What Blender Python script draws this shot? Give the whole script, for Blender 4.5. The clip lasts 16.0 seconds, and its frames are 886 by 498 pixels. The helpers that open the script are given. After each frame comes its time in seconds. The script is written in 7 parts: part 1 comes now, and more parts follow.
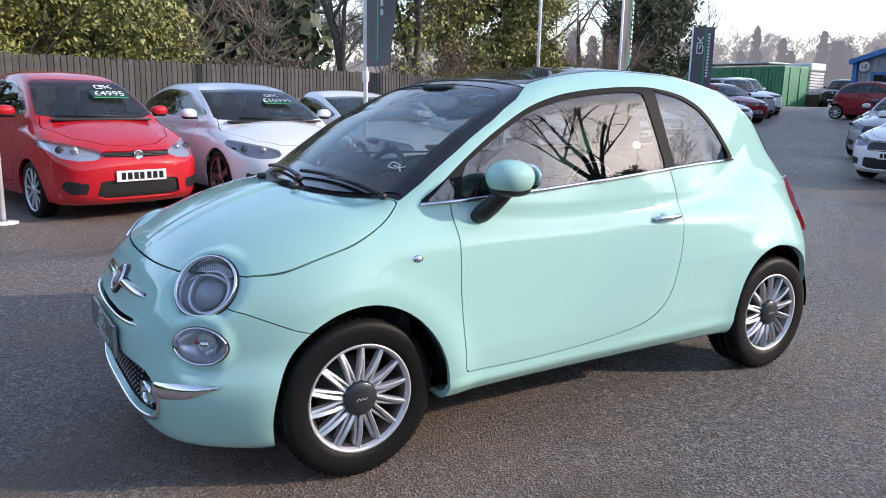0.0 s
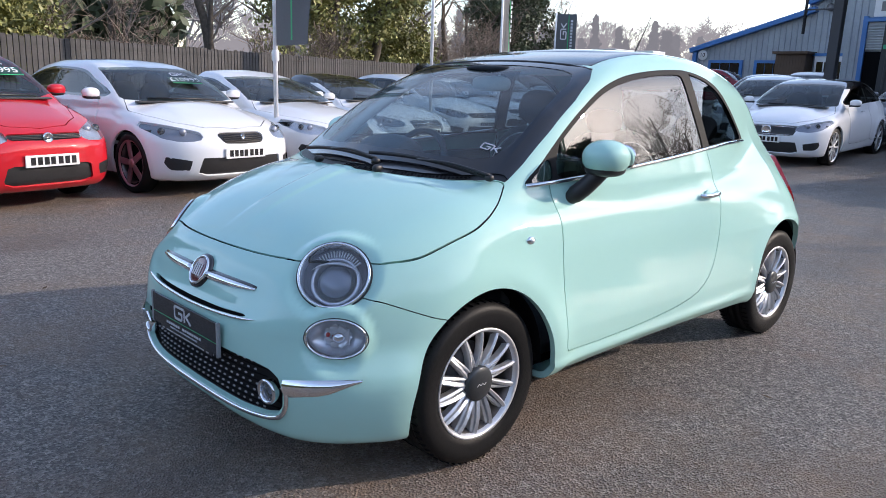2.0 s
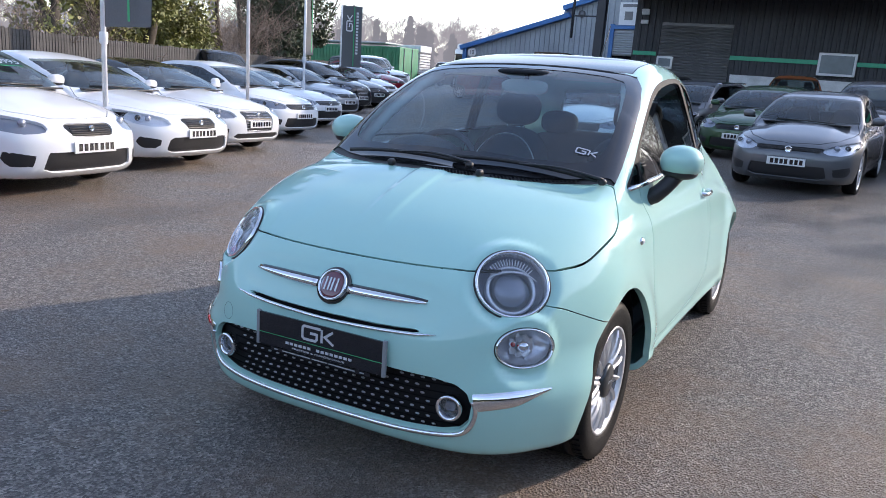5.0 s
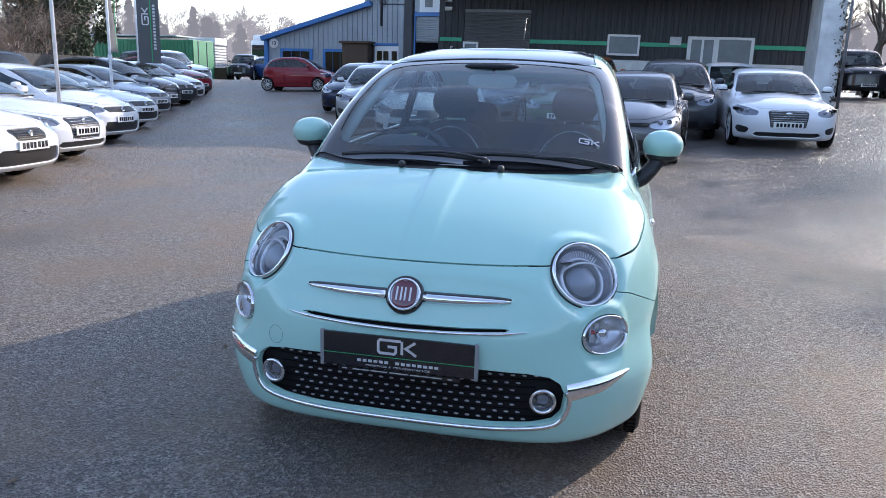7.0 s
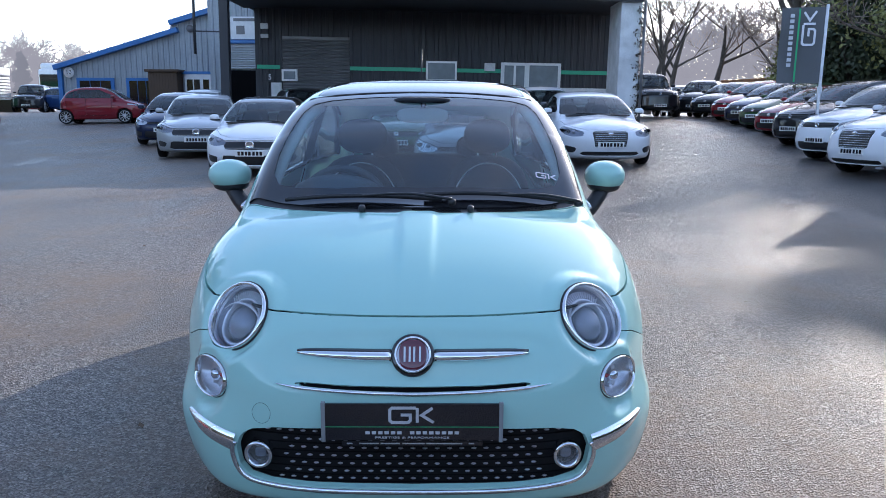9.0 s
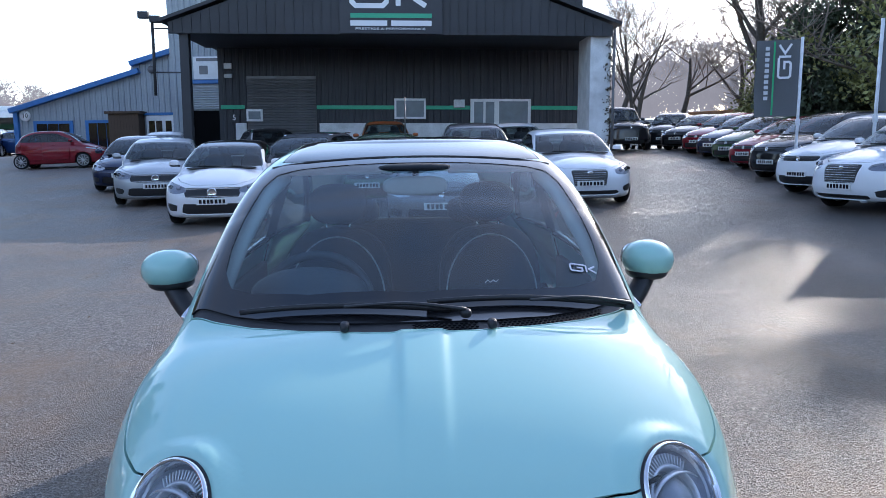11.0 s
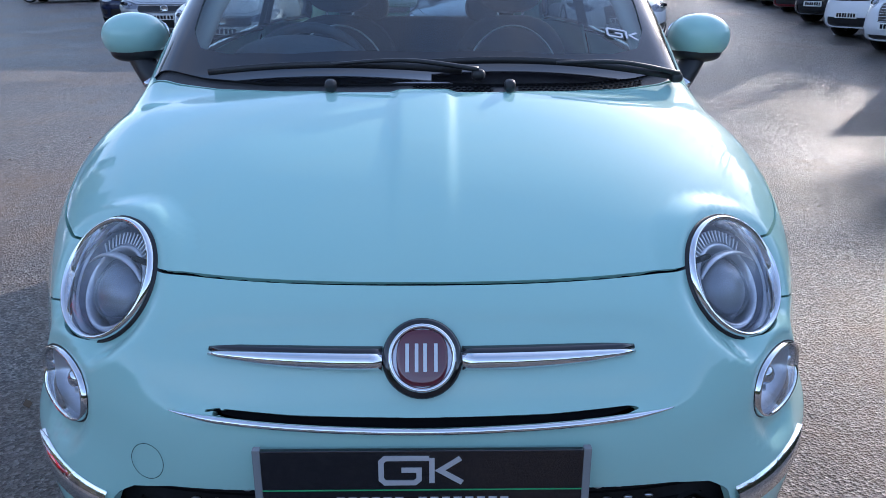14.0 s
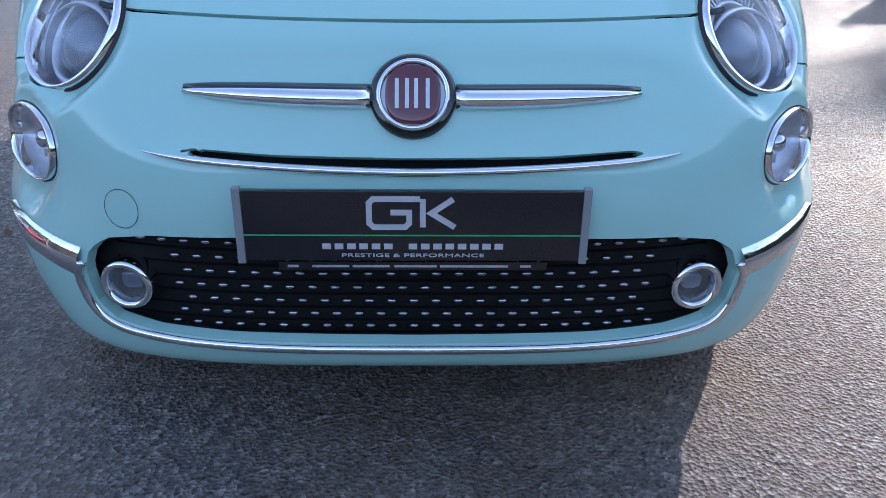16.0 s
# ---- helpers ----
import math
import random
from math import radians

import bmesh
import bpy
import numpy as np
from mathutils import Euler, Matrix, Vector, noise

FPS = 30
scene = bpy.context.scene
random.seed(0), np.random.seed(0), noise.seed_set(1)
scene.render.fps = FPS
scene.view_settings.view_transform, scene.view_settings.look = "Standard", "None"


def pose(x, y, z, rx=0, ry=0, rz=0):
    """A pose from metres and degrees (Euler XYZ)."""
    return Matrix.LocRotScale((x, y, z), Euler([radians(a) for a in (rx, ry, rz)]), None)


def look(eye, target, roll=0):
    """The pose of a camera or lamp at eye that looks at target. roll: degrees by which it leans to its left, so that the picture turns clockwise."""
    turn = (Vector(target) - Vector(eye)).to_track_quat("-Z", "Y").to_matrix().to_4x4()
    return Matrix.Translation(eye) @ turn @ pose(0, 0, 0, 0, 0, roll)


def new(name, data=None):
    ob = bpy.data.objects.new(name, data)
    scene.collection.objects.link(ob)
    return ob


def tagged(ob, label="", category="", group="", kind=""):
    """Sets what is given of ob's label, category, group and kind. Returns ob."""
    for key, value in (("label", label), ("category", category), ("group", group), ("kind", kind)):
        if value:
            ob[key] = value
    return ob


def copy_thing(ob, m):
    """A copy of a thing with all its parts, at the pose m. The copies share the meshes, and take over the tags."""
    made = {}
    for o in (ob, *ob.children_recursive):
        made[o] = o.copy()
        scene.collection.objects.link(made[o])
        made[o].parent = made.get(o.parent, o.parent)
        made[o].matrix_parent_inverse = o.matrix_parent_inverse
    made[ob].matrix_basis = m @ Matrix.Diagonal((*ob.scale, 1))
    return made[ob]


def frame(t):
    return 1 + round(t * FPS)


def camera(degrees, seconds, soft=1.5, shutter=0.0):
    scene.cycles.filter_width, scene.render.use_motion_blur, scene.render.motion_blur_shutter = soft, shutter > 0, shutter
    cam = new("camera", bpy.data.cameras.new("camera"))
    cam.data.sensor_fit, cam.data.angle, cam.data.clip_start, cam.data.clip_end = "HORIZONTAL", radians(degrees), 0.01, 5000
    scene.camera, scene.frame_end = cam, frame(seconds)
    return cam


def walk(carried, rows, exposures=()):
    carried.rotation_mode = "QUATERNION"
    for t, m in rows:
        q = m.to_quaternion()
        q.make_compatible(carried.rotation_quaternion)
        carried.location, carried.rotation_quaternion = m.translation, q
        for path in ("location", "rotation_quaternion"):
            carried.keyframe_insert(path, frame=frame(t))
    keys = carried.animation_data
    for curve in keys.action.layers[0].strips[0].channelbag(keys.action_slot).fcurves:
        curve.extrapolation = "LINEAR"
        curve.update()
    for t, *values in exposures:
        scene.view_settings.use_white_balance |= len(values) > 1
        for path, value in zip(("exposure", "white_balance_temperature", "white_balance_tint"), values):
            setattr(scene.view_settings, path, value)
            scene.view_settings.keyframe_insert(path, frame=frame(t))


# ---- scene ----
cam = camera(60.3, 16.0, soft=0.8)
PATH = [
    (0, (3.03, -2.26, 1.341), (1.372, -1.214, 0.945), 1.2),
    (0.5, (2.916, -2.464, 1.337), (1.312, -1.341, 0.932), 1.3),
    (1, (2.798, -2.665, 1.341), (1.251, -1.466, 0.927), 1.3),
    (1.5, (2.64, -2.81, 1.316), (1.155, -1.538, 0.896), 1.5),
    (2, (2.449, -2.96, 1.307), (1.033, -1.614, 0.878), 1.9),
    (2.5, (2.3, -3.119, 1.294), (0.956, -1.702, 0.859), 2.5),
    (3, (2.155, -3.307, 1.286), (0.887, -1.824, 0.85), 3.0),
    (3.5, (2.03, -3.423, 1.288), (0.841, -1.875, 0.852), 3.6),
    (4, (1.825, -3.522, 1.281), (0.721, -1.911, 0.849), 3.8),
    (4.2, (1.739, -3.564, 1.293), (0.671, -1.929, 0.864), 3.9),
    (6.3, (0.957, -3.931, 1.296), (0.31, -2.087, 0.87), 2.2),
    (6.5, (0.879, -3.951, 1.297), (0.283, -2.09, 0.87), 1.9),
    (7, (0.656, -4.026, 1.298), (0.2, -2.126, 0.869), 1.4),
    (7.5, (0.466, -4.095, 1.312), (0.153, -2.167, 0.884), 0.8),
    (8, (0.315, -4.063, 1.304), (0.134, -2.117, 0.877), 0.6),
    (8.5, (0.177, -3.965, 1.312), (0.106, -2.008, 0.908), 0.4),
    (9, (0.076, -3.894, 1.33), (0.085, -1.927, 0.971), 0.2),
    (9.5, (-0.008, -3.762, 1.391), (0.048, -1.784, 1.099), -0.3),
    (9.7, (-0.033, -3.706, 1.422), (0.036, -1.725, 1.155), -0.5),
    (11.8, (-0.028, -2.859, 1.456), (0.065, -0.882, 1.164), -0.8),
    (12, (-0.03, -2.826, 1.449), (0.064, -0.853, 1.133), -0.6),
    (12.5, (-0.009, -2.805, 1.401), (0.074, -0.842, 1.024), -0.8),
    (13, (0.006, -2.82, 1.335), (0.067, -0.871, 0.889), -0.6),
    (13.5, (0.01, -2.838, 1.26), (0.051, -0.913, 0.718), -0.3),
    (14, (0.015, -2.859, 1.177), (0.045, -0.965, 0.534), 0.1),
    (14.5, (0.013, -2.884, 1.11), (0.042, -1.026, 0.368), 0.4),
    (15, (0.012, -2.892, 1.075), (0.042, -1.062, 0.269), 0.5),
    (15.5, (0.01, -2.901, 1.012), (0.044, -1.087, 0.17), 0.6),
    (16, (0.02, -2.886, 0.892), (0.063, -1.066, 0.063), 0.7),
]
walk(cam, [(t, look(eye, target, roll)) for t, eye, target, roll in PATH],
     [(0, 1.34, 6720, 17), (4, 1.50, 6740, 17), (7, 1.62, 6460, 16), (9.5, 1.47, 6100, 15), (13.5, 1.37, 6080, 17), (16, 1.68, 6050, 18)])

# ---- light: low winter sun over the trees, hazy sky ----
SUN_AZIMUTH, SUN_HEIGHT = 36.0, 22.0     # degrees from +y towards +x; degrees above the horizon
world = bpy.data.worlds.new("sky")
scene.world = world
world.use_nodes = True
wn, wl = world.node_tree.nodes, world.node_tree.links
sky = wn.new("ShaderNodeTexSky")
sky.sky_type, sky.sun_disc = "NISHITA", False
sky.sun_elevation, sky.sun_rotation = radians(SUN_HEIGHT), radians(SUN_AZIMUTH)
sky.air_density, sky.dust_density, sky.ozone_density = 1.0, 0.6, 1.6
# thin streaky winter cloud, the same all round
cloud_pos, cloud_map, cloud = wn.new("ShaderNodeTexCoord"), wn.new("ShaderNodeMapping"), wn.new("ShaderNodeTexNoise")
cloud_map.inputs["Scale"].default_value = (1.0, 1.0, 3.2)
cloud.inputs["Scale"].default_value, cloud.inputs["Detail"].default_value, cloud.inputs["Roughness"].default_value, cloud.inputs["Distortion"].default_value = 2.6, 8, 0.62, 0.5
cover, pale, over = wn.new("ShaderNodeMapRange"), wn.new("ShaderNodeHueSaturation"), wn.new("ShaderNodeMix")
cover.inputs[1].default_value, cover.inputs[2].default_value, cover.inputs[3].default_value, cover.inputs[4].default_value = 0.42, 0.66, 0.0, 0.8
pale.inputs["Saturation"].default_value, pale.inputs["Value"].default_value = 0.62, 1.04
over.data_type = "RGBA"
wl.new(cloud_pos.outputs["Generated"], cloud_map.inputs["Vector"])
wl.new(cloud_map.outputs[0], cloud.inputs["Vector"])
wl.new(cloud.outputs[0], cover.inputs[0])
wl.new(sky.outputs[0], pale.inputs["Color"])
wl.new(cover.outputs[0], over.inputs[0])
wl.new(sky.outputs[0], over.inputs[6])
wl.new(pale.outputs[0], over.inputs[7])
wl.new(over.outputs[2], wn["Background"].inputs[0])
wn["Background"].inputs[1].default_value = 0.160
sun_data = bpy.data.lights.new("sun", "SUN")
sun_data.energy, sun_data.angle, sun_data.color = 1.55, radians(0.6), (1.0, 0.90, 0.76)
sun = new("sun", sun_data)
ca, sa = math.cos(radians(SUN_HEIGHT)), math.sin(radians(SUN_HEIGHT))
sun.matrix_world = look((ca * math.sin(radians(SUN_AZIMUTH)) * 50, ca * math.cos(radians(SUN_AZIMUTH)) * 50, sa * 50), (0, 0, 0))
scene.view_settings.exposure = 1.42

# ---- materials ----
MATS = {}


def material(name, color, rough=0.5, metal=0.0, coat=0.0, spec=0.5, grain=0.0, grain_scale=40.0, stain=0.0, stain_scale=3.0, bump=0.0, bump_scale=200.0, vary=0.0, emit=0.0, sheen=0.0):
    m = bpy.data.materials.new(name)
    MATS[name] = m
    m.use_nodes = True
    n, l = m.node_tree.nodes, m.node_tree.links
    b = n["Principled BSDF"]
    b.inputs["Base Color"].default_value = (*color, 1)
    b.inputs["Roughness"].default_value = rough
    b.inputs["Metallic"].default_value = metal
    b.inputs["Specular IOR Level"].default_value = spec
    b.inputs["Coat Weight"].default_value = coat
    b.inputs["Coat Roughness"].default_value = 0.04
    if emit:
        b.inputs["Emission Color"].default_value = (*color, 1)
        b.inputs["Emission Strength"].default_value = emit
    pos = n.new("ShaderNodeTexCoord").outputs["Object"]
    col = None
    for amount, scale, detail in ((grain, grain_scale, 4), (stain, stain_scale, 6)):
        if amount:
            t = n.new("ShaderNodeTexNoise")
            t.inputs["Scale"].default_value, t.inputs["Detail"].default_value = scale, detail
            l.new(pos, t.inputs["Vector"])
            r = n.new("ShaderNodeMapRange")
            r.inputs["From Min"].default_value, r.inputs["From Max"].default_value = 0.3, 0.7
            r.inputs["To Min"].default_value, r.inputs["To Max"].default_value = 1 - amount, 1 + amount
            l.new(t.outputs[0], r.inputs[0])
            mix = n.new("ShaderNodeVectorMath")
            mix.operation = "MULTIPLY"
            if col is None:
                mix.inputs[0].default_value = color
            else:
                l.new(col, mix.inputs[0])
            l.new(r.outputs[0], mix.inputs[1])
            col = mix.outputs[0]
    if vary:
        info = n.new("ShaderNodeObjectInfo")
        r = n.new("ShaderNodeMapRange")
        r.inputs["To Min"].default_value, r.inputs["To Max"].default_value = 1 - vary, 1 + vary
        l.new(info.outputs["Random"], r.inputs[0])
        mix = n.new("ShaderNodeVectorMath")
        mix.operation = "MULTIPLY"
        if col is None:
            mix.inputs[0].default_value = color
        else:
            l.new(col, mix.inputs[0])
        l.new(r.outputs[0], mix.inputs[1])
        col = mix.outputs[0]
    if col is not None:
        l.new(col, b.inputs["Base Color"])
    if bump:
        t = n.new("ShaderNodeTexNoise")
        t.inputs["Scale"].default_value, t.inputs["Detail"].default_value = bump_scale, 3
        l.new(pos, t.inputs["Vector"])
        k = n.new("ShaderNodeBump")
        k.inputs["Strength"].default_value, k.inputs["Distance"].default_value = bump, 0.01
        l.new(t.outputs[0], k.inputs["Height"])
        l.new(k.outputs[0], b.inputs["Normal"])
    return m


def glass(name, tint, gloss=1.45, rough=0.0, veil=0.0):
    """Thin pane: lets light through, tinted, with a mirror gloss that grows towards grazing."""
    m = bpy.data.materials.new(name)
    MATS[name] = m
    m.use_nodes = True
    n, l = m.node_tree.nodes, m.node_tree.links
    n.remove(n["Principled BSDF"])
    t, g, f, x = n.new("ShaderNodeBsdfTransparent"), n.new("ShaderNodeBsdfGlossy"), n.new("ShaderNodeLayerWeight"), n.new("ShaderNodeMixShader")
    t.inputs[0].default_value = (*tint, 1)
    g.inputs["Roughness"].default_value = rough
    f.inputs[0].default_value = 0.5
    p, s0 = n.new("ShaderNodeMath"), n.new("ShaderNodeMapRange")
    p.operation = "POWER"
    p.inputs[1].default_value = 5.0
    s0.inputs[3].default_value, s0.inputs[4].default_value = ((gloss - 1) / (gloss + 1)) ** 2, 1.0
    l.new(f.outputs["Facing"], p.inputs[0])
    l.new(p.outputs[0], s0.inputs[0])
    l.new(s0.outputs[0], x.inputs[0])
    l.new(t.outputs[0], x.inputs[1])
    l.new(g.outputs[0], x.inputs[2])
    out = x.outputs[0]
    if veil:
        # pale diffuse veil: sky haze on the glass painted in, along with dust
        d, y, s = n.new("ShaderNodeBsdfDiffuse"), n.new("ShaderNodeMixShader"), n.new("ShaderNodeTexNoise")
        d.inputs[0].default_value = (0.62, 0.68, 0.70, 1)
        s.inputs["Scale"].default_value, s.inputs["Detail"].default_value = 3.0, 5
        r = n.new("ShaderNodeMapRange")
        r.inputs[1].default_value, r.inputs[2].default_value, r.inputs[3].default_value, r.inputs[4].default_value = 0.3, 0.7, veil * 0.7, veil * 1.3
        l.new(n.new("ShaderNodeTexCoord").outputs["Object"], s.inputs["Vector"])
        l.new(s.outputs[0], r.inputs[0])
        l.new(r.outputs[0], y.inputs[0])
        l.new(out, y.inputs[1])
        l.new(d.outputs[0], y.inputs[2])
        out = y.outputs[0]
    l.new(out, n["Material Output"].inputs[0])
    return m


def asphalt():
    m = bpy.data.materials.new("wet_asphalt")
    m.use_nodes = True
    n, l = m.node_tree.nodes, m.node_tree.links
    b = n["Principled BSDF"]
    pos = n.new("ShaderNodeTexCoord").outputs["Object"]

    def tex(scale, detail, rough=0.55):
        t = n.new("ShaderNodeTexNoise")
        t.inputs["Scale"].default_value, t.inputs["Detail"].default_value, t.inputs["Roughness"].default_value = scale, detail, rough
        l.new(pos, t.inputs["Vector"])
        return t.outputs[0]

    def ramp(v, a, b_, lo, hi):
        r = n.new("ShaderNodeMapRange")
        r.inputs[1].default_value, r.inputs[2].default_value, r.inputs[3].default_value, r.inputs[4].default_value = a, b_, lo, hi
        l.new(v, r.inputs[0])
        return r.outputs[0]

    def mix(f, a, c):
        x = n.new("ShaderNodeMix")
        x.data_type = "RGBA"
        l.new(f, x.inputs[0])
        for k, v in ((6, a), (7, c)):
            if isinstance(v, tuple):
                x.inputs[k].default_value = (*v, 1)
            else:
                l.new(v, x.inputs[k])
        return x.outputs[2]
    stones = n.new("ShaderNodeTexVoronoi")
    stones.inputs["Scale"].default_value = 112
    l.new(pos, stones.inputs["Vector"])
    # lanes worn drier by tyres, running across the yard, over wetter and drier patches
    lane_map = n.new("ShaderNodeMapping")
    lane_map.inputs["Rotation"].default_value = (0, 0, radians(13))
    lane_map.inputs["Scale"].default_value = (0.62, 0.13, 1.0)
    l.new(pos, lane_map.inputs["Vector"])
    lanes = n.new("ShaderNodeTexNoise")
    lanes.inputs["Scale"].default_value, lanes.inputs["Detail"].default_value, lanes.inputs["Roughness"].default_value, lanes.inputs["Distortion"].default_value = 1.0, 7, 0.6, 0.6
    l.new(lane_map.outputs[0], lanes.inputs["Vector"])
    add = n.new("ShaderNodeMath")
    add.operation = "ADD"
    l.new(ramp(tex(0.48, 8, 0.66), 0, 1, 0, 0.5), add.inputs[0])
    l.new(ramp(lanes.outputs[0], 0, 1, 0, 0.5), add.inputs[1])
    # the damp mask is raised towards +x and +y, lowered the other way
    xyz, shift_x, low = n.new("ShaderNodeSeparateXYZ"), n.new("ShaderNodeMath"), n.new("ShaderNodeMath")
    l.new(pos, xyz.inputs[0])
    shift_x.operation, low.operation = "MULTIPLY_ADD", "MULTIPLY_ADD"
    l.new(xyz.outputs["X"], shift_x.inputs[0])
    shift_x.inputs[1].default_value, shift_x.inputs[2].default_value = 0.6, 0.0
    l.new(xyz.outputs["Y"], low.inputs[0])
    low.inputs[1].default_value = 0.25
    l.new(shift_x.outputs[0], low.inputs[2])
    wet = n.new("ShaderNodeMath")
    wet.operation = "ADD"
    l.new(add.outputs[0], wet.inputs[0])
    l.new(ramp(low.outputs[0], 0.2, 3.0, -0.07, 0.09), wet.inputs[1])
    damp = ramp(wet.outputs[0], 0.43, 0.56, 0, 1)
    dust = ramp(tex(0.42, 10, 0.74), 0.45, 0.66, 0, 0.8)
    grit = ramp(stones.outputs["Color"], 0.25, 0.85, 0.0, 1.0)
    c = mix(grit, (0.122, 0.110, 0.102), (0.690, 0.615, 0.550))
    lumps = ramp(tex(24.0, 10, 0.9), 0.40, 0.60, 0, 1)
    c = mix(lumps, (0.148, 0.132, 0.121), c)
    c = mix(dust, c, (0.330, 0.225, 0.150))
    c = mix(ramp(damp, 0, 1, 0, 0.70), c, (0.050, 0.041, 0.036))
    l.new(c, b.inputs["Base Color"])
    l.new(ramp(damp, 0, 1, 0.58, 0.30), b.inputs["Roughness"])
    l.new(ramp(damp, 0, 1, 0.32, 0.55), b.inputs["Specular IOR Level"])
    k = n.new("ShaderNodeBump")
    k.inputs["Strength"].default_value, k.inputs["Distance"].default_value = 1.0, 0.013
    k2 = n.new("ShaderNodeBump")
    k2.inputs["Strength"].default_value, k2.inputs["Distance"].default_value = 1.0, 0.015
    l.new(stones.outputs["Distance"], k.inputs["Height"])
    l.new(tex(80.0, 6, 0.75), k2.inputs["Height"])
    l.new(k2.outputs[0], k.inputs["Normal"])
    l.new(k.outputs[0], b.inputs["Normal"])
    return m


MINT = material("mint_paint", (0.365, 0.625, 0.565), rough=0.6, spec=0.08, coat=1.0, grain=0.015, grain_scale=900)
MINT.node_tree.nodes["Principled BSDF"].inputs["Coat IOR"].default_value = 1.55
BLACK = material("black_plastic", (0.018, 0.018, 0.020), rough=0.45, grain=0.2, grain_scale=300, bump=0.08, bump_scale=600)
GLOSS_BLACK = material("gloss_black", (0.008, 0.008, 0.010), rough=0.12, coat=0.6, grain=0.1, grain_scale=30)
TRIM_BLACK = material("rubber_trim", (0.010, 0.010, 0.011), rough=0.65, spec=0.15, grain=0.15, grain_scale=200)
STUD = material("stud_metal", (0.45, 0.46, 0.50), rough=0.28, metal=1.0, grain=0.1, grain_scale=80)
GAP = material("dark_gap", (0.006, 0.006, 0.007), rough=0.9, spec=0.05)
CHROME = material("chrome", (0.80, 0.81, 0.83), rough=0.06, metal=1.0, grain=0.03, grain_scale=60)
ALLOY = material("alloy_silver", (0.62, 0.63, 0.65), rough=0.40, metal=0.65, coat=0.3, grain=0.04, grain_scale=120)
DARK_METAL = material("brake_metal", (0.16, 0.15, 0.15), rough=0.5, metal=0.9, stain=0.3, stain_scale=20)
RUBBER = material("tyre_rubber", (0.008, 0.008, 0.0085), rough=0.5, spec=0.18, grain=0.25, grain_scale=90, bump=0.1, bump_scale=300)
ROOF_GLASS = material("roof_glass", (0.008, 0.009, 0.012), rough=0.06, spec=0.4, grain=0.05, grain_scale=5)
SEAT = material("seat_cloth", (0.020, 0.024, 0.031), rough=0.85, grain=0.3, grain_scale=250, bump=0.2, bump_scale=500)
PIPING = material("piping", (0.62, 0.62, 0.62), rough=0.7)
DASH = material("dash_plastic", (0.040, 0.044, 0.050), rough=0.55, grain=0.2, grain_scale=200, bump=0.15, bump_scale=700)
CREAM = material("cream_trim", (0.50, 0.48, 0.44), rough=0.7, grain=0.06, grain_scale=100)
WHITE = material("white_print", (0.78, 0.78, 0.80), rough=0.5)
SILVER_PRINT = material("silver_print", (0.62, 0.63, 0.66), rough=0.35, metal=0.3)
GREEN_PRINT = material("green_print", (0.03, 0.42, 0.16), rough=0.5)
PLATE_BLACK = material("plate_black", (0.008, 0.008, 0.012), rough=0.18, coat=0.5, grain=0.1, grain_scale=50)
BADGE_RED = material("badge_red", (0.11, 0.008, 0.022), rough=0.2, coat=1.0)
RED_LENS = material("red_lens", (0.50, 0.012, 0.015), rough=0.08, coat=1.0, grain=0.15, grain_scale=40)
PLATE_WHITE = material("plate_white", (0.74, 0.74, 0.73), rough=0.35, stain=0.06, stain_scale=8)
PLATE_YELLOW = material("plate_yellow", (0.70, 0.50, 0.05), rough=0.35)
CLEAR = glass("clear_glass", (0.64, 0.79, 0.84), 1.95, veil=0.02)
SIDE_GLASS = glass("side_glass", (0.42, 0.46, 0.46), 2.05)
DARK_GLASS = glass("car_glass", (0.30, 0.34, 0.35), 1.75)
SCREEN_GLASS = glass("screen_glass", (0.55, 0.63, 0.61), 1.75, veil=0.02)
LENS = glass("lamp_lens", (0.90, 0.92, 0.95), 1.5, veil=0.05)
REFLECTOR = material("reflector", (0.66, 0.67, 0.70), rough=0.30, metal=0.8, grain=0.1, grain_scale=90)
LAMP_GREY = material("lamp_grey", (0.30, 0.31, 0.36), rough=0.34, metal=0.7, grain=0.1, grain_scale=60)
LAMP_DARK = material("lamp_dark", (0.24, 0.25, 0.29), rough=0.3, metal=0.5)
ASPHALT = asphalt()
POST_WHITE = material("post_white", (0.72, 0.73, 0.75), rough=0.4, stain=0.12, stain_scale=6)
FLAG_GREY = material("flag_cloth", (0.12, 0.124, 0.13), rough=0.8, grain=0.08, grain_scale=60)
FENCE = material("fence_board", (0.060, 0.056, 0.054), rough=0.8, grain=0.2, grain_scale=30, vary=0.28, stain=0.25, stain_scale=3)
FENCE_WOOD = material("fence_orange", (0.32, 0.15, 0.07), rough=0.8, grain=0.2, grain_scale=20, vary=0.2)
CLAD_DARK = material("dark_cladding", (0.030, 0.031, 0.038), rough=0.55, stain=0.2, stain_scale=0.8)
CLAD_GREY = material("grey_cladding", (0.30, 0.335, 0.37), rough=0.45, stain=0.10, stain_scale=0.7, grain=0.05, grain_scale=8)
BLUE_TRIM = material("blue_trim", (0.035, 0.16, 0.42), rough=0.4, stain=0.1, stain_scale=2)
SHUTTER = material("shutter_steel", (0.16, 0.16, 0.17), rough=0.45, metal=0.3, stain=0.15, stain_scale=2)
SHUTTER_PALE = material("pale_shutter", (0.42, 0.45, 0.48), rough=0.45, stain=0.1, stain_scale=2)
TEAL = material("green_stripe", (0.02, 0.36, 0.20), rough=0.4, grain=0.06, grain_scale=20)
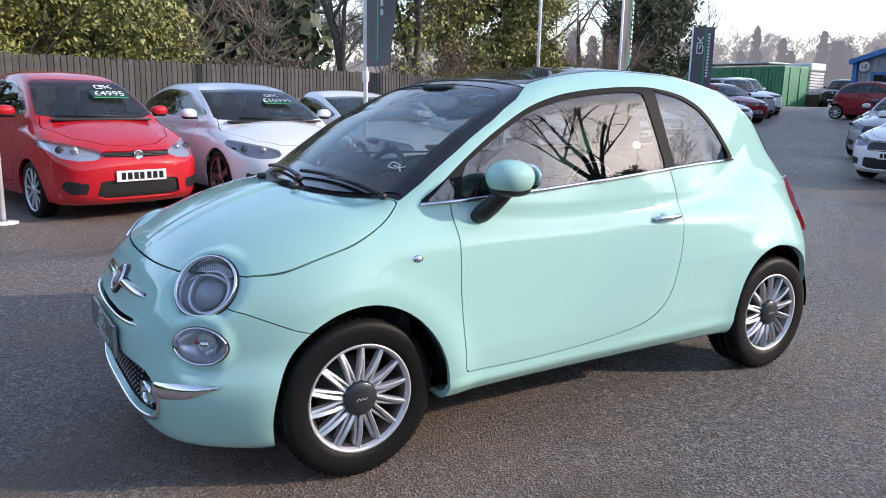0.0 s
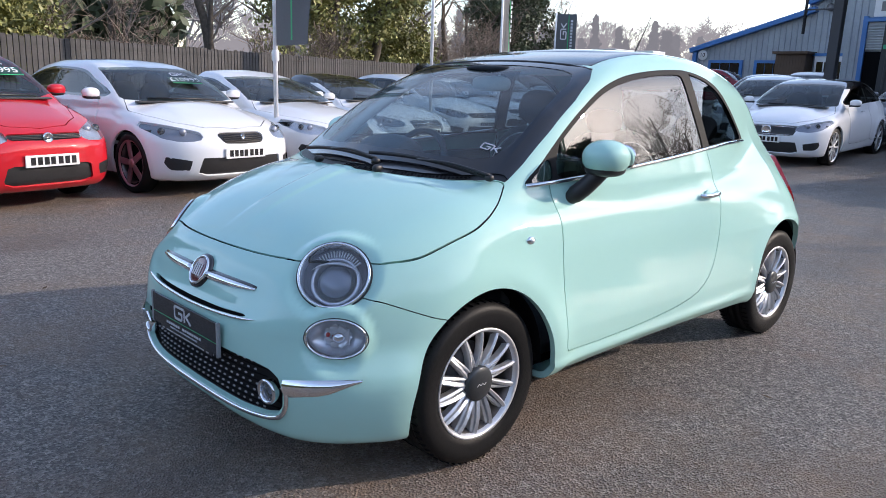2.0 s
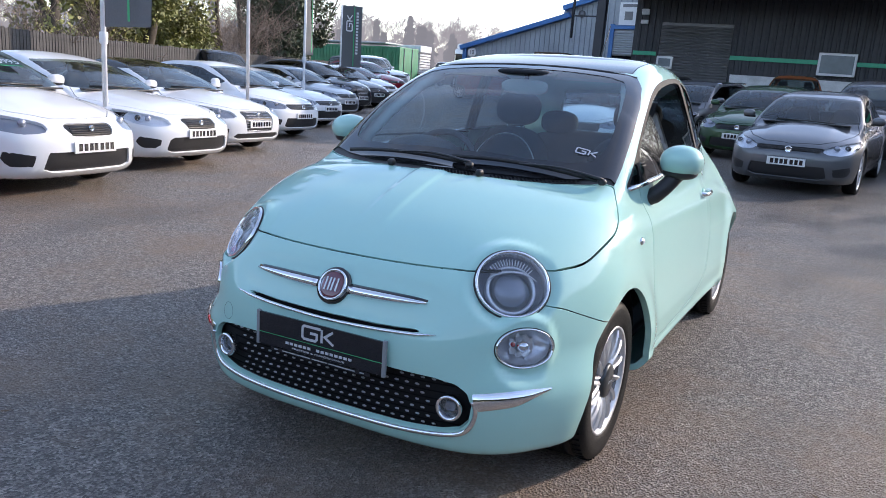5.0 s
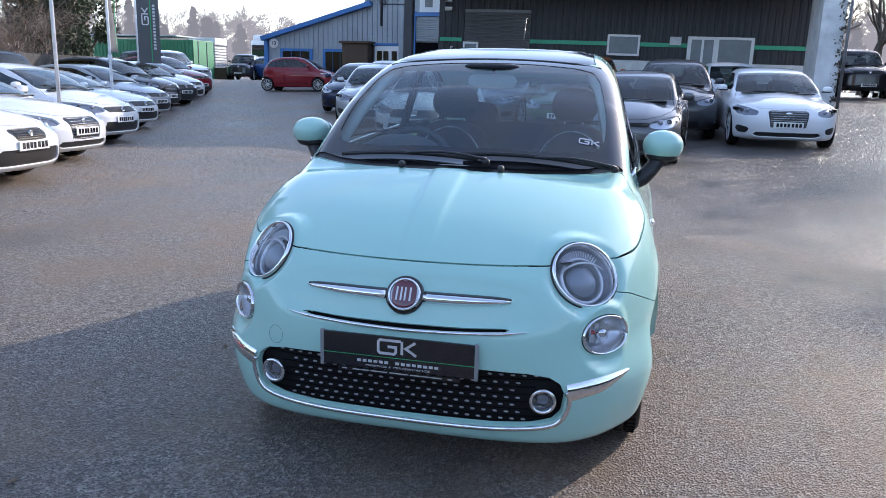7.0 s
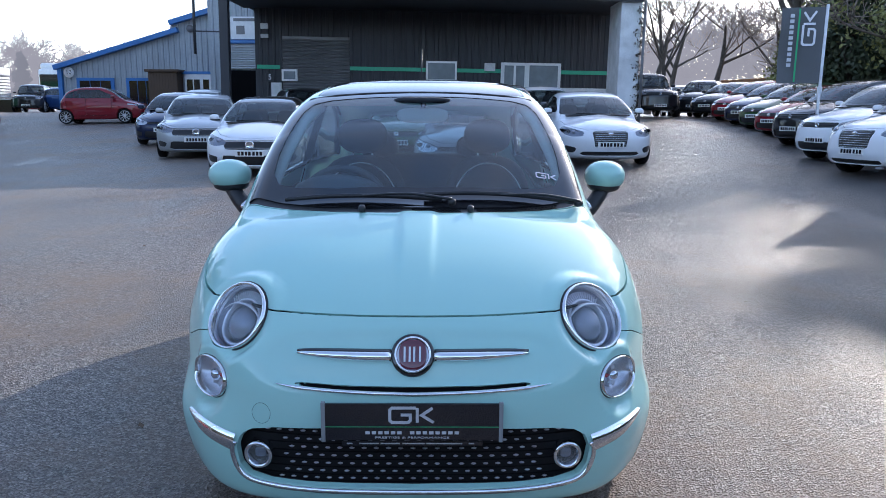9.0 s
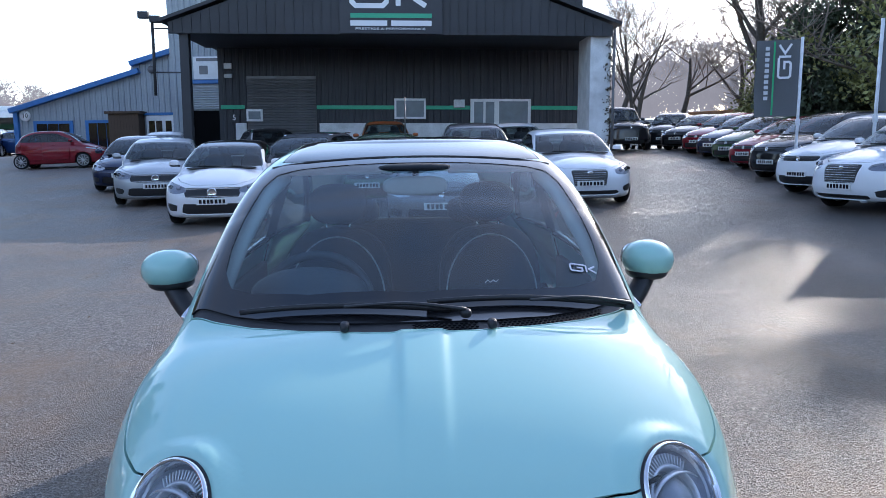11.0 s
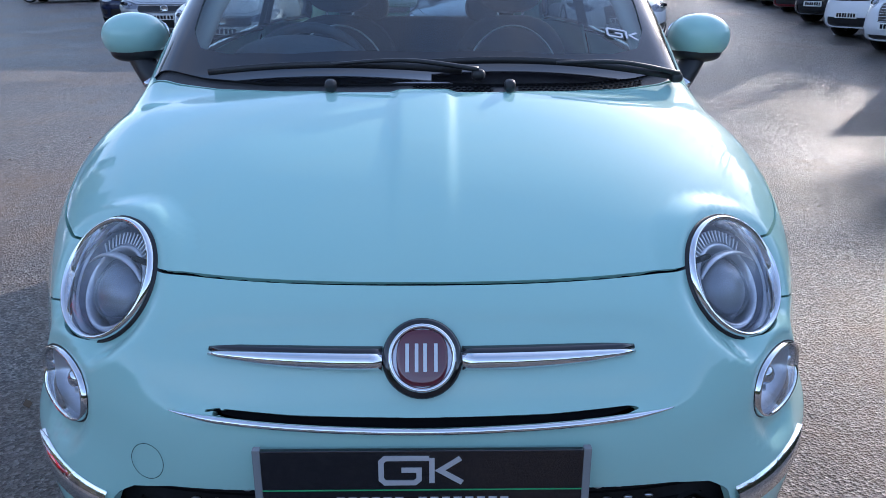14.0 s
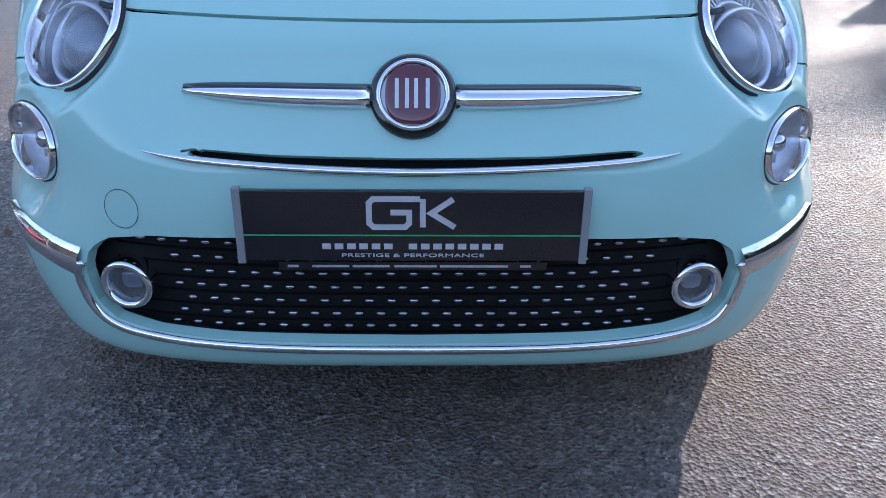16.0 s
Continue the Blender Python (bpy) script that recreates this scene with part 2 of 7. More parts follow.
WALL_WHITE = material("white_wall", (0.62, 0.63, 0.64), rough=0.7, stain=0.18, stain_scale=2.5, grain=0.08, grain_scale=30)
UPVC = material("white_frame", (0.72, 0.73, 0.74), rough=0.35, stain=0.05, stain_scale=6)
BROWN_WOOD = material("brown_timber", (0.09, 0.055, 0.035), rough=0.7, grain=0.25, grain_scale=25)
CONTAINER = material("container_green", (0.03, 0.20, 0.10), rough=0.5, stain=0.2, stain_scale=1.5)
BARK = material("bark", (0.085, 0.070, 0.056), rough=0.9, grain=0.3, grain_scale=12, bump=0.5, bump_scale=30)
TWIG = material("twig", (0.20, 0.155, 0.125), rough=0.9, grain=0.2, grain_scale=5)
LEAF = material("ivy_leaf", (0.235, 0.235, 0.075), rough=0.5, grain=0.45, grain_scale=1.2, stain=0.35, stain_scale=9)
CONIFER = material("conifer", (0.060, 0.078, 0.040), rough=0.6, grain=0.4, grain_scale=2.0)
FAR_WOOD = material("far_wood", (0.24, 0.23, 0.24), rough=0.95, grain=0.25, grain_scale=0.5, stain=0.25, stain_scale=0.08)
PAINTS = {}
for nm, c, mt in (("white", (0.74, 0.75, 0.77), 0), ("red", (0.52, 0.012, 0.022), 0), ("dark_red", (0.22, 0.010, 0.020), 0.2), ("black", (0.012, 0.012, 0.015), 0.1), ("navy", (0.014, 0.022, 0.06), 0.3),
                  ("grey", (0.12, 0.125, 0.135), 0.5), ("silver", (0.42, 0.44, 0.46), 0.5), ("green", (0.030, 0.075, 0.030), 0.3), ("blue", (0.02, 0.06, 0.20), 0.4), ("orange", (0.36, 0.10, 0.03), 0.1), ("dark_grey", (0.05, 0.052, 0.06), 0.4)):
    PAINTS[nm] = material("paint_" + nm, c, rough=0.45, metal=mt, spec=0.1, coat=1.0, grain=0.02, grain_scale=400)

# ---- geometry helpers ----
def lin(points, q):
    """Smooth curve through (key, value) pairs, monotone between them."""
    p = np.array(points, float)
    x, v = p[:, 0], p[:, 1]
    q = np.clip(q, x[0], x[-1])
    h = np.diff(x)
    d = np.diff(v) / h
    m = np.zeros_like(v)
    m[0], m[-1] = d[0], d[-1]
    for i in range(1, len(x) - 1):
        if d[i - 1] * d[i] > 0:
            a, b = 2 * h[i] + h[i - 1], h[i] + 2 * h[i - 1]
            m[i] = (a + b) / (a / d[i - 1] + b / d[i])
    i = np.clip(np.searchsorted(x, q) - 1, 0, len(x) - 2)
    t = (q - x[i]) / h[i]
    return ((1 + 2 * t) * (1 - t) ** 2 * v[i] + t * (1 - t) ** 2 * h[i] * m[i]
            + t * t * (3 - 2 * t) * v[i + 1] + t * t * (t - 1) * h[i] * m[i + 1])


def smax(a, b, k):
    h = np.maximum(k - np.abs(a - b), 0.0)
    return np.maximum(a, b) + h * h / (4 * k)


def smin(a, b, k):
    return -smax(-a, -b, k)


def bell(d, s):
    return np.exp(-(d / s) ** 2)


class CityCar:
    """The little hatchback: nose towards -y, axles at y = -1.15 and 1.15."""
    front = [(0.14, -1.74), (0.18, -1.80), (0.24, -1.825), (0.30, -1.838), (0.42, -1.85), (0.52, -1.855), (0.60, -1.845), (0.68, -1.81), (0.76, -1.74), (0.84, -1.63), (1.0, -1.3)]
    hood = [(-1.90, 0.60), (-1.80, 0.715), (-1.70, 0.80), (-1.55, 0.875), (-1.35, 0.935), (-1.15, 0.975), (-0.9, 1.0), (0.0, 1.0), (0.8, 0.985), (1.2, 0.95), (1.5, 0.90), (1.75, 0.82)]
    plan = [(-1.9, 0.71), (-1.6, 0.755), (-1.3, 0.797), (-1.0, 0.80), (-0.5, 0.795), (0.2, 0.802), (0.8, 0.815), (1.2, 0.808), (1.5, 0.755), (1.8, 0.66)]
    side = [(0.10, 0.0700), (0.15, 0.0500), (0.20, 0.0310), (0.25, 0.0130), (0.30, -0.0010), (0.35, -0.0095), (0.40, -0.0100), (0.45, -0.0062), (0.50, -0.0004), (0.55, 0.0060), (0.60, 0.0125), (0.65, 0.0192), (0.70, 0.0265), (0.75, 0.0350), (0.80, 0.0462), (0.85, 0.0613), (0.90, 0.0789), (0.95, 0.0995), (1.00, 0.1217), (1.05, 0.1454), (1.10, 0.1701)]
    tail = [(0.15, 1.60), (0.3, 1.68), (0.5, 1.715), (0.7, 1.70), (0.9, 1.625), (1.1, 1.5)]
    screen = [(0.90, -1.21), (0.98, -1.09), (1.07, -0.965), (1.20, -0.77), (1.32, -0.56), (1.40, -0.39), (1.46, -0.15)]
    roof = [(-0.6, 1.345), (-0.4, 1.41), (-0.1, 1.462), (0.25, 1.486), (0.6, 1.478), (0.95, 1.435), (1.25, 1.365), (1.5, 1.28)]
    belt = [(-1.2, 0.63), (-0.9, 0.668), (-0.6, 0.692), (-0.2, 0.705), (0.3, 0.698), (0.7, 0.655), (1.0, 0.598), (1.3, 0.53), (1.6, 0.46)]
    back = [(0.85, 1.66), (1.0, 1.585), (1.15, 1.50), (1.3, 1.385), (1.4, 1.27)]
    arches = ((-1.15, 0.352), (1.15, 0.350))
    corner = [(0.1, 0.62), (0.36, 0.62), (0.52, 0.95), (1.0, 0.95)]
    belt_z, cab_low, wheel_z = 0.95, 0.7, 0.30
    k_nose, k_side, k_roof = 0.22, 0.13, 0.13
    tumble, bow = 0.31, 0.36
    spine = (-1.0, 0.95, 0.62)
    sill = [(-2.0, 0.15), (-1.5, 0.158), (-1.2, 0.20), (-0.85, 0.228), (0.7, 0.250), (1.3, 0.22), (1.8, 0.24)]
    taper = 1.0
    ridge = 0.012
    seats = (((0.544, -1.613, 0.702), (0.514, -0.674, 0.530), 0.124, 0.172), ((0.624, -1.663, 0.528), (0.700, -0.709, 0.084), 0.082, 0.125))

    def field(self, x, y, z):
        ax = np.sqrt(x * x + 1e-6)
        w = lin(self.plan, y) - lin(self.side, z)
        for cy, r in self.arches:
            w = w + 0.013 * bell(np.hypot(y - cy, z - self.wheel_z) - r - 0.015, 0.07)
        w = w + self.ridge * bell(z - 0.305 - 0.02 * y, 0.022) * np.clip((0.95 - np.abs(y + 0.1)) / 0.3, 0, 1)
        w = w - 0.26 * np.maximum(z - 0.64, 0) * np.clip((y - 0.35) / 0.85, 0, 1) * self.taper
        top = lin(self.hood, y) - 0.15 * ax ** 2.0 + self.crease(ax, y)
        low = smax(z - top, (ax - w), self.k_side)
        nose = lin(self.front, z) - y + lin(self.corner, z) * ax ** 3.7 + self.nose_relief(ax, z)
        low = smax(low, nose, self.k_nose)
        low = smax(low, y - lin(self.tail, z) + 0.42 * ax ** 2, 0.2)
        low = smax(low, lin(self.sill, y) - z, 0.05)
        wg = lin(self.belt, y) - self.tumble * (z - self.belt_z) - 0.10 * np.maximum(z - self.belt_z, 0) ** 2 - 2.4 * np.maximum(self.belt_z - 0.02 - z, 0) ** 2 - 0.2 * np.maximum(self.belt_z - 0.02 - z, 0)
        cab = smax(ax - wg, (lin(self.screen, z) + self.bow * ax ** 2 - y) * 0.55, 0.07)
        cab = smax(cab, z - lin(self.roof, y) + 0.10 * ax ** 2, self.k_roof)
        cab = smax(cab, (y - lin(self.back, z) + 0.22 * ax ** 2) * 0.75, 0.14)
        cab = np.maximum(cab, self.cab_low - z)
        f = smin(low, cab, 0.035 + 0.20 * np.clip((y - 0.55) / 0.6, 0, 1) ** 2)
        return self.sockets(ax, y, z, f)

    def sockets(self, ax, y, z, f):
        # flat seats for the lamps
        p = np.stack([ax, y, z], -1)
        for c, a, r0, r1 in self.seats:
            d = p - np.array(c)
            h = d @ np.array(a)
            r = np.sqrt(np.maximum((d * d).sum(-1) - h * h, 0))
            k = np.clip((r1 - r) / (r1 - r0), 0, 1)
            k = k * k * (3 - 2 * k) * np.clip(1 - np.abs(h) / 0.12, 0, 1)
            f = f * (1 - k) + h * k
        return f

    def crease(self, ax, y):
        f = np.clip((y + 1.72) / 0.3, 0, 1) * np.clip((-1.12 - y) / 0.1, 0, 1)
        return 0.0155 * f / (1 + np.exp(np.clip((ax - 0.05 - 0.02 * (y + 1.7)) / 0.0055, -40, 40)))

    def nose_relief(self, ax, z):
        # shallow moustache panel round the badge
        d = np.maximum(ax - 0.29, 0) ** 2 / 0.12 ** 2 + np.abs((z - 0.628 + 0.03 * ax) / 0.060) ** 2.4
        return 0.017 * (1 / (1 + np.exp(np.clip((d - 1.1) / 0.30, -40, 40))))

    def normal(self, p):
        e = 0.002
        g = np.stack([self.field(*(p + s).T) - self.field(*(p - s).T) for s in np.eye(3) * e], 1)
        return g / np.linalg.norm(g, axis=1, keepdims=True)

    def cast(self, o, d, far=2.6):
        """Where the rays o + r d leave the body."""
        a, b = np.zeros(len(o)), np.full(len(o), far)
        for _ in range(34):
            m = (a + b) / 2
            inside = self.field(*(o + m[:, None] * d).T) < 0
            a, b = np.where(inside, m, a), np.where(inside, b, m)
        return o + ((a + b) / 2)[:, None] * d


def hull(car, step, around):
    """Points, normals and triangles of the whole skin, from rays off the spine."""
    y0, y1, zc = car.spine
    n = int((y1 - y0) / step)
    m = around
    cap = max(4, m // 4)
    ang = np.linspace(0, 2 * np.pi, m, endpoint=False)
    rows = []
    for i in range(1, cap + 1):
        rows.append((y0, -math.cos(i / cap * math.pi / 2), math.sin(i / cap * math.pi / 2)))
    for y in np.linspace(y0, y1, n + 1)[1:]:
        rows.append((y, 0.0, 1.0))
    for i in range(cap - 1, 0, -1):
        rows.append((y1, math.cos(i / cap * math.pi / 2), math.sin(i / cap * math.pi / 2)))
    o, d = [], []
    for y, dy, r in rows:
        o.append(np.stack([0 * ang, 0 * ang + y, 0 * ang + zc], 1))
        d.append(np.stack([np.sin(ang) * r, 0 * ang + dy, np.cos(ang) * r], 1))
    o += [np.array([[0, y0, zc]]), np.array([[0, y1, zc]])]
    d += [np.array([[0, -1.0, 0]]), np.array([[0, 1.0, 0]])]
    o, d = np.concatenate(o), np.concatenate(d)
    v = car.cast(o, d)
    k = len(rows)
    i, j = np.meshgrid(np.arange(k - 1), np.arange(m), indexing="ij")
    a, b = (i * m + j).ravel(), (i * m + (j + 1) % m).ravel()
    c, e = a + m, b + m
    j = np.arange(m)
    t = np.concatenate([np.stack([a, b, c], 1), np.stack([b, e, c], 1),
                        np.stack([0 * j + k * m, (j + 1) % m, j], 1),
                        np.stack([0 * j + k * m + 1, (k - 1) * m + j, (k - 1) * m + (j + 1) % m], 1)])
    return v, t


def clip(v, t, g):
    """The part of a triangle mesh where g <= 0, cut cleanly along g = 0. Returns points, triangles and the field's cut edges."""
    s = g > 0
    cnt = s[t].sum(1)
    keep = t[cnt == 0]
    new_v, cache, out, rim = [v], {}, [keep], []
    base = [len(v)]
    extra = []

    def mid(a, b):
        key = (a, b) if a < b else (b, a)
        if key not in cache:
            f = g[a] / (g[a] - g[b])
            cache[key] = base[0] + len(extra)
            extra.append(v[a] + f * (v[b] - v[a]))
        return cache[key]
    tris = []
    for tri in t[(cnt > 0) & (cnt < 3)]:
        a, b, c = tri
        n = int(s[a]) + int(s[b]) + int(s[c])
        if n == 1:
            while not s[a]:
                a, b, c = b, c, a
            p, q = mid(a, b), mid(c, a)
            tris += [(p, b, c), (p, c, q)]
        else:
            while s[a]:
                a, b, c = b, c, a
            p, q = mid(a, b), mid(c, a)
            tris.append((a, p, q))
    if tris:
        out.append(np.array(tris))
    if extra:
        new_v.append(np.array(extra))
    v, t = np.concatenate(new_v), np.concatenate(out)
    used = np.unique(t)
    remap = np.full(len(v), -1)
    remap[used] = np.arange(len(used))
    return v[used], remap[t]


def spline(points, closed=True, each=8):
    """Catmull-Rom curve through points."""
    p = [np.array(q, float) for q in points]
    n = len(p)
    out = []
    for i in range(n if closed else n - 1):
        a, b, c, d = (p[(i + k) % n] if closed else p[min(max(i + k, 0), n - 1)] for k in (-1, 0, 1, 2))
        for s in range(each):
            t = s / each
            out.append(0.5 * (2 * b + (c - a) * t + (2 * a - 5 * b + 4 * c - d) * t * t + (3 * b - a - 3 * c + d) * t ** 3))
    if not closed:
        out.append(p[-1])
    return np.array(out)


def edge_gap(poly, q, closed=True):
    """Distance of points q from a polyline; with a closed one, negative inside."""
    best = np.full(len(q), 1e9)
    inside = np.zeros(len(q), bool)
    n = len(poly)
    for i in range(n if closed else n - 1):
        a, b = poly[i], poly[(i + 1) % n]
        e = b - a
        w = q - a
        f = np.clip((w @ e) / max(e @ e, 1e-12), 0, 1)
        best = np.minimum(best, np.hypot(*(w - f[:, None] * e).T))
        if closed:
            cross = (a[1] > q[:, 1]) != (b[1] > q[:, 1])
            with np.errstate(divide="ignore", invalid="ignore"):
                inside ^= cross & (q[:, 0] < a[0] + (q[:, 1] - a[1]) * e[0] / (e[1] if e[1] else 1e-12))
    return np.where(inside, -best, best) if closed else best


def boundary(t):
    e = np.concatenate([t[:, [0, 1]], t[:, [1, 2]], t[:, [2, 0]]])
    key = np.sort(e, 1)
    _, first, count = np.unique(key, axis=0, return_index=True, return_counts=True)
    return e[first[count == 1]]


def snap(car, v):
    for _ in range(3):
        n = car.normal(v)
        v = v - (car.field(*v.T))[:, None] * n * 0.9
    return v


def panel(car, mesh, lift=0.0, flange=0.0):
    """A skin panel with true normals, its edges turned inwards by flange."""
    v, t = mesh
    if not len(t):
        return v, t, v
    n = car.normal(v)
    v = v + n * lift
    if not flange:
        return v, t, n
    e = boundary(t)
    k = len(v)
    side = np.cross(v[e[:, 1]] - v[e[:, 0]], n[e[:, 0]])
    side /= np.maximum(np.linalg.norm(side, axis=1, keepdims=True), 1e-9)
    m = len(e)
    i = np.arange(m)
    rv = np.concatenate([v[e[:, 0]], v[e[:, 1]], v[e[:, 0]] - n[e[:, 0]] * flange, v[e[:, 1]] - n[e[:, 1]] * flange])
    rt = np.concatenate([np.stack([k + i, k + 2 * m + i, k + m + i], 1), np.stack([k + m + i, k + 2 * m + i, k + 3 * m + i], 1)])
    return np.concatenate([v, rv]), np.concatenate([t, rt]), np.concatenate([n, side, side, side, side])


def half(mesh, sign):
    v, t = mesh
    t = t[v[t][:, :, 0].mean(1) * sign > 0]
    used = np.unique(t)
    remap = np.full(len(v), -1)
    remap[used] = np.arange(len(used))
    return v[used], remap[t]


def part(name, mesh, mat, parent=None, label="", smooth=True, m=None, category="", kind="", group=""):
    """One mesh object, under a thing or a part where one is given."""
    me = bpy.data.meshes.new(name)
    v = np.asarray(mesh[0], float)
    if m is not None:
        v = v @ np.array(m.to_3x3()).T + np.array(m.translation)
    me.from_pydata(v.tolist(), [], [list(map(int, f)) for f in mesh[1]])
    if smooth:
        me.polygons.foreach_set("use_smooth", [True] * len(me.polygons))
    me.materials.append(mat)
    if len(mesh) > 2:
        nn = np.asarray(mesh[2])
        me.normals_split_custom_set_from_vertices(nn.tolist())
    elif smooth == "auto":
        me.set_sharp_from_angle(angle=radians(35))
    me.update()
    ob = new(name, me)
    if parent is not None:
        ob.parent = parent
    return tagged(ob, label, category, group, kind)


def thing(name, label, category, group="", at=(0, 0, 0)):
    ob = new(name)
    ob.location = at
    ob.empty_display_size = 0.1
    return tagged(ob, label, category, group)


def join(*meshes):
    v, f, k = [], [], 0
    for a, b in meshes:
        v += [tuple(p) for p in a]
        f += [[i + k for i in q] for q in b]
        k += len(a)
    return v, f


def moved(mesh, m):
    return [tuple(m @ Vector(p)) for p in mesh[0]], mesh[1]


def box(sx, sy, sz, c=(0, 0, 0), bevel=0.0):
    bm = bmesh.new()
    bmesh.ops.create_cube(bm, size=1, matrix=Matrix.Translation(c) @ Matrix.Diagonal((sx, sy, sz, 1)))
    if bevel:
        bmesh.ops.bevel(bm, geom=bm.edges[:], offset=bevel, segments=2, profile=0.6, affect="EDGES")
    bm.verts.index_update()
    out = [tuple(v.co) for v in bm.verts], [[v.index for v in f.verts] for f in bm.faces]
    bm.free()
    return out


def lathe(profile, n=32, close=False):
    """Profile of (radius, height) turned round z."""
    v, f = [], []
    for r, h in profile:
        for i in range(n):
            a = 2 * math.pi * i / n
            v.append((r * math.cos(a), r * math.sin(a), h))
    k = len(profile)
    for j in range(k if close else k - 1):
        for i in range(n):
            a, b = j * n + i, j * n + (i + 1) % n
            c, d = (j + 1) % k * n + i, (j + 1) % k * n + (i + 1) % n
            f.append([a, b, d, c])
    return v, f


def tube(path, radius, n=8, squash=1.0, up=(0, 0, 1), caps=True):
    """A rod along a path; radius a number or one a point."""
    p = [Vector(q) for q in path]
    v, f = [], []
    for i, q in enumerate(p):
        d = (p[min(i + 1, len(p) - 1)] - p[max(i - 1, 0)]).normalized()
        s = d.cross(Vector(up))
        s = s.normalized() if s.length > 1e-5 else d.orthogonal().normalized()
        u = s.cross(d)
        r = radius[i] if hasattr(radius, "__len__") else radius
        for k in range(n):
            a = 2 * math.pi * k / n
            v.append(tuple(q + s * math.cos(a) * r + u * math.sin(a) * r * squash))
    for i in range(len(p) - 1):
        for k in range(n):
            f.append([i * n + k, i * n + (k + 1) % n, (i + 1) * n + (k + 1) % n, (i + 1) * n + k])
    if caps:
        f += [list(range(n))[::-1], list(range((len(p) - 1) * n, len(p) * n))]
    return v, f


def blob(rx, ry, rz, c=(0, 0, 0), nu=24, nv=14, e=2.0):
    """Superellipsoid."""
    v, f = [], []

    def p(x):
        return math.copysign(abs(x) ** (2 / e), x)
    for j in range(nv + 1):
        b = -math.pi / 2 + math.pi * j / nv
        for i in range(nu):
            a = 2 * math.pi * i / nu
            v.append((c[0] + rx * p(math.cos(b)) * p(math.cos(a)), c[1] + ry * p(math.cos(b)) * p(math.sin(a)), c[2] + rz * p(math.sin(b))))
    for j in range(nv):
        for i in range(nu):
            f.append([j * nu + i, j * nu + (i + 1) % nu, (j + 1) * nu + (i + 1) % nu, (j + 1) * nu + i])
    return v, f


def slab(outline, depth):
    """A flat outline (x, y) in its plane, thickened along -z."""
    n = len(outline)
    v = [(x, y, 0) for x, y in outline] + [(x, y, -depth) for x, y in outline]
    return v, [list(range(n)), list(range(n, 2 * n))[::-1]] + [[i, n + i, n + (i + 1) % n, (i + 1) % n] for i in range(n)]


def strokes(lines, w, depth=0.0015):
    """Flat bars along lines of (x, y), for marks and prints."""
    out = []
    for line in lines:
        for (x0, y0), (x1, y1) in zip(line, line[1:]):
            L = math.hypot(x1 - x0, y1 - y0)
            ux, uy = (x1 - x0) / L, (y1 - y0) / L
            h = w / 2
            x0e, y0e, x1e, y1e = x0 - ux * h, y0 - uy * h, x1 + ux * h, y1 + uy * h
            z_ = 0.0003 * len(out)
            v_, f_ = slab([(x0e - uy * h, y0e + ux * h), (x0e + uy * h, y0e - ux * h), (x1e + uy * h, y1e - ux * h), (x1e - uy * h, y1e + ux * h)][::-1], depth)
            out.append(([(x, y, z + z_) for x, y, z in v_], f_))
    return join(*out)


def lettering(text, size, mat, parent, m, name="lettering", label=""):
    """Raised words in the built-in font, centred, in the plane of m."""
    cu = bpy.data.curves.new(name, "FONT")
    cu.body, cu.size, cu.align_x, cu.align_y, cu.extrude = text, size, "CENTER", "CENTER", 0.0008
    tmp = bpy.data.objects.new(name, cu)
    me = bpy.data.meshes.new_from_object(tmp)
    bpy.data.objects.remove(tmp)
    me.transform(m)
    me.materials.clear()
    me.materials.append(mat)
    ob = new(name, me)
    ob.parent = parent
    return tagged(ob, label)


DEALER_MARK = [[(0.20, 0.42), (-1.10, 0.42), (-1.22, 0.30), (-1.22, -0.30), (-1.10, -0.42), (-0.22, -0.42), (-0.10, -0.30), (-0.10, 0.02), (-0.62, 0.02)],
               [(0.28, 0.42), (0.28, -0.42)], [(1.12, 0.42), (0.52, 0.0), (1.18, -0.42)]]


def ribbon(line, w, depth=0.0015):
    """A flat band of even width along a line of (x, y), with mitred corners."""
    p = [Vector(q) for q in line]
    left, right = [], []
    for i, q in enumerate(p):
        d0 = (q - p[i - 1]).normalized() if i else (p[1] - q).normalized()
        d1 = (p[i + 1] - q).normalized() if i < len(p) - 1 else d0
        n0, n1 = Vector((-d0.y, d0.x)), Vector((-d1.y, d1.x))
        n = (n0 + n1).normalized()
        n = n * (w / 2 / max(n.dot(n0), 0.4))
        left.append(tuple(q + n))
        right.append(tuple(q - n))
    v, f = [], []
    for z in (0.0, -depth):
        v += [(x, y, z) for x, y in left] + [(x, y, z) for x, y in right]
    k = len(p)
    for i in range(k - 1):
        f += [[i, k + i, k + i + 1, i + 1], [2 * k + i, 2 * k + i + 1, 3 * k + i + 1, 3 * k + i],
              [i, i + 1, 2 * k + i + 1, 2 * k + i], [k + i, 3 * k + i, 3 * k + i + 1, k + i + 1]]
    f += [[0, 2 * k, 3 * k, k], [k - 1, 2 * k - 1, 4 * k - 1, 3 * k - 1]]
    return v, f


def mark(scale, mat, parent, m, name="dealer_mark", label=""):
    for q in DEALER_MARK:
        part(name, ribbon([(x * scale, y * scale) for x, y in q], 0.16 * scale), mat, parent, label, smooth=False, m=m)


def ground_z(x, y):
    return 0.0162 * min(max(y - 6 + 0.35 * x, 0), 25) ** 1.3

# ---- the mint city car ----
CC = CityCar()
city = thing("city_car", "mint green three-door city car with chrome trim, parked on wet asphalt", "car")
hv, ht = hull(CC, 0.0135, 380)


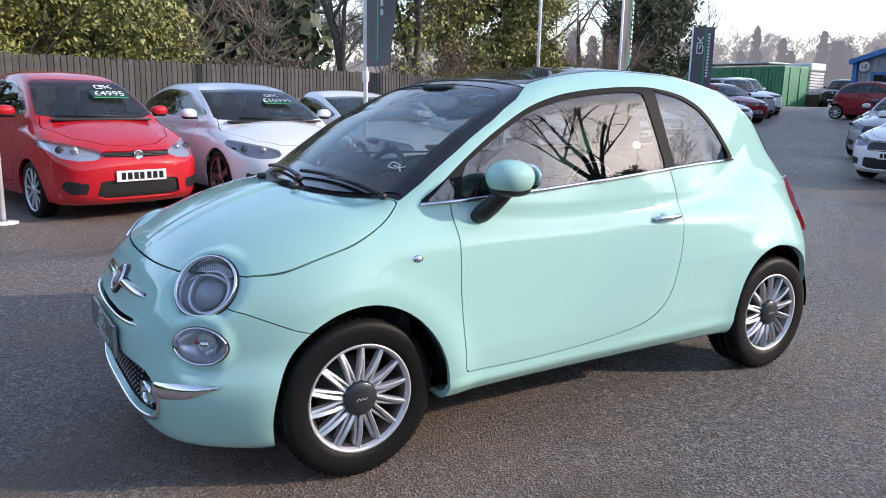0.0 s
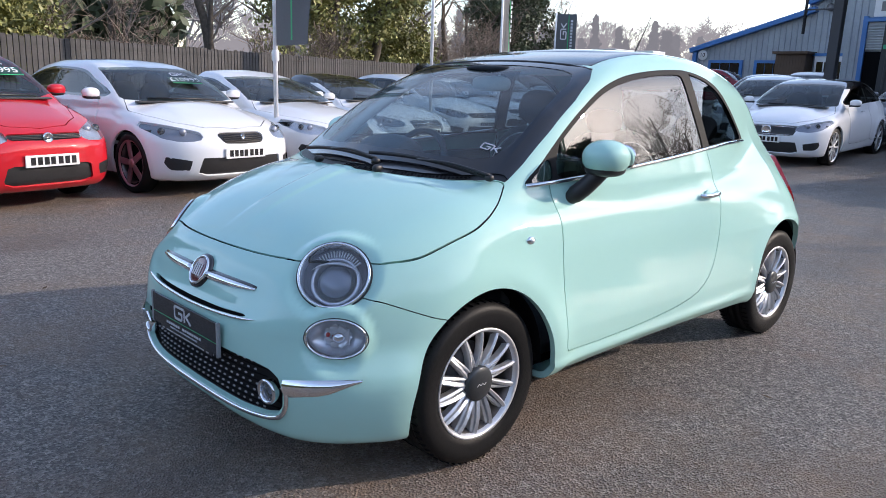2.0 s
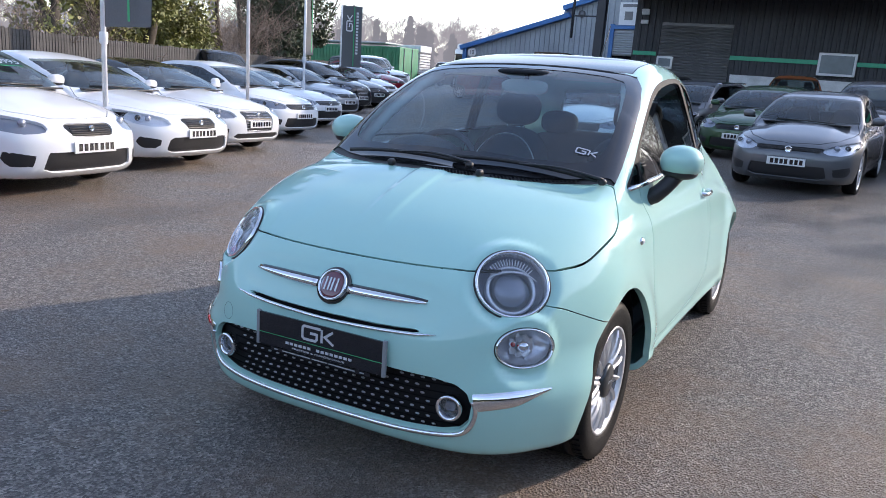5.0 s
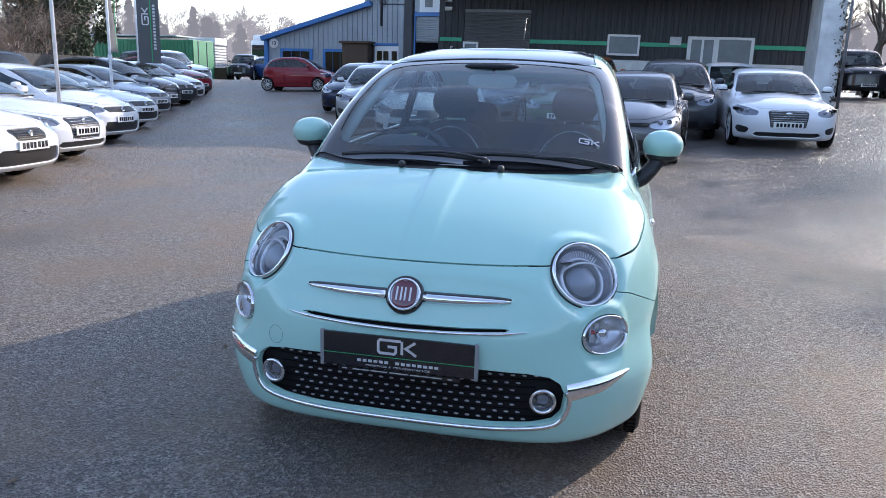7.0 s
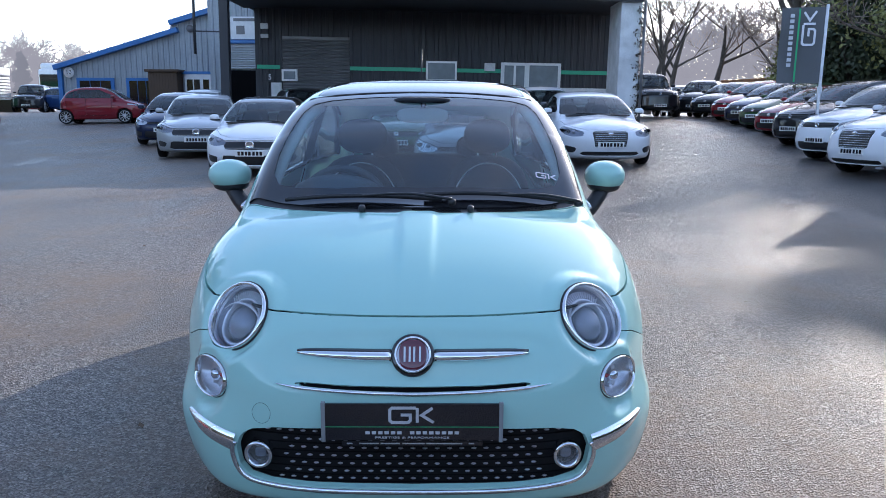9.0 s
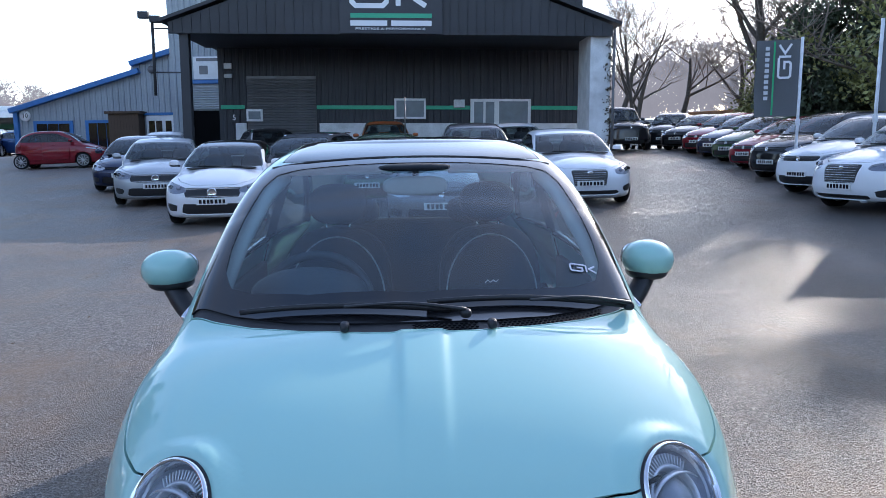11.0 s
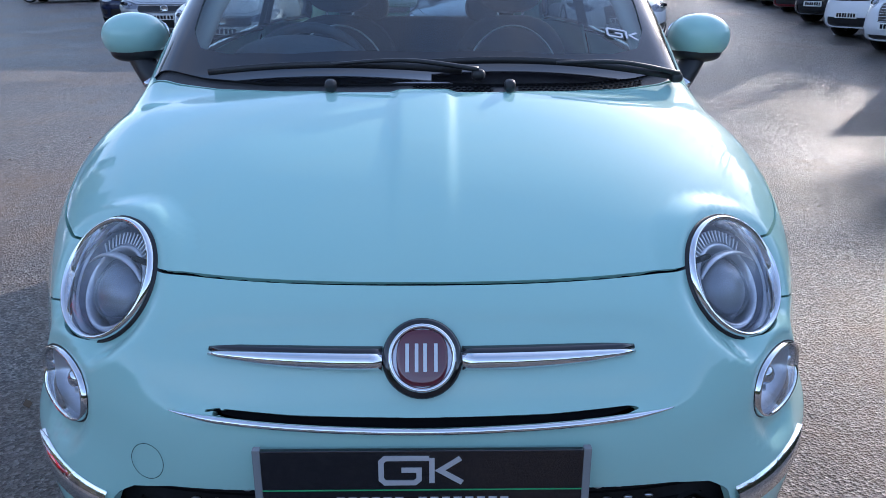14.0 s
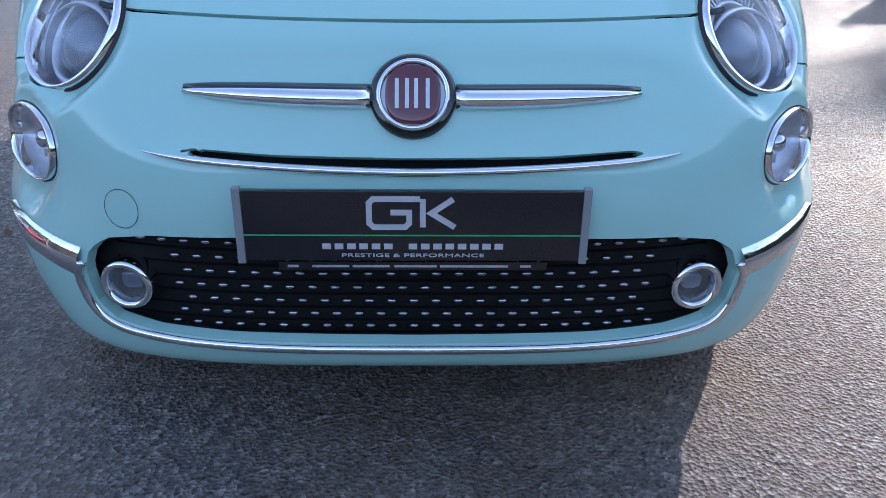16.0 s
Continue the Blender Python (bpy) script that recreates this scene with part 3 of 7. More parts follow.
def cut(mesh, fn, gap=0.0):
    """Splits a mesh by a field: what lies inside and outside, with a gap between."""
    v, t = mesh
    g = fn(v)
    a, b = clip(v, t, g + gap), clip(v, t, gap - g)
    return (snap(CC, a[0]) if len(a[0]) else a[0], a[1]), (snap(CC, b[0]) if len(b[0]) else b[0], b[1])


def mirrored(points):
    return np.array(points + [(-x, y) for x, y in reversed(points) if abs(x) > 1e-6])


def from_above(points, low):
    poly = mirrored(points)
    return lambda v: np.where(v[:, 2] > low, edge_gap(poly, v[:, :2]), 0.5)


def from_side(points, least=0.3, y0=-9, y1=9):
    poly = np.array(points)
    return lambda v: np.where((np.abs(v[:, 0]) > least) & (v[:, 1] > y0) & (v[:, 1] < y1), edge_gap(poly, v[:, 1:]), 0.5)


def from_front(points):
    poly = mirrored(points)
    return lambda v: np.where(v[:, 1] < -1.2, edge_gap(poly, v[:, [0, 2]]), 0.5)


def round_field(centre, axis, ru, rv, e=2.0):
    """An ellipse seen along an axis, on both sides of the car."""
    a = Vector(axis).normalized()
    u = Vector((0, 0, 1)).cross(a).normalized()
    w = a.cross(u)
    c, u, w, a = (np.array(q) for q in (centre, u, w, a))

    def fn(v):
        q = v.copy()
        q[:, 0] = np.abs(q[:, 0])
        d = q - c
        r = (np.abs(d @ u / ru) ** e + np.abs(d @ w / rv) ** e) ** (1 / e)
        return np.where((d @ a) > -0.2, (r - 1) * min(ru, rv), 0.5)
    return fn


def skin(x, y, z, d):
    """The point of the skin met along d from a place inside."""
    return CC.cast(np.array([[x, y, z]], float), np.array([d], float))[0]


screen_line = [(0.0, -1.192), (0.15, -1.179), (0.30, -1.138), (0.45, -1.071), (0.56, -1.004), (0.638, -0.945), (0.634, -0.85), (0.615, -0.68), (0.585, -0.50), (0.545, -0.36), (0.505, -0.295), (0.44, -0.272), (0.25, -0.288), (0.0, -0.298)]
hood_line = [(0.0, -1.707), (0.15, -1.700), (0.30, -1.682), (0.45, -1.652), (0.55, -1.60), (0.633, -1.53), (0.69, -1.43), (0.715, -1.34), (0.727, -1.20), (0.715, -1.115), (0.69, -1.045), (0.660, -0.985), (0.638, -0.950), (0.56, -1.009), (0.45, -1.076), (0.30, -1.143), (0.15, -1.184), (0.0, -1.197)]
roof_line = [(0.0, -0.295), (0.25, -0.285), (0.43, -0.270), (0.47, -0.255), (0.452, -0.10), (0.440, 0.20), (0.430, 0.50), (0.41, 0.68), (0.30, 0.72), (0.0, 0.73)]
dlo = spline([(-0.875, 0.950), (-0.776, 1.023), (-0.635, 1.126), (-0.486, 1.219), (-0.319, 1.302), (-0.134, 1.354), (0.086, 1.382), (0.302, 1.394), (0.451, 1.390), (0.635, 1.360), (0.773, 1.302), (0.876, 1.216), (0.955, 1.12), (0.985, 1.060), (0.93, 1.052), (0.671, 1.050), (0.423, 1.038), (0.05, 1.008), (-0.325, 0.982), (-0.71, 0.958)], each=4)
door_line = spline([(-0.742, 0.985), (-0.744, 0.83), (-0.756, 0.63), (-0.752, 0.42), (-0.745, 0.342), (-0.70, 0.334), (-0.527, 0.331), (-0.243, 0.342), (0.065, 0.371), (0.224, 0.412), (0.33, 0.49), (0.395, 0.62), (0.435, 0.76), (0.452, 0.86), (0.445, 0.96), (0.423, 1.045), (0.36, 1.13), (-0.2, 1.12), (-0.6, 1.06)], each=4)

rest = (hv, ht)
screen_all, rest = cut(rest, from_above(screen_line, 0.85))
roof_panel, rest = cut(rest, from_above(roof_line, 1.1), 0.002)
def hood_edge(x):
    return 0.7305 + 0.035 * x * x


hood_side = [tuple(q) for q in spline(hood_line[5:13], False, 5)]


def bonnet_field(v):
    over = from_above([(0.0, -2.0), (0.62, -2.0)] + hood_side + hood_line[13:], 0.5)(v)
    return np.where(v[:, 1] < -0.8, np.maximum(over, hood_edge(v[:, 0]) - v[:, 2]), 0.5)


bonnet, rest = cut(rest, bonnet_field, 0.0022)
side_glass, rest = cut(rest, from_side(dlo, 0.3))
back_glass, rest = cut(rest, lambda v: np.where((v[:, 1] > 1.05), edge_gap(mirrored([(0.0, 1.33), (0.38, 1.31), (0.43, 1.2), (0.47, 1.02), (0.44, 0.98), (0.0, 0.97)]), v[:, [0, 2]]), 0.5))
door_skin, rest = cut(rest, from_side(door_line, 0.4), 0.0022)
for cy, ry, rz in ((-1.147, 0.328, 0.352), (1.105, 0.355, 0.368)):
    _, rest = cut(rest, lambda v: np.where(np.abs(v[:, 0]) > 0.45, (np.sqrt(((v[:, 1] - cy) / ry) ** 2 + ((v[:, 2] - 0.285) / rz) ** 2) - 1) * ry, 0.5))
_, rest = cut(rest, lambda v: np.where((np.abs(v[:, 0]) < 0.66) & (v[:, 2] < 0.3) & (v[:, 1] > -1.58) & (v[:, 1] < 1.5), v[:, 2] - 0.19, 0.5))
LAMP_C, LAMP_N = (0.544, -1.613, 0.702), (0.514, -0.674, 0.530)
lamp_hole, rest = cut(rest, round_field(LAMP_C, LAMP_N, 0.119, 0.110))
lamp_hood, bonnet = cut(bonnet, round_field(LAMP_C, LAMP_N, 0.119, 0.110))
TURN_C, TURN_N = (0.624, -1.663, 0.528), (0.700, -0.709, 0.084)
turn_hole, rest = cut(rest, round_field(TURN_C, TURN_N, 0.098, 0.063, 2.15))
grille_line = [(0.0, 0.436), (0.25, 0.436), (0.40, 0.430), (0.47, 0.418), (0.505, 0.395), (0.520, 0.355), (0.512, 0.300), (0.485, 0.268), (0.42, 0.252), (0.30, 0.244), (0.0, 0.240)]
grille_hole, rest = cut(rest, from_front(grille_line))
slot_line = [(0.0, 0.556), (0.20, 0.558), (0.33, 0.563), (0.345, 0.559), (0.30, 0.548), (0.15, 0.535), (0.0, 0.531)]
slot_hole, rest = cut(rest, from_front(slot_line))


def seam(v):
    zs = lin([(-2.0, 1.2), (-1.64, 1.0), (-1.612, 0.668), (-1.53, 0.634), (-1.40, 0.582), (-1.3, 0.545), (-1.2, 0.0)], v[:, 1])
    return np.where(v[:, 1] < -1.2, v[:, 2] - zs, 0.5)


bumper, rest = cut(rest, seam, 0.0018)
tail_lamp, rest = cut(rest, lambda v: np.where((np.abs(v[:, 0]) > 0.4) & (v[:, 1] > 1.2), (np.sqrt(((v[:, 1] - 1.535) / 0.105) ** 2 + ((v[:, 2] - 0.80) / 0.14) ** 2) - 1) * 0.08, 0.5))

# dark joints under the panel gaps
def joint(path, name="panel_joint"):
    part(name, tube([tuple(q) for q in path], 0.0055, 5), GAP, city, "dark panel gap")


for s in (1, -1):
    joint([skin(0, y, z, (s, 0, 0)) - np.array([s * 0.012, 0, 0]) for y, z in door_line if z < 1.03])
    joint([skin(0, y, z, (s, 0, 0)) - np.array([s * 0.010, 0, 0]) for y, z in ((-1.505, 0.624), (-1.46, 0.607), (-1.40, 0.582))])
for s in (1, -1):
    joint([skin(s * x, y, 0.6, (0, 0, 1)) - np.array([0, 0, 0.012]) for x, y in hood_side[4:]])
joint([CC.cast(np.array([[x, -1.2, hood_edge(x)]]), np.array([[0, -1.0, 0]]), 1.0)[0] + np.array([0, 0.012, -0.002]) for x in np.linspace(-0.5, 0.5, 25)])
part("body_shell", panel(CC, rest, flange=0.025), MINT, city)
part("bonnet", panel(CC, bonnet, flange=0.02), MINT, city)
part("front_bumper", panel(CC, bumper, flange=0.02), MINT, city)
part("roof_panel", panel(CC, roof_panel, flange=0.006), ROOF_GLASS, city, "dark glass roof panel")
for s in (1, -1):
    part("door", panel(CC, half(door_skin, s), flange=0.02), MINT, city)
    part("tail_lamp", panel(CC, half(tail_lamp, s), 0.020, 0.03), RED_LENS, city, "red tail lamp")
part("rear_window", panel(CC, back_glass), CLEAR, city, "clear rear window")

# side windows: glass panes in a black frame
pane_front = spline([(-0.700, 0.985), (-0.664, 1.08), (-0.62, 1.115), (-0.476, 1.203), (-0.312, 1.283), (-0.13, 1.332), (0.08, 1.360), (0.27, 1.371), (0.335, 1.366), (0.352, 1.33), (0.385, 1.15), (0.40, 1.045), (0.36, 1.036), (0.05, 1.012), (-0.325, 0.987), (-0.62, 0.967)], each=3)
pane_back = spline([(0.432, 1.365), (0.46, 1.374), (0.62, 1.344), (0.75, 1.290), (0.85, 1.208), (0.925, 1.115), (0.945, 1.072), (0.91, 1.062), (0.66, 1.058), (0.49, 1.050), (0.472, 1.060), (0.45, 1.20)], each=3)
pane_fore = spline([(-0.842, 0.958), (-0.80, 0.992), (-0.745, 1.037), (-0.722, 1.02), (-0.728, 0.966), (-0.76, 0.958)], each=3)
frame_ = side_glass
for nm, line in (("door_window", pane_front), ("quarter_window", pane_back), ("corner_window", pane_fore)):
    pane, frame_ = cut(frame_, from_side(line, 0.3))
    for s in (1, -1):
        part(nm, panel(CC, half(pane, s), -0.004), SIDE_GLASS, city, "side window glass")
for s in (1, -1):
    part("window_frame", panel(CC, half(frame_, s), 0.0, 0.02), TRIM_BLACK, city, "black window surround")
    strip = [(y, z) for y, z in ((-0.872, 0.949), (-0.70, 0.957), (-0.5, 0.969), (-0.325, 0.981), (-0.1, 0.997), (0.05, 1.007), (0.25, 1.023), (0.423, 1.036), (0.671, 1.049), (0.85, 1.052), (0.975, 1.054))]
    part("chrome_strip", tube([tuple(skin(0, y, z, (s, 0, 0)) + np.array([s * 0.004, 0, 0])) for y, z in strip], 0.0085, 8, 1.0), CHROME, city, "chrome strip under the side windows")

# windscreen with a black printed border
wide = [(0.0, -1.010), (0.30, -0.985), (0.46, -0.945), (0.530, -0.905), (0.556, -0.84), (0.555, -0.75), (0.535, -0.60), (0.505, -0.45), (0.470, -0.375), (0.40, -0.352), (0.2, -0.352), (0.0, -0.357)]
clear_pane, border = cut(screen_all, from_above(wide, 0.85))
cowl_part, border = cut(border, from_above([(0.0, -1.30), (0.4, -1.30), (0.75, -1.10), (0.75, -0.93), (0.62, -0.93), (0.50, -1.005), (0.35, -1.075), (0.18, -1.118), (0.0, -1.132)], 0.85))
part("windscreen", panel(CC, clear_pane, -0.002), CLEAR, city, "clear windscreen")
part("windscreen_border", panel(CC, border, 0.0, 0.006), GLOSS_BLACK, city, "black printed windscreen border")
cowl = part("cowl", panel(CC, cowl_part, -0.006, 0.01), BLACK, city, "black plastic cowl with air vents")
part("windscreen_seal", tube([(x, y, skin(x, y, 0.7, (0, 0, 1))[2]) for x, y in [(0.25 * k / 2 - 0.5, -0.288 + 0.0 * k) for k in range(9)]], 0.005, 6), BLACK, city)


def on_top(x, y, up=0.0):
    p = skin(x, y, 0.7, (0, 0, 1))
    return Vector(p) + Vector(CC.normal(p[None])[0]) * up


# cowl vents, washer jets and wipers
for x0, x1 in ((-0.02, 0.16), (0.215, 0.535)):
    holes = []
    for i in range(int((x1 - x0) / 0.0135)):
        for j in range(4):
            x = x0 + 0.0135 * (i + 0.5 * (j % 2))
            p = on_top(x, -1.178 + 0.60 * x * x + 0.012 * j, -0.004)
            holes.append(moved(lathe([(0.0, 0.0022), (0.0042, 0.002), (0.0046, 0.0)], 6), Matrix.Translation(p)))
    part("air_vent", join(*holes), GAP, cowl, smooth=False)
for x in (-0.198, 0.187):
    p = on_top(x, -1.185 + 0.6 * x * x, 0.012)
    part("washer_jet", blob(0.013, 0.022, 0.014, tuple(p), 12, 8, 2.6), BLACK, city)
for pivot, tip, mid in (((0.12, -1.115), (-0.47, -1.045), (-0.20, -1.085)), ((0.60, -0.985), (0.03, -1.09), (0.3, -1.055))):
    arm = [on_top(*pivot, 0.03), on_top((pivot[0] + mid[0]) / 2, (pivot[1] + mid[1]) / 2 - 0.004, 0.045), on_top(*mid, 0.035)]
    wiper = part("wiper", tube([tuple(q) for q in spline(arm, False, 6)], [0.009 - 0.0003 * k for k in range(13)], 8, 0.7), BLACK, city, "black windscreen wiper")
    dx, dy = tip[0] - mid[0], tip[1] - mid[1]
    blade = [on_top(mid[0] - k * dx * 1.05, mid[1] - k * dy * 1.05 + 0.03, 0.018) for k in np.linspace(1, -1, 15)]
    part("wiper_blade", tube([tuple(q) for q in blade], 0.0062, 6, 1.4), BLACK, wiper)
    part("wiper_pivot", blob(0.016, 0.016, 0.013, tuple(on_top(*pivot, 0.018)), 12, 8, 2.5), BLACK, wiper)

# lamps
for s in (1, -1):
    for nm, c, nrm, ru, rv, lab in (("headlamp", LAMP_C, LAMP_N, 0.119, 0.110, "round headlamp with chrome ring"), ("indicator_lamp", TURN_C, TURN_N, 0.098, 0.063, "oval clear lamp with chrome bezel")):
        a = Vector((nrm[0] * s, nrm[1], nrm[2])).normalized()
        u = Vector((0, 0, 1)).cross(a).normalized()
        w = a.cross(u)
        c3 = np.array((c[0] * s, c[1], c[2]))
        ring, ringb = [], []
        for k in range(64):
            th = 2 * math.pi * k / 64
            q = c3 + np.array(u) * ru * math.cos(th) + np.array(w) * rv * math.sin(th) - np.array(a) * 0.3
            ring.append(q + np.array(a) * 0.305 if nm == "headlamp" else CC.cast(q[None], np.array(a)[None], 0.6)[0])
        ring = np.array(ring)
        cen = ring.mean(0)
        # ring rows: outer lip, crest, inner lip, then down into the bowl
        rows = [ring + np.array(a) * 0.001, cen + (ring - cen) * 0.985 + np.array(a) * 0.008, cen + (ring - cen) * 0.945 + np.array(a) * 0.010, cen + (ring - cen) * 0.91 + np.array(a) * 0.003, cen + (ring - cen) * 0.87 - np.array(a) * 0.02]
        seal = [ring * 1.0 + np.array(a) * 0.0, cen + (ring - cen) * 1.03 + np.array(a) * 0.001, cen + (ring - cen) * 1.03 - np.array(a) * 0.04]

        def strip_of(rr):
            m_ = len(ring)
            vv = np.concatenate(rr)
            ff = [[j * m_ + i, j * m_ + (i + 1) % m_, (j + 1) * m_ + (i + 1) % m_, (j + 1) * m_ + i] for j in range(len(rr) - 1) for i in range(m_)]
            return vv, ff

        def dome(scale, out, bulge, rings=7):
            rr = [cen + (ring - cen) * scale * math.cos(k * math.pi / 2 / rings) + np.array(a) * (out + bulge * math.sin(k * math.pi / 2 / rings)) for k in range(rings)]
            vv, ff = strip_of(rr)
            vv = np.concatenate([vv, [cen + np.array(a) * (out + bulge)]])
            m_ = len(ring)
            ff += [[(rings - 1) * m_ + i, (rings - 1) * m_ + (i + 1) % m_, rings * m_] for i in range(m_)]
            return vv, ff
        lamp = part(nm, strip_of(rows), CHROME, city, lab)
        part("lamp_seal", strip_of(seal), BLACK, lamp)
        part("lamp_lens", dome(0.925, 0.004, 0.016 if nm == "headlamp" else 0.008), LENS, lamp, "clear lamp lens")
        part("reflector_bowl", dome(0.90, -0.004, -0.075 if nm == "headlamp" else -0.045), LAMP_GREY if nm == "headlamp" else REFLECTOR, lamp)
        if nm == "headlamp":
            base = Matrix.Translation(Vector(cen) - a * 0.028) @ Matrix((u, w, a)).transposed().to_4x4()
            part("projector_ring", lathe([(0.078, -0.03), (0.080, 0.004), (0.074, 0.010), (0.069, 0.006), (0.067, -0.02)], 40), REFLECTOR, lamp, m=base @ pose(0.0, -0.012, 0))
            part("projector_lens", blob(0.052, 0.052, 0.024, (0, -0.012, -0.004), 32, 12), LAMP_DARK, lamp, "grey projector lens", m=base)
            part("projector_glass", blob(0.060, 0.060, 0.032, (0, -0.012, -0.006), 32, 12), LENS, lamp, m=base)
            ribs = [moved(box(0.0035, 0.022, 0.012, bevel=0.001), base @ pose(0.085 * math.sin(q), -0.012 + 0.090 * math.cos(q), 0.004, 0, 0, -math.degrees(q))) for q in np.linspace(-0.85, 0.85, 17)]
            part("lamp_ribs", join(*ribs), REFLECTOR, lamp)
            lid = [base @ Vector((0.094 * math.sin(q), -0.020 + 0.062 * math.cos(q), 0.016 + 0.006 * math.cos(q))) for q in np.linspace(-1.0, 1.0, 24)]
            part("lamp_lid", tube(lid, [0.0075 * math.sin(math.pi * (k + 1) / 25) + 0.001 for k in range(24)], 8, 0.5), REFLECTOR, lamp, "bright brow over the projector")
        else:
            base = Matrix.Translation(Vector(cen) - a * 0.025) @ Matrix((u, w, a)).transposed().to_4x4()
            part("bulb_shield", blob(0.022, 0.020, 0.02, (0.004 * s, 0, 0), 16, 10), CHROME, lamp, m=base)
            part("bulb", blob(0.008, 0.008, 0.012, (-0.03 * s, 0.006, 0), 10, 8), RED_LENS, lamp, "orange-red bulb", m=base)
            part("facets", join(*[moved(box(0.016, 0.05, 0.006, bevel=0.002), base @ pose(0.03 * math.cos(q), 0.024 * math.sin(q), -0.006, 20 * math.sin(q), -20 * math.cos(q), math.degrees(q))) for q in np.linspace(0, 5.6, 8)]), REFLECTOR, lamp)

# lower grille, its studs and the daytime lamps
gv, gt = grille_hole
gn = CC.normal(gv)
grille = part("lower_grille", (gv + np.array([0, 0.035, 0]) * np.ones((len(gv), 1)), gt, gn), TRIM_BLACK, city, "black lower grille with chrome studs")
back_rim = boundary(gt)
rim_v = np.concatenate([gv[back_rim[:, 0]], gv[back_rim[:, 1]], gv[back_rim[:, 1]] + [0, 0.036, 0], gv[back_rim[:, 0]] + [0, 0.036, 0]])
nb = len(back_rim)
part("grille_surround", (rim_v, [[i, nb + i, 2 * nb + i, 3 * nb + i] for i in range(nb)]), BLACK, grille, smooth=False)


def nose(x, z, out=0.0):
    """The skin of the nose at x, z, and its normal."""
    p = CC.cast(np.array([[x, -1.2, z]]), np.array([[0, -1.0, 0]]), 1.0)[0]
    n = CC.normal(p[None])[0]
    return Vector(p) + Vector(n) * out, Vector(n)


stud_mesh = None
for row in range(7):
    for k in range(-14, 15):
        x, z = 0.0355 * (k + 0.5 * (row % 2)), 0.412 - 0.0255 * row
        if abs(x) > 0.485 or (abs(abs(x) - 0.452) < 0.062 and abs(z - 0.335) < 0.062) or (z > 0.40 and abs(x) < 0.28) or z < 0.255 + 0.35 * max(abs(x) - 0.40, 0):
            continue
        p, _ = nose(x, z)
        if stud_mesh is None:
            ob = part("grille_stud", blob(0.0082, 0.0035, 0.0034, nu=8, nv=5), STUD, grille)
            stud_mesh = ob.data
        else:
            ob = new("grille_stud", stud_mesh)
            ob.parent = grille
        ob.location = p + Vector((0, 0.032, 0))
for row in range(8):
    z = 0.424 - 0.0255 * row
    part("grille_bar", tube([tuple(nose(x, z)[0] + Vector((0, 0.037, 0))) for x in np.linspace(-0.47, 0.47, 21)], 0.004, 5), GAP, grille)
for s in (1, -1):
    p, n = nose(0.452 * s, 0.337, 0.0)
    base = Matrix.Translation(p + Vector((0, 0.004, 0))) @ Vector((n.x * 0.5, n.y, n.z * 0.5)).to_track_quat("Z", "Y").to_matrix().to_4x4()
    drl = part("daytime_lamp", lathe([(0.0415, -0.03), (0.0425, 0.0), (0.040, 0.006), (0.034, 0.006), (0.031, 0.0), (0.029, -0.022)], 40), CHROME, city, "round daytime lamp in a chrome ring", m=base)
    part("lamp_bowl", lathe([(0.030, -0.018), (0.018, -0.024), (0.0, -0.026)], 32), GLOSS_BLACK, drl, m=base)
    part("lamp_core", blob(0.017, 0.015, 0.005, (0, 0, -0.018), 18, 8, 3.0), LAMP_GREY, drl, m=base)
    part("lamp_lens", blob(0.031, 0.031, 0.007, (0, 0, -0.006), 24, 8), LENS, drl, m=base)

# chrome on the nose
lip = [(0.0, 0.229), (0.15, 0.230), (0.30, 0.234), (0.42, 0.243), (0.49, 0.259), (0.522, 0.296), (0.532, 0.345), (0.522, 0.372)]
lip_path = [(-x, z) for x, z in lip[:0:-1]] + lip
part("lip_trim", tube([tuple(nose(x, z, 0.002)[0]) for x, z in spline(lip_path, False, 5)], 0.0085, 8), CHROME, city, "chrome lip under the grille")
for s in (1, -1):
    up_, dn_ = [(0.520, 0.394), (0.58, 0.402), (0.64, 0.407), (0.70, 0.408)], [(0.530, 0.338), (0.58, 0.348), (0.64, 0.362), (0.70, 0.399)]
    ua, da = spline(up_, False, 8), spline(dn_, False, 8)
    vv, k = [], len(ua)
    for row, out in ((0.0, 0.001), (0.25, 0.010), (0.75, 0.010), (1.0, 0.001)):
        for (xa, za), (xb, zb) in zip(ua, da):
            x, z = xa + (xb - xa) * row, za + (zb - za) * row
            p, n = nose(s * min(x, 0.70), z, out)
            vv.append(tuple(p))
    part("whisker_trim", (vv, [[r * k + i, r * k + i + 1, (r + 1) * k + i + 1, (r + 1) * k + i] for r in range(3) for i in range(k - 1)]), CHROME, city, "chrome whisker trim on the bumper corner")
    bar, rec = [], []
    for x in np.linspace(0.062, 0.335, 14):
        f = (x - 0.062) / 0.273
        bar.append(tuple(nose(s * x, 0.630 + 0.006 * f * f, 0.003)[0]))
    bar = bar[::s] if s < 0 else bar
    tp = [0.0160 * (1 - 0.75 * f ** 3) for f in np.linspace(0, 1, 14)]
    part("badge_bar", tube(bar, tp if s > 0 else tp[::-1], 10, 0.95), CHROME, city, "chrome moustache bar")
    rec = [tuple(Vector(q) + Vector((0, 0.013, 0.0030))) for q in bar]
    part("bar_shadow_gap", tube(rec, [r * 1.05 + 0.0040 for r in (tp if s > 0 else tp[::-1])], 8, 0.8), GLOSS_BLACK, city)
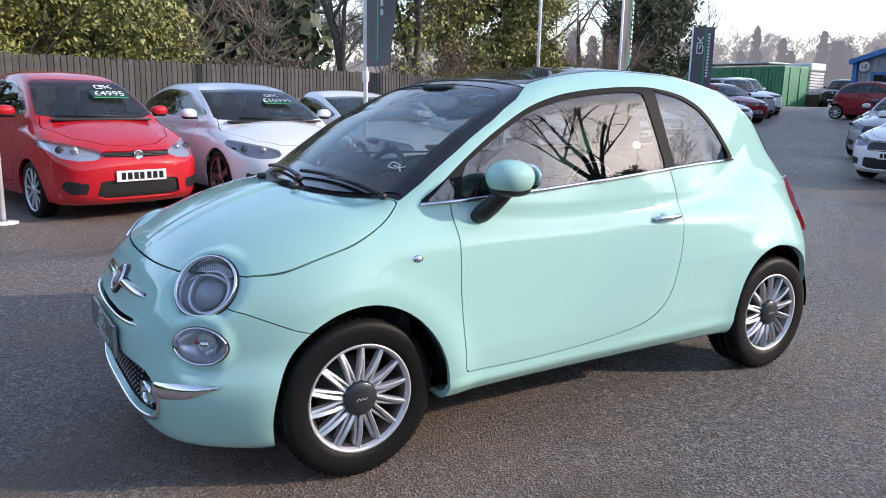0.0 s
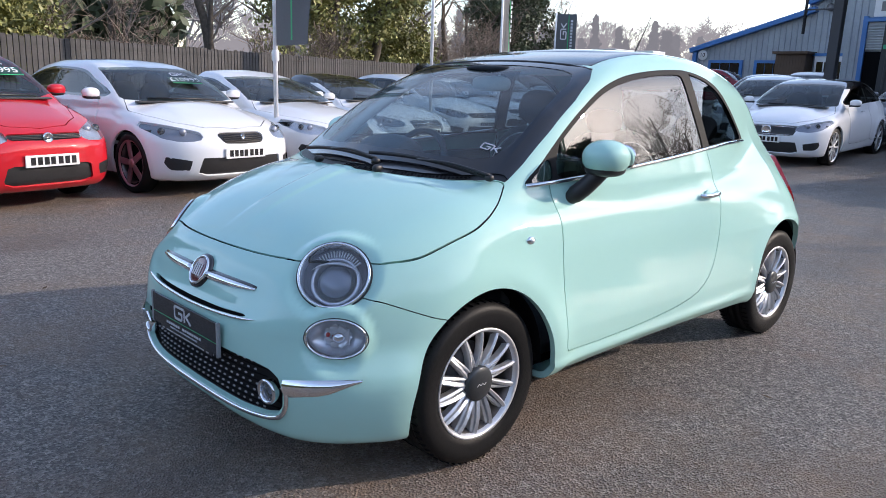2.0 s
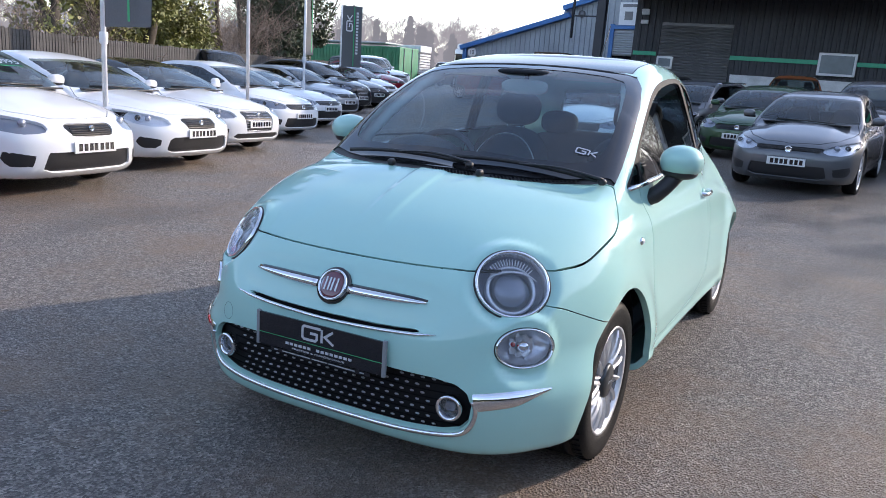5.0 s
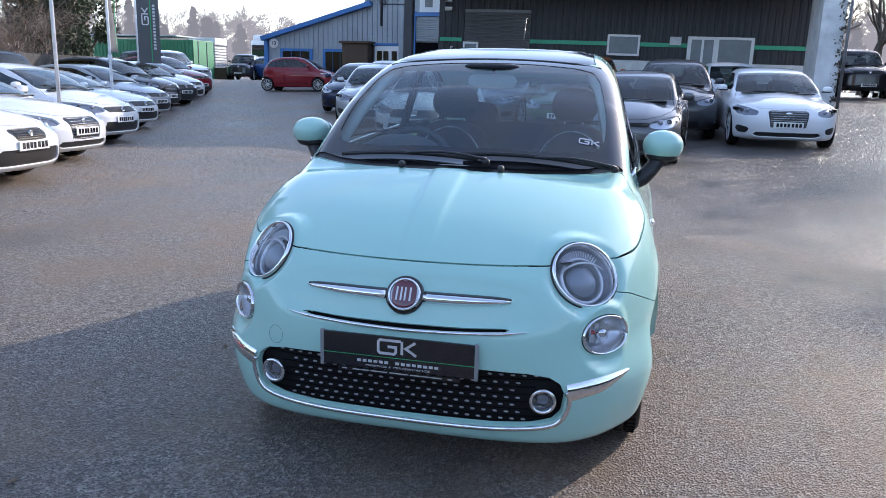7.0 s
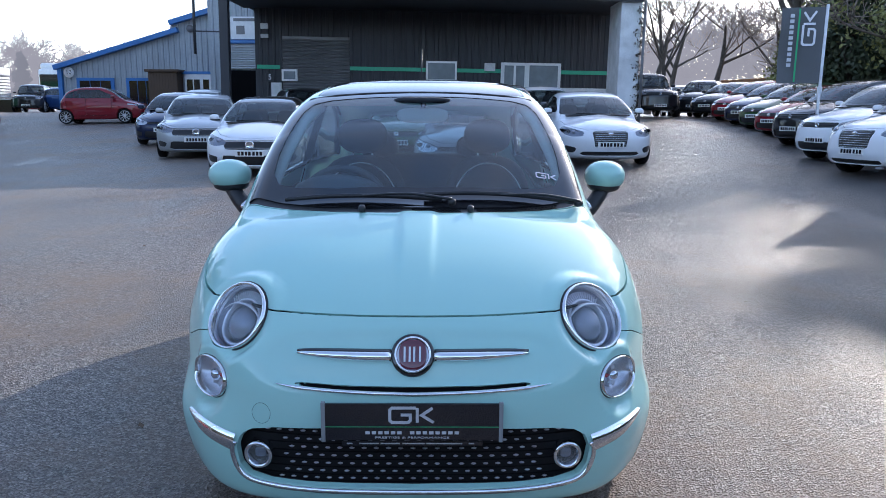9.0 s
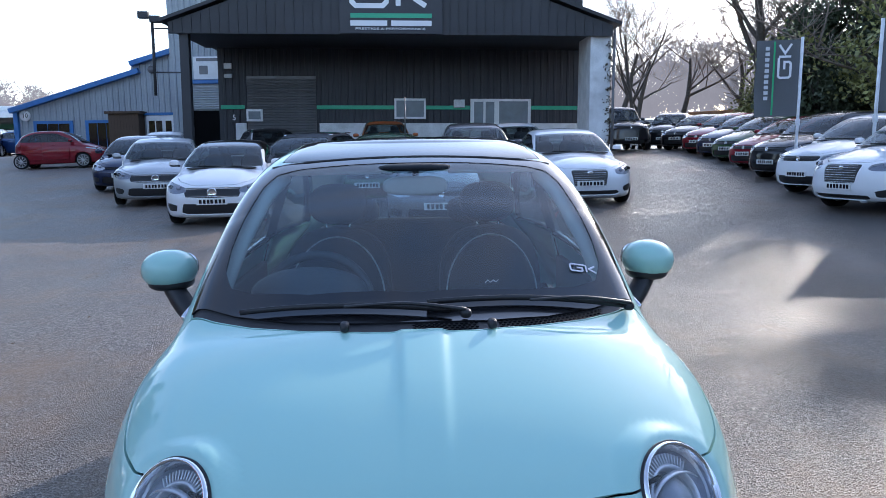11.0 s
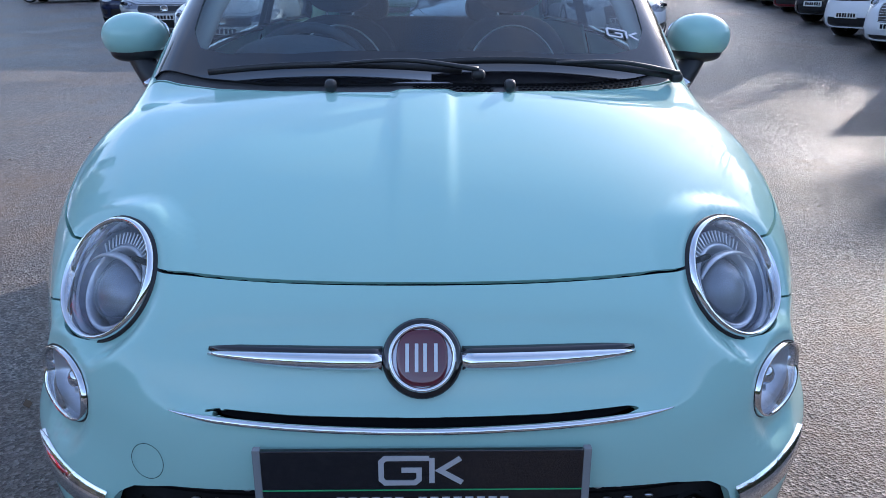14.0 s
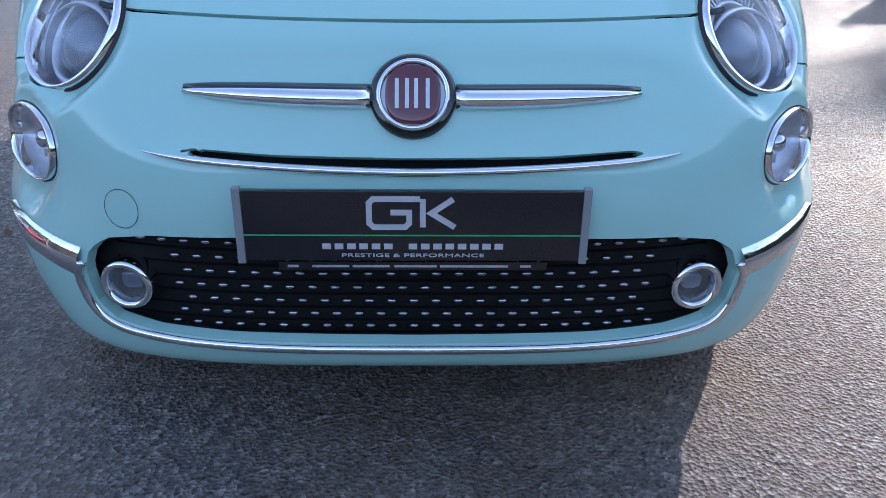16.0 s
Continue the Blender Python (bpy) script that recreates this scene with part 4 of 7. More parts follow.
low = [(-0.395, 0.557), (-0.36, 0.552), (-0.30, 0.547), (-0.15, 0.541), (0.0, 0.538), (0.15, 0.541), (0.30, 0.547), (0.36, 0.552), (0.395, 0.557)]
pts = spline(low, False, 5)
part("slot_trim", tube([tuple(nose(x, z, 0.004)[0]) for x, z in pts], [0.0075 * min(1, (0.405 - abs(x)) / 0.08) for x, z in pts], 8, 0.8), CHROME, city, "thin chrome bar in the upper slot")
sv, st = slot_hole
part("slot_insert", (sv + [0, 0.012, 0], st), GAP, city)
p, n = nose(0, 0.634, 0.006)
base = Matrix.Translation(p) @ Vector((0, n.y, n.z * 0.9)).to_track_quat("Z", "Y").to_matrix().to_4x4()
badge = part("badge", lathe([(0.0625, -0.012), (0.0625, 0.001), (0.058, 0.005), (0.0, 0.006)], 48), GLOSS_BLACK, city, "round red and chrome nose badge", m=base)
part("badge_ring", lathe([(0.0535, 0.003), (0.0525, 0.010), (0.0495, 0.012), (0.0465, 0.010), (0.045, 0.006)], 48), CHROME, badge, m=base)
part("badge_field", blob(0.0400, 0.0440, 0.004, (0, 0, 0.0075), 28, 10, 2.6), BADGE_RED, badge, m=base)
part("badge_disc", lathe([(0.046, 0.006), (0.0, 0.0072)], 32), STUD, badge, m=base)
part("badge_mark", strokes([[(-0.023, 0.019), (-0.023, -0.019)], [(-0.0085, 0.019), (-0.0085, -0.019)], [(0.0045, -0.019), (0.0045, 0.019)], [(0.021, 0.019), (0.021, -0.019)]], 0.0055, 0.002), SILVER_PRINT, badge, smooth=False, m=base @ Matrix.Translation((0, 0, 0.0128)))
part("tow_cover", lathe([(0.0305, 0.0006), (0.0300, 0.0010), (0.0295, 0.0006)], 40), GAP, city, "round tow-eye cover seam", m=Matrix.Translation(nose(-0.437, 0.468, 0.0006)[0]) @ nose(-0.437, 0.468)[1].to_track_quat("Z", "Y").to_matrix().to_4x4())

# dealer's plate
PM = Matrix.Translation((0, -1.862, 0.463)) @ Euler((radians(90), 0, 0)).to_matrix().to_4x4()
plate = part("dealer_plate", box(0.496, 0.110, 0.010, (0, 0, 0), 0.002), PLATE_BLACK, city, "black dealer plate with silver mark", smooth=False, m=PM)
mark(0.0515, SILVER_PRINT, plate, PM @ Matrix.Translation((0.0, 0.0215, 0.0068)))
part("green_line", box(0.490, 0.0018, 0.001, (0, -0.0135, 0.0055)), GREEN_PRINT, plate, smooth=False, m=PM)
for nm, x0, x1, y, h, n in (("name_bar", -0.128, 0.128, -0.031, 0.0115, 14), ("name_bar", 0, 0, 0, 0, 0)):
    if n:
        for q in range(15):
            if q != 6:
                part(nm, box(0.0125, 0.0088, 0.001, (-0.126 + 0.018 * q, y, 0.0055)), SILVER_PRINT, plate, "silver bar in place of a name letter", smooth=False, m=PM)
lettering("PRESTIGE & PERFORMANCE", 0.0098, SILVER_PRINT, plate, PM @ Matrix.Translation((0, -0.0455, 0.0055)) @ Matrix.Diagonal((1.75, 0.8, 1, 1)))
for s in (1, -1):
    part("plate_holder", box(0.012, 0.118, 0.012, (s * 0.251, 0, 0.001), 0.002), material("clear_holder_%d" % s, (0.25, 0.26, 0.27), rough=0.2), plate, "translucent plate holder edge", smooth=False, m=PM)
part("holder_strip", box(0.40, 0.014, 0.004, (0, -0.066, -0.003), 0.001), PLATE_BLACK, plate, smooth=False, m=PM)
for a, b in ((-0.186, -0.17), (-0.15, -0.095), (-0.09, -0.035), (-0.028, 0.035), (0.04, 0.142), (0.16, 0.176)):
    part("strip_bar", box(b - a, 0.0035, 0.001, ((a + b) / 2, -0.066, -0.0006)), ALLOY, plate, "tiny unreadable silver bar", smooth=False, m=PM)

# mirrors, handles, repeaters, aerial
for s in (1, -1):
    mir = part("door_mirror", blob(0.086, 0.092, 0.066, (0.795 * s, -0.565, 1.050), 32, 18, 2.15), MINT, city, "mint door mirror")
    part("mirror_glass", blob(0.070, 0.006, 0.050, (0.795 * s, -0.474, 1.048), 24, 10, 2.4), CHROME, mir, "mirror glass")
    part("mirror_base_band", blob(0.070, 0.078, 0.030, (0.792 * s, -0.562, 1.008), 24, 12, 2.4), BLACK, mir)
    part("mirror_arm", tube(spline([(0.690 * s, -0.640, 0.895), (0.705 * s, -0.635, 0.90), (0.745 * s, -0.61, 0.94), (0.785 * s, -0.58, 0.995), (0.80 * s, -0.57, 1.01)], False, 4), [0.030] * 5 + [0.034 - 0.0004 * k for k in range(12)], 14, 1.2, up=(0, 1, 0)), BLACK, mir, "black mirror stalk")
    hx = skin(0, 0.343, 0.833, (s, 0, 0))[0]
    hn = CC.normal(np.array([[hx, 0.343, 0.833]]))[0]
    hpath = [(skin(0, y, 0.836 + 0.03 * (y - 0.343), (s, 0, 0))[0] + s * o, y, 0.836 + 0.03 * (y - 0.343)) for y, o in ((0.268, 0.004), (0.275, 0.022), (0.30, 0.030), (0.345, 0.033), (0.39, 0.030), (0.412, 0.022), (0.418, 0.004))]
    part("door_handle", tube(spline(hpath, False, 4), 0.0095, 8, 1.15), CHROME, city, "chrome door handle")
    part("handle_cup", blob(0.010, 0.034, 0.030, (hx - s * 0.003, 0.343, 0.828), 18, 10), MINT, city, "recess behind the handle")
    p = skin(0, -0.931, 0.772, (s, 0, 0))
    rep = part("side_repeater", blob(0.010, 0.022, 0.015, tuple(p), 20, 10), CHROME, city, "small clear side repeater")
    part("repeater_lens", blob(0.012, 0.015, 0.010, tuple(p + [s * 0.001, 0, 0]), 16, 10), REFLECTOR, rep)
    # inner wheel wells
    for cy, ry, rz in ((-1.147, 0.328, 0.352), (1.105, 0.355, 0.368)):
        ang = np.linspace(0.0, math.pi, 30)
        vv = [(s * x, cy + (ry + 0.004) * math.cos(a), 0.285 + (rz + 0.004) * math.sin(a)) for x in (0.745, 0.42) for a in ang]
        vv.append((s * 0.42, cy, 0.285))
        m_ = len(ang)
        part("wheel_well", (vv, [[i, i + 1, m_ + i + 1, m_ + i] for i in range(m_ - 1)] + [[m_ + i, m_ + i + 1, 2 * m_] for i in range(m_ - 1)]), GAP, city, "dark wheel well")
aerial = part("aerial", tube([(-0.035, 0.80, 1.455), (-0.035, 0.90, 1.60), (-0.035, 0.965, 1.70)], [0.0045, 0.0035, 0.0025], 6), BLACK, city, "black roof aerial")
part("aerial_base", blob(0.016, 0.026, 0.012, (-0.035, 0.795, 1.455), 12, 8), BLACK, aerial)

# wheels
WHEEL_TYRE = lathe([(0.205, -0.090), (0.245, -0.097), (0.272, -0.092), (0.287, -0.078), (0.2905, -0.055), (0.2905, -0.046), (0.284, -0.044), (0.284, -0.038), (0.291, -0.036), (0.291, -0.006), (0.285, -0.004), (0.285, 0.004), (0.291, 0.006), (0.291, 0.036), (0.284, 0.038), (0.284, 0.044), (0.2905, 0.046), (0.2905, 0.055), (0.287, 0.078), (0.272, 0.092), (0.262, 0.0955), (0.245, 0.097), (0.222, 0.094), (0.206, 0.092), (0.197, 0.084)], 72)
BARREL = lathe([(0.200, -0.085), (0.192, -0.06), (0.180, 0.0), (0.186, 0.05), (0.197, 0.072)], 72)
RIM = lathe([(0.197, 0.072), (0.203, 0.084), (0.207, 0.088), (0.215, 0.090), (0.2165, 0.085), (0.213, 0.080)], 72)


def spoke(th, twist, w0, w1, drop=0.0):
    """One slim alloy spoke, straight from hub to rim, slanting, with a ridge along its face."""
    v, rows = [], 6
    root = Vector((math.cos(th), math.sin(th))) * 0.058
    tip = Vector((math.cos(th + twist), math.sin(th + twist))) * 0.210
    side = Vector((root.y - tip.y, tip.x - root.x)).normalized()
    for i in range(rows + 1):
        f = i / rows
        p = root.lerp(tip, f)
        h = 0.072 + 0.011 * math.sin(f * math.pi) + 0.006 * f - drop * math.sin(math.pi * min(f * 1.3, 1) * 0.5)
        w = w0 + (w1 - w0) * f
        for t, d in ((-1.0, -0.026), (-0.9, -0.003), (0.3, 0.003), (0.9, -0.003), (1.0, -0.026)):
            q = p + side * t * w
            v.append((q.x, q.y, h + d))
    return v, [[i * 5 + j, i * 5 + j + 1, i * 5 + 5 + j + 1, i * 5 + 5 + j] for i in range(rows) for j in range(4)] + [[rows * 5 + j for j in range(5)]]


CAP_GREY = material("cap_grey", (0.05, 0.055, 0.06), rough=0.3, metal=0.5, grain=0.1, grain_scale=60)
for s, y in ((1, -1.15), (-1, -1.15), (1, 1.15), (-1, 1.15)):
    base = Matrix.Translation((s * 0.668, y, 0.2905)) @ Euler((0, radians(90 * s), 0)).to_matrix().to_4x4() @ pose(0, 0, 0, 0, 0, 9)
    rim_base = base @ Matrix.Diagonal((0.925, 0.925, 1, 1))
    wh = part("wheel", RIM, ALLOY, city, "silver multi-spoke alloy wheel", m=rim_base)
    part("tyre", WHEEL_TYRE, RUBBER, wh, "black tyre", m=base)
    part("rim_barrel", BARREL, DARK_METAL, wh, "dark inner rim", m=rim_base)
    tread = []
    for k in range(60):
        for h0, h1, t in ((0.050, 0.080, 0.05), (-0.050, -0.080, -0.05)):
            a = 2 * math.pi * k / 60
            tread.append(moved(box(0.005, 0.0035, abs(h1 - h0), ((0.2895 if True else 0), 0, (h0 + h1) / 2)), Euler((0, 0, a)).to_matrix().to_4x4()))
    part("tread_cuts", join(*tread), GAP, wh, smooth=False, m=base)
    for k in range(14):
        th = 2 * math.pi * k / 14
        part("spoke", spoke(th, -0.20, 0.0080, 0.0100), ALLOY, wh, smooth=False, m=rim_base)
        part("inner_spoke", spoke(th + 0.03, 0.17, 0.0060, 0.0068, 0.013), ALLOY, wh, smooth=False, m=rim_base)
    part("hub_face", lathe([(0.075, 0.050), (0.070, 0.066), (0.055, 0.074), (0.0, 0.074)], 40), ALLOY, wh, m=rim_base)
    part("centre_cap", lathe([(0.069, 0.070), (0.068, 0.083), (0.061, 0.089), (0.022, 0.0925), (0.0, 0.093)], 40), CAP_GREY, wh, "dark grey centre cap", m=rim_base)
    part("cap_mark", strokes([[(-0.020, -0.004), (-0.012, 0.004), (-0.004, -0.003), (0.004, 0.004), (0.012, -0.003), (0.020, 0.004)]], 0.0025, 0.001), SILVER_PRINT, wh, smooth=False, m=base @ pose(0, 0, 0.0942, 0, 0, 80))
    part("brake_disc", lathe([(0.132, -0.02), (0.132, 0.0), (0.075, 0.002), (0.07, 0.03), (0.0, 0.03)], 40), DARK_METAL, wh, m=base)
    part("brake_caliper", box(0.055, 0.12, 0.06, (0.115, 0, -0.005), 0.012), DARK_METAL, wh, m=base)

# underside and cabin
part("underbody", join(box(1.30, 2.9, 0.05, (0, 0, 0.225), 0.015), box(0.86, 0.62, 0.30, (0, -1.20, 0.37), 0.04), box(0.8, 0.5, 0.3, (0, 1.25, 0.38), 0.05)), GAP, city, "dark underside")
part("cabin_floor", join(box(1.36, 2.3, 0.04, (0, 0.15, 0.30), 0.01), box(1.3, 0.05, 0.55, (0, -0.92, 0.55), 0.01), box(1.0, 0.05, 0.5, (0, 1.26, 0.56), 0.01)), DASH, city)
dash_v = []
xs = np.linspace(-0.66, 0.66, 31)
prof = [(-1.07, 0.925), (-0.98, 0.955), (-0.86, 0.965), (-0.74, 0.955), (-0.66, 0.925), (-0.62, 0.86), (-0.62, 0.70), (-0.66, 0.5)]
for y, z in prof:
    for x in xs:
        bump_ = 0.035 * bell(x + 0.34, 0.17) * (1 if y > -0.85 else 0.3)
        dash_v.append((x, y + 0.20 * x * x - 0.0, z + bump_ - 0.03 * x * x))
k = len(xs)
dash = part("dashboard", (dash_v, [[r * k + i, r * k + i + 1, (r + 1) * k + i + 1, (r + 1) * k + i] for r in range(len(prof) - 1) for i in range(k - 1)]), DASH, city, "dark dashboard")
part("demister_vent", join(*[box(0.36, 0.012, 0.004, (x, -0.90 + 0.02 * j, 0.972), 0.001) for x in (-0.05, ) for j in range(3)]), GAP, dash)
part("instrument_hood", blob(0.185, 0.13, 0.085, (-0.34, -0.66, 0.975), 24, 12), DASH, dash)
WM = Matrix.Translation((-0.34, -0.50, 0.90)) @ Euler((radians(68), 0, 0)).to_matrix().to_4x4()
steer = part("steering_wheel", lathe([(0.182 + 0.016 * math.cos(q), 0.016 * math.sin(q)) for q in np.linspace(0, 2 * math.pi, 12, endpoint=False)], 48, True), DASH, city, "black steering wheel", m=WM)
part("steering_boss", join(blob(0.075, 0.065, 0.03, (0, 0, -0.02), 20, 10), box(0.30, 0.035, 0.02, (0, 0, -0.012), 0.006), box(0.04, 0.15, 0.02, (0, -0.09, -0.012), 0.006)), DASH, steer, m=WM)
for s in (-1, 1):
    x = 0.34 * s
    seat = part("front_seat", blob(0.245, 0.26, 0.09, (x, 0.02, 0.52), 24, 12, 3.0), SEAT, city, "dark cloth front seat with pale piping")
    BM = Matrix.Translation((x, 0.30, 0.80)) @ Euler((radians(-14), 0, 0)).to_matrix().to_4x4()
    part("seat_back", blob(0.235, 0.075, 0.29, (0, 0, 0), 28, 16, 2.7), SEAT, seat, m=BM)
    part("seat_piping", tube([BM @ Vector((0.205 * math.cos(q), -0.068, -0.05 + 0.285 * math.sin(q))) for q in np.linspace(-0.1, math.pi + 0.1, 32)], 0.0035, 6), PIPING, seat, "pale piping", m=None)
    part("seat_mark", strokes([[(-0.03, -0.006), (-0.018, 0.006), (-0.006, -0.005), (0.006, 0.006), (0.018, -0.005), (0.03, 0.006)]], 0.003), PIPING, seat, smooth=False, m=BM @ pose(0, -0.077, 0.02, 90, 0, 0))
    HM = BM @ Matrix.Translation((0, 0.015, 0.40))
    part("headrest", blob(0.13, 0.055, 0.095, (0, 0, 0), 24, 14, 2.6), SEAT, seat, m=HM)
    for q in (-0.05, 0.05):
        part("headrest_rod", tube([HM @ Vector((q, 0, -0.06)), HM @ Vector((q, 0, -0.15))], 0.006, 8), CHROME, seat)
    visor = part("sun_visor", box(0.34, 0.014, 0.13, (0, 0, 0), 0.006), CREAM, city, "pale sun visor", m=Matrix.Translation((0.29 * s, -0.25, 1.375)) @ Euler((radians(-68), 0, 0)).to_matrix().to_4x4())
    part("pillar_trim", tube([(0.585 * s, -0.80, 1.0), (0.555 * s, -0.62, 1.14), (0.505 * s, -0.42, 1.28), (0.46 * s, -0.30, 1.34)], 0.028, 10), CREAM, city, "pale inner pillar trim")
    part("door_card", box(0.03, 1.1, 0.5, (0.675 * s, -0.16, 0.68), 0.01), DASH, city)
    part("inner_quarter", box(0.03, 0.62, 0.42, (0.575 * s, 0.76, 0.66), 0.01), DASH, city)
    part("rear_headrest", blob(0.12, 0.05, 0.075, (0.30 * s, 0.98, 1.10), 20, 12, 2.6), SEAT, city)
    part("speaker_grille", lathe([(0.05, 0.0), (0.045, 0.006), (0.0, 0.008)], 24), CREAM, city, m=Matrix.Translation((0.60 * s, -0.83, 0.97)) @ Euler((0, radians(-80 * s), 0)).to_matrix().to_4x4())
rear = part("rear_bench", join(blob(0.60, 0.26, 0.10, (0, 0.72, 0.55), 24, 12, 3.2), blob(0.58, 0.08, 0.26, (0, 1.0, 0.80), 28, 14, 3.2)), SEAT, city, "dark rear bench")
part("headliner", join(*[(lambda q: (q[0] - q[2] * 0.035, q[1]))(panel(CC, roof_panel))]), CREAM, city, "pale roof lining")
part("interior_mirror", blob(0.115, 0.016, 0.035, (0.0, -0.36, 1.305), 22, 10, 3.0), CREAM, city, "pale interior mirror housing")
part("sensor_cover", blob(0.13, 0.06, 0.014, (0.0, -0.37, 1.372), 22, 8, 2.6), SEAT, city, "dark sensor cover above the mirror", m=None)
part("mirror_mount", tube([(0, -0.34, 1.385), (0, -0.35, 1.34)], 0.012, 8), BLACK, city)
part("parcel_shelf", box(1.05, 0.30, 0.02, (0, 1.20, 0.98), 0.006), DASH, city)

# dealer's sticker on the windscreen
sp = on_top(0.497, -0.875, 0.003)
sn = Vector(CC.normal(np.array([tuple(sp)]))[0])
ux = (Vector((1, 0, 0)) - sn * sn.x).normalized()
SM = Matrix.Translation(sp) @ Matrix((ux, sn.cross(ux), sn)).transposed().to_4x4()
mark(0.034, SILVER_PRINT, city, SM, "windscreen_sticker", "small silver dealer sticker")



# the kerb-side half of the cabin is a little fuller than the road-side half
for ob in city.children_recursive:
    if ob.type == "MESH" and ob.data.users == 1:
        me = ob.data
        co = np.zeros(len(me.vertices) * 3)
        me.vertices.foreach_get("co", co)
        co = co.reshape(-1, 3)
        f = np.clip((co[:, 1] + 1.55) / 0.75, 0, 1)
        f = f * f * (3 - 2 * f)
        g = np.clip((1.2 - co[:, 1]) / 1.2, 0, 1)
        co[:, 0] = np.where(co[:, 0] < 0, co[:, 0] * (1 + 0.052 * f * (0.35 + 0.65 * g)), co[:, 0])
        me.vertices.foreach_set("co", co.ravel())
        me.update()
# ---- the other cars ----
class RoadCar(CityCar):
    """A parked car of a given length, width, height and outline; nose towards -y."""

    def __init__(self, length, width, height, bonnet=0.98, nose_z=0.74, screen0=-0.95, screen1=-0.15, roof_end=1.1, back0=1.75, boot=None, wheel=0.325, ground=0.17, wheelbase=2.62, tumble=0.42):
        h, w, H = length / 2, width / 2, height
        self.length, self.width, self.height, self.wheel = length, width, height, wheel
        b = bonnet
        self.front = [(ground, -h + 0.12), (ground + 0.10, -h + 0.03), (0.45, -h), (0.58, -h + 0.01), (nose_z - 0.06, -h + 0.06), (nose_z + 0.03, -h + 0.17), (b, -h + 0.8)]
        belt = b + 0.03
        self.hood = [(-h - 0.1, nose_z - 0.10), (-h + 0.12, nose_z), (-h + 0.45, nose_z + (b - nose_z) * 0.5), (screen0, b), (screen0 + 0.5, belt), (back0 - 0.2, belt + 0.02), (back0, (boot or belt)), (h + 0.1, (boot or belt) - 0.06)]
        self.plan = [(-h - 0.1, w - 0.10), (-h + 0.35, w - 0.035), (-h + 0.9, w - 0.005), (0, w - 0.012), (h - 0.9, w), (h - 0.3, w - 0.04), (h + 0.1, w - 0.12)]
        self.side = [(0.1, 0.08), (ground + 0.06, 0.04), (0.40, 0.005), (0.58, 0.0), (0.72, 0.008), (b - 0.1, 0.05), (b + 0.02, 0.10), (b + 0.2, 0.17)]
        self.corner = [(0.1, 0.55), (0.5, 0.60), (1.2, 0.75)]
        self.tail = [(ground, h - 0.12), (0.35, h - 0.02), (0.6, h), (b - 0.15, h - 0.05), (b + 0.15, h - 0.14)]
        self.screen = [(b - 0.08, screen0 - 0.14), (b, screen0), ((b + H) / 2 - 0.02, (screen0 + screen1) / 2 - 0.02), (H - 0.07, screen1), (H + 0.02, screen1 + 0.35)]
        self.roof = [(screen1 - 0.3, H - 0.13), (screen1, H - 0.05), (screen1 + 0.6, H), ((screen1 + roof_end) / 2 + 0.2, H - 0.005), (roof_end - 0.2, H - 0.055), (roof_end, H - 0.10), (roof_end + 0.5, H - 0.26)]
        gw = w - 0.105
        self.belt = [(screen0 - 0.2, gw - 0.08), (screen0 + 0.3, gw), (0.3, gw + 0.01), (roof_end - 0.3, gw - 0.02), (roof_end + 0.3, gw - 0.09), (max(back0, roof_end + 0.3) + 0.1, gw - 0.16)]
        self.back = [(belt - 0.12, back0 + 0.07), (belt, back0), ((belt + H) / 2, (back0 + roof_end) / 2 + 0.05), (H - 0.08, roof_end)]
        self.front_axle = -h + 0.86
        self.axles = (self.front_axle, self.front_axle + wheelbase)
        self.arches = tuple((y, wheel + 0.05) for y in self.axles)
        self.belt_z, self.cab_low, self.wheel_z = belt - 0.03, b - 0.25, wheel
        self.k_nose, self.k_side, self.k_roof = 0.16, 0.10, 0.12
        self.tumble, self.bow = tumble, 0.22
        self.spine = (-h * 0.55, h * 0.6, 0.62)
        self.sill = [(-9, ground), (9, ground + 0.001)]
        self.ridge, self.low_z = 0.0, ground
        self.seats = ()
        self.taper = 0.6
        self.b, self.belt_line, self.H = b, belt, H
        self.screen0, self.screen1, self.roof_end, self.back0, self.nose_z, self.h, self.w = screen0, screen1, roof_end, back0, nose_z, h, w

    def crease(self, ax, y):
        return 0.012 / (1 + np.exp(np.clip((ax - 0.45) / 0.02, -40, 40)))

    def nose_relief(self, ax, z):
        return 0 * ax


PINK_RIM = material("pink_rim", (0.42, 0.20, 0.22), rough=0.35, metal=0.6)
BLACK_RIM = material("black_rim", (0.02, 0.02, 0.022), rough=0.3, metal=0.4)


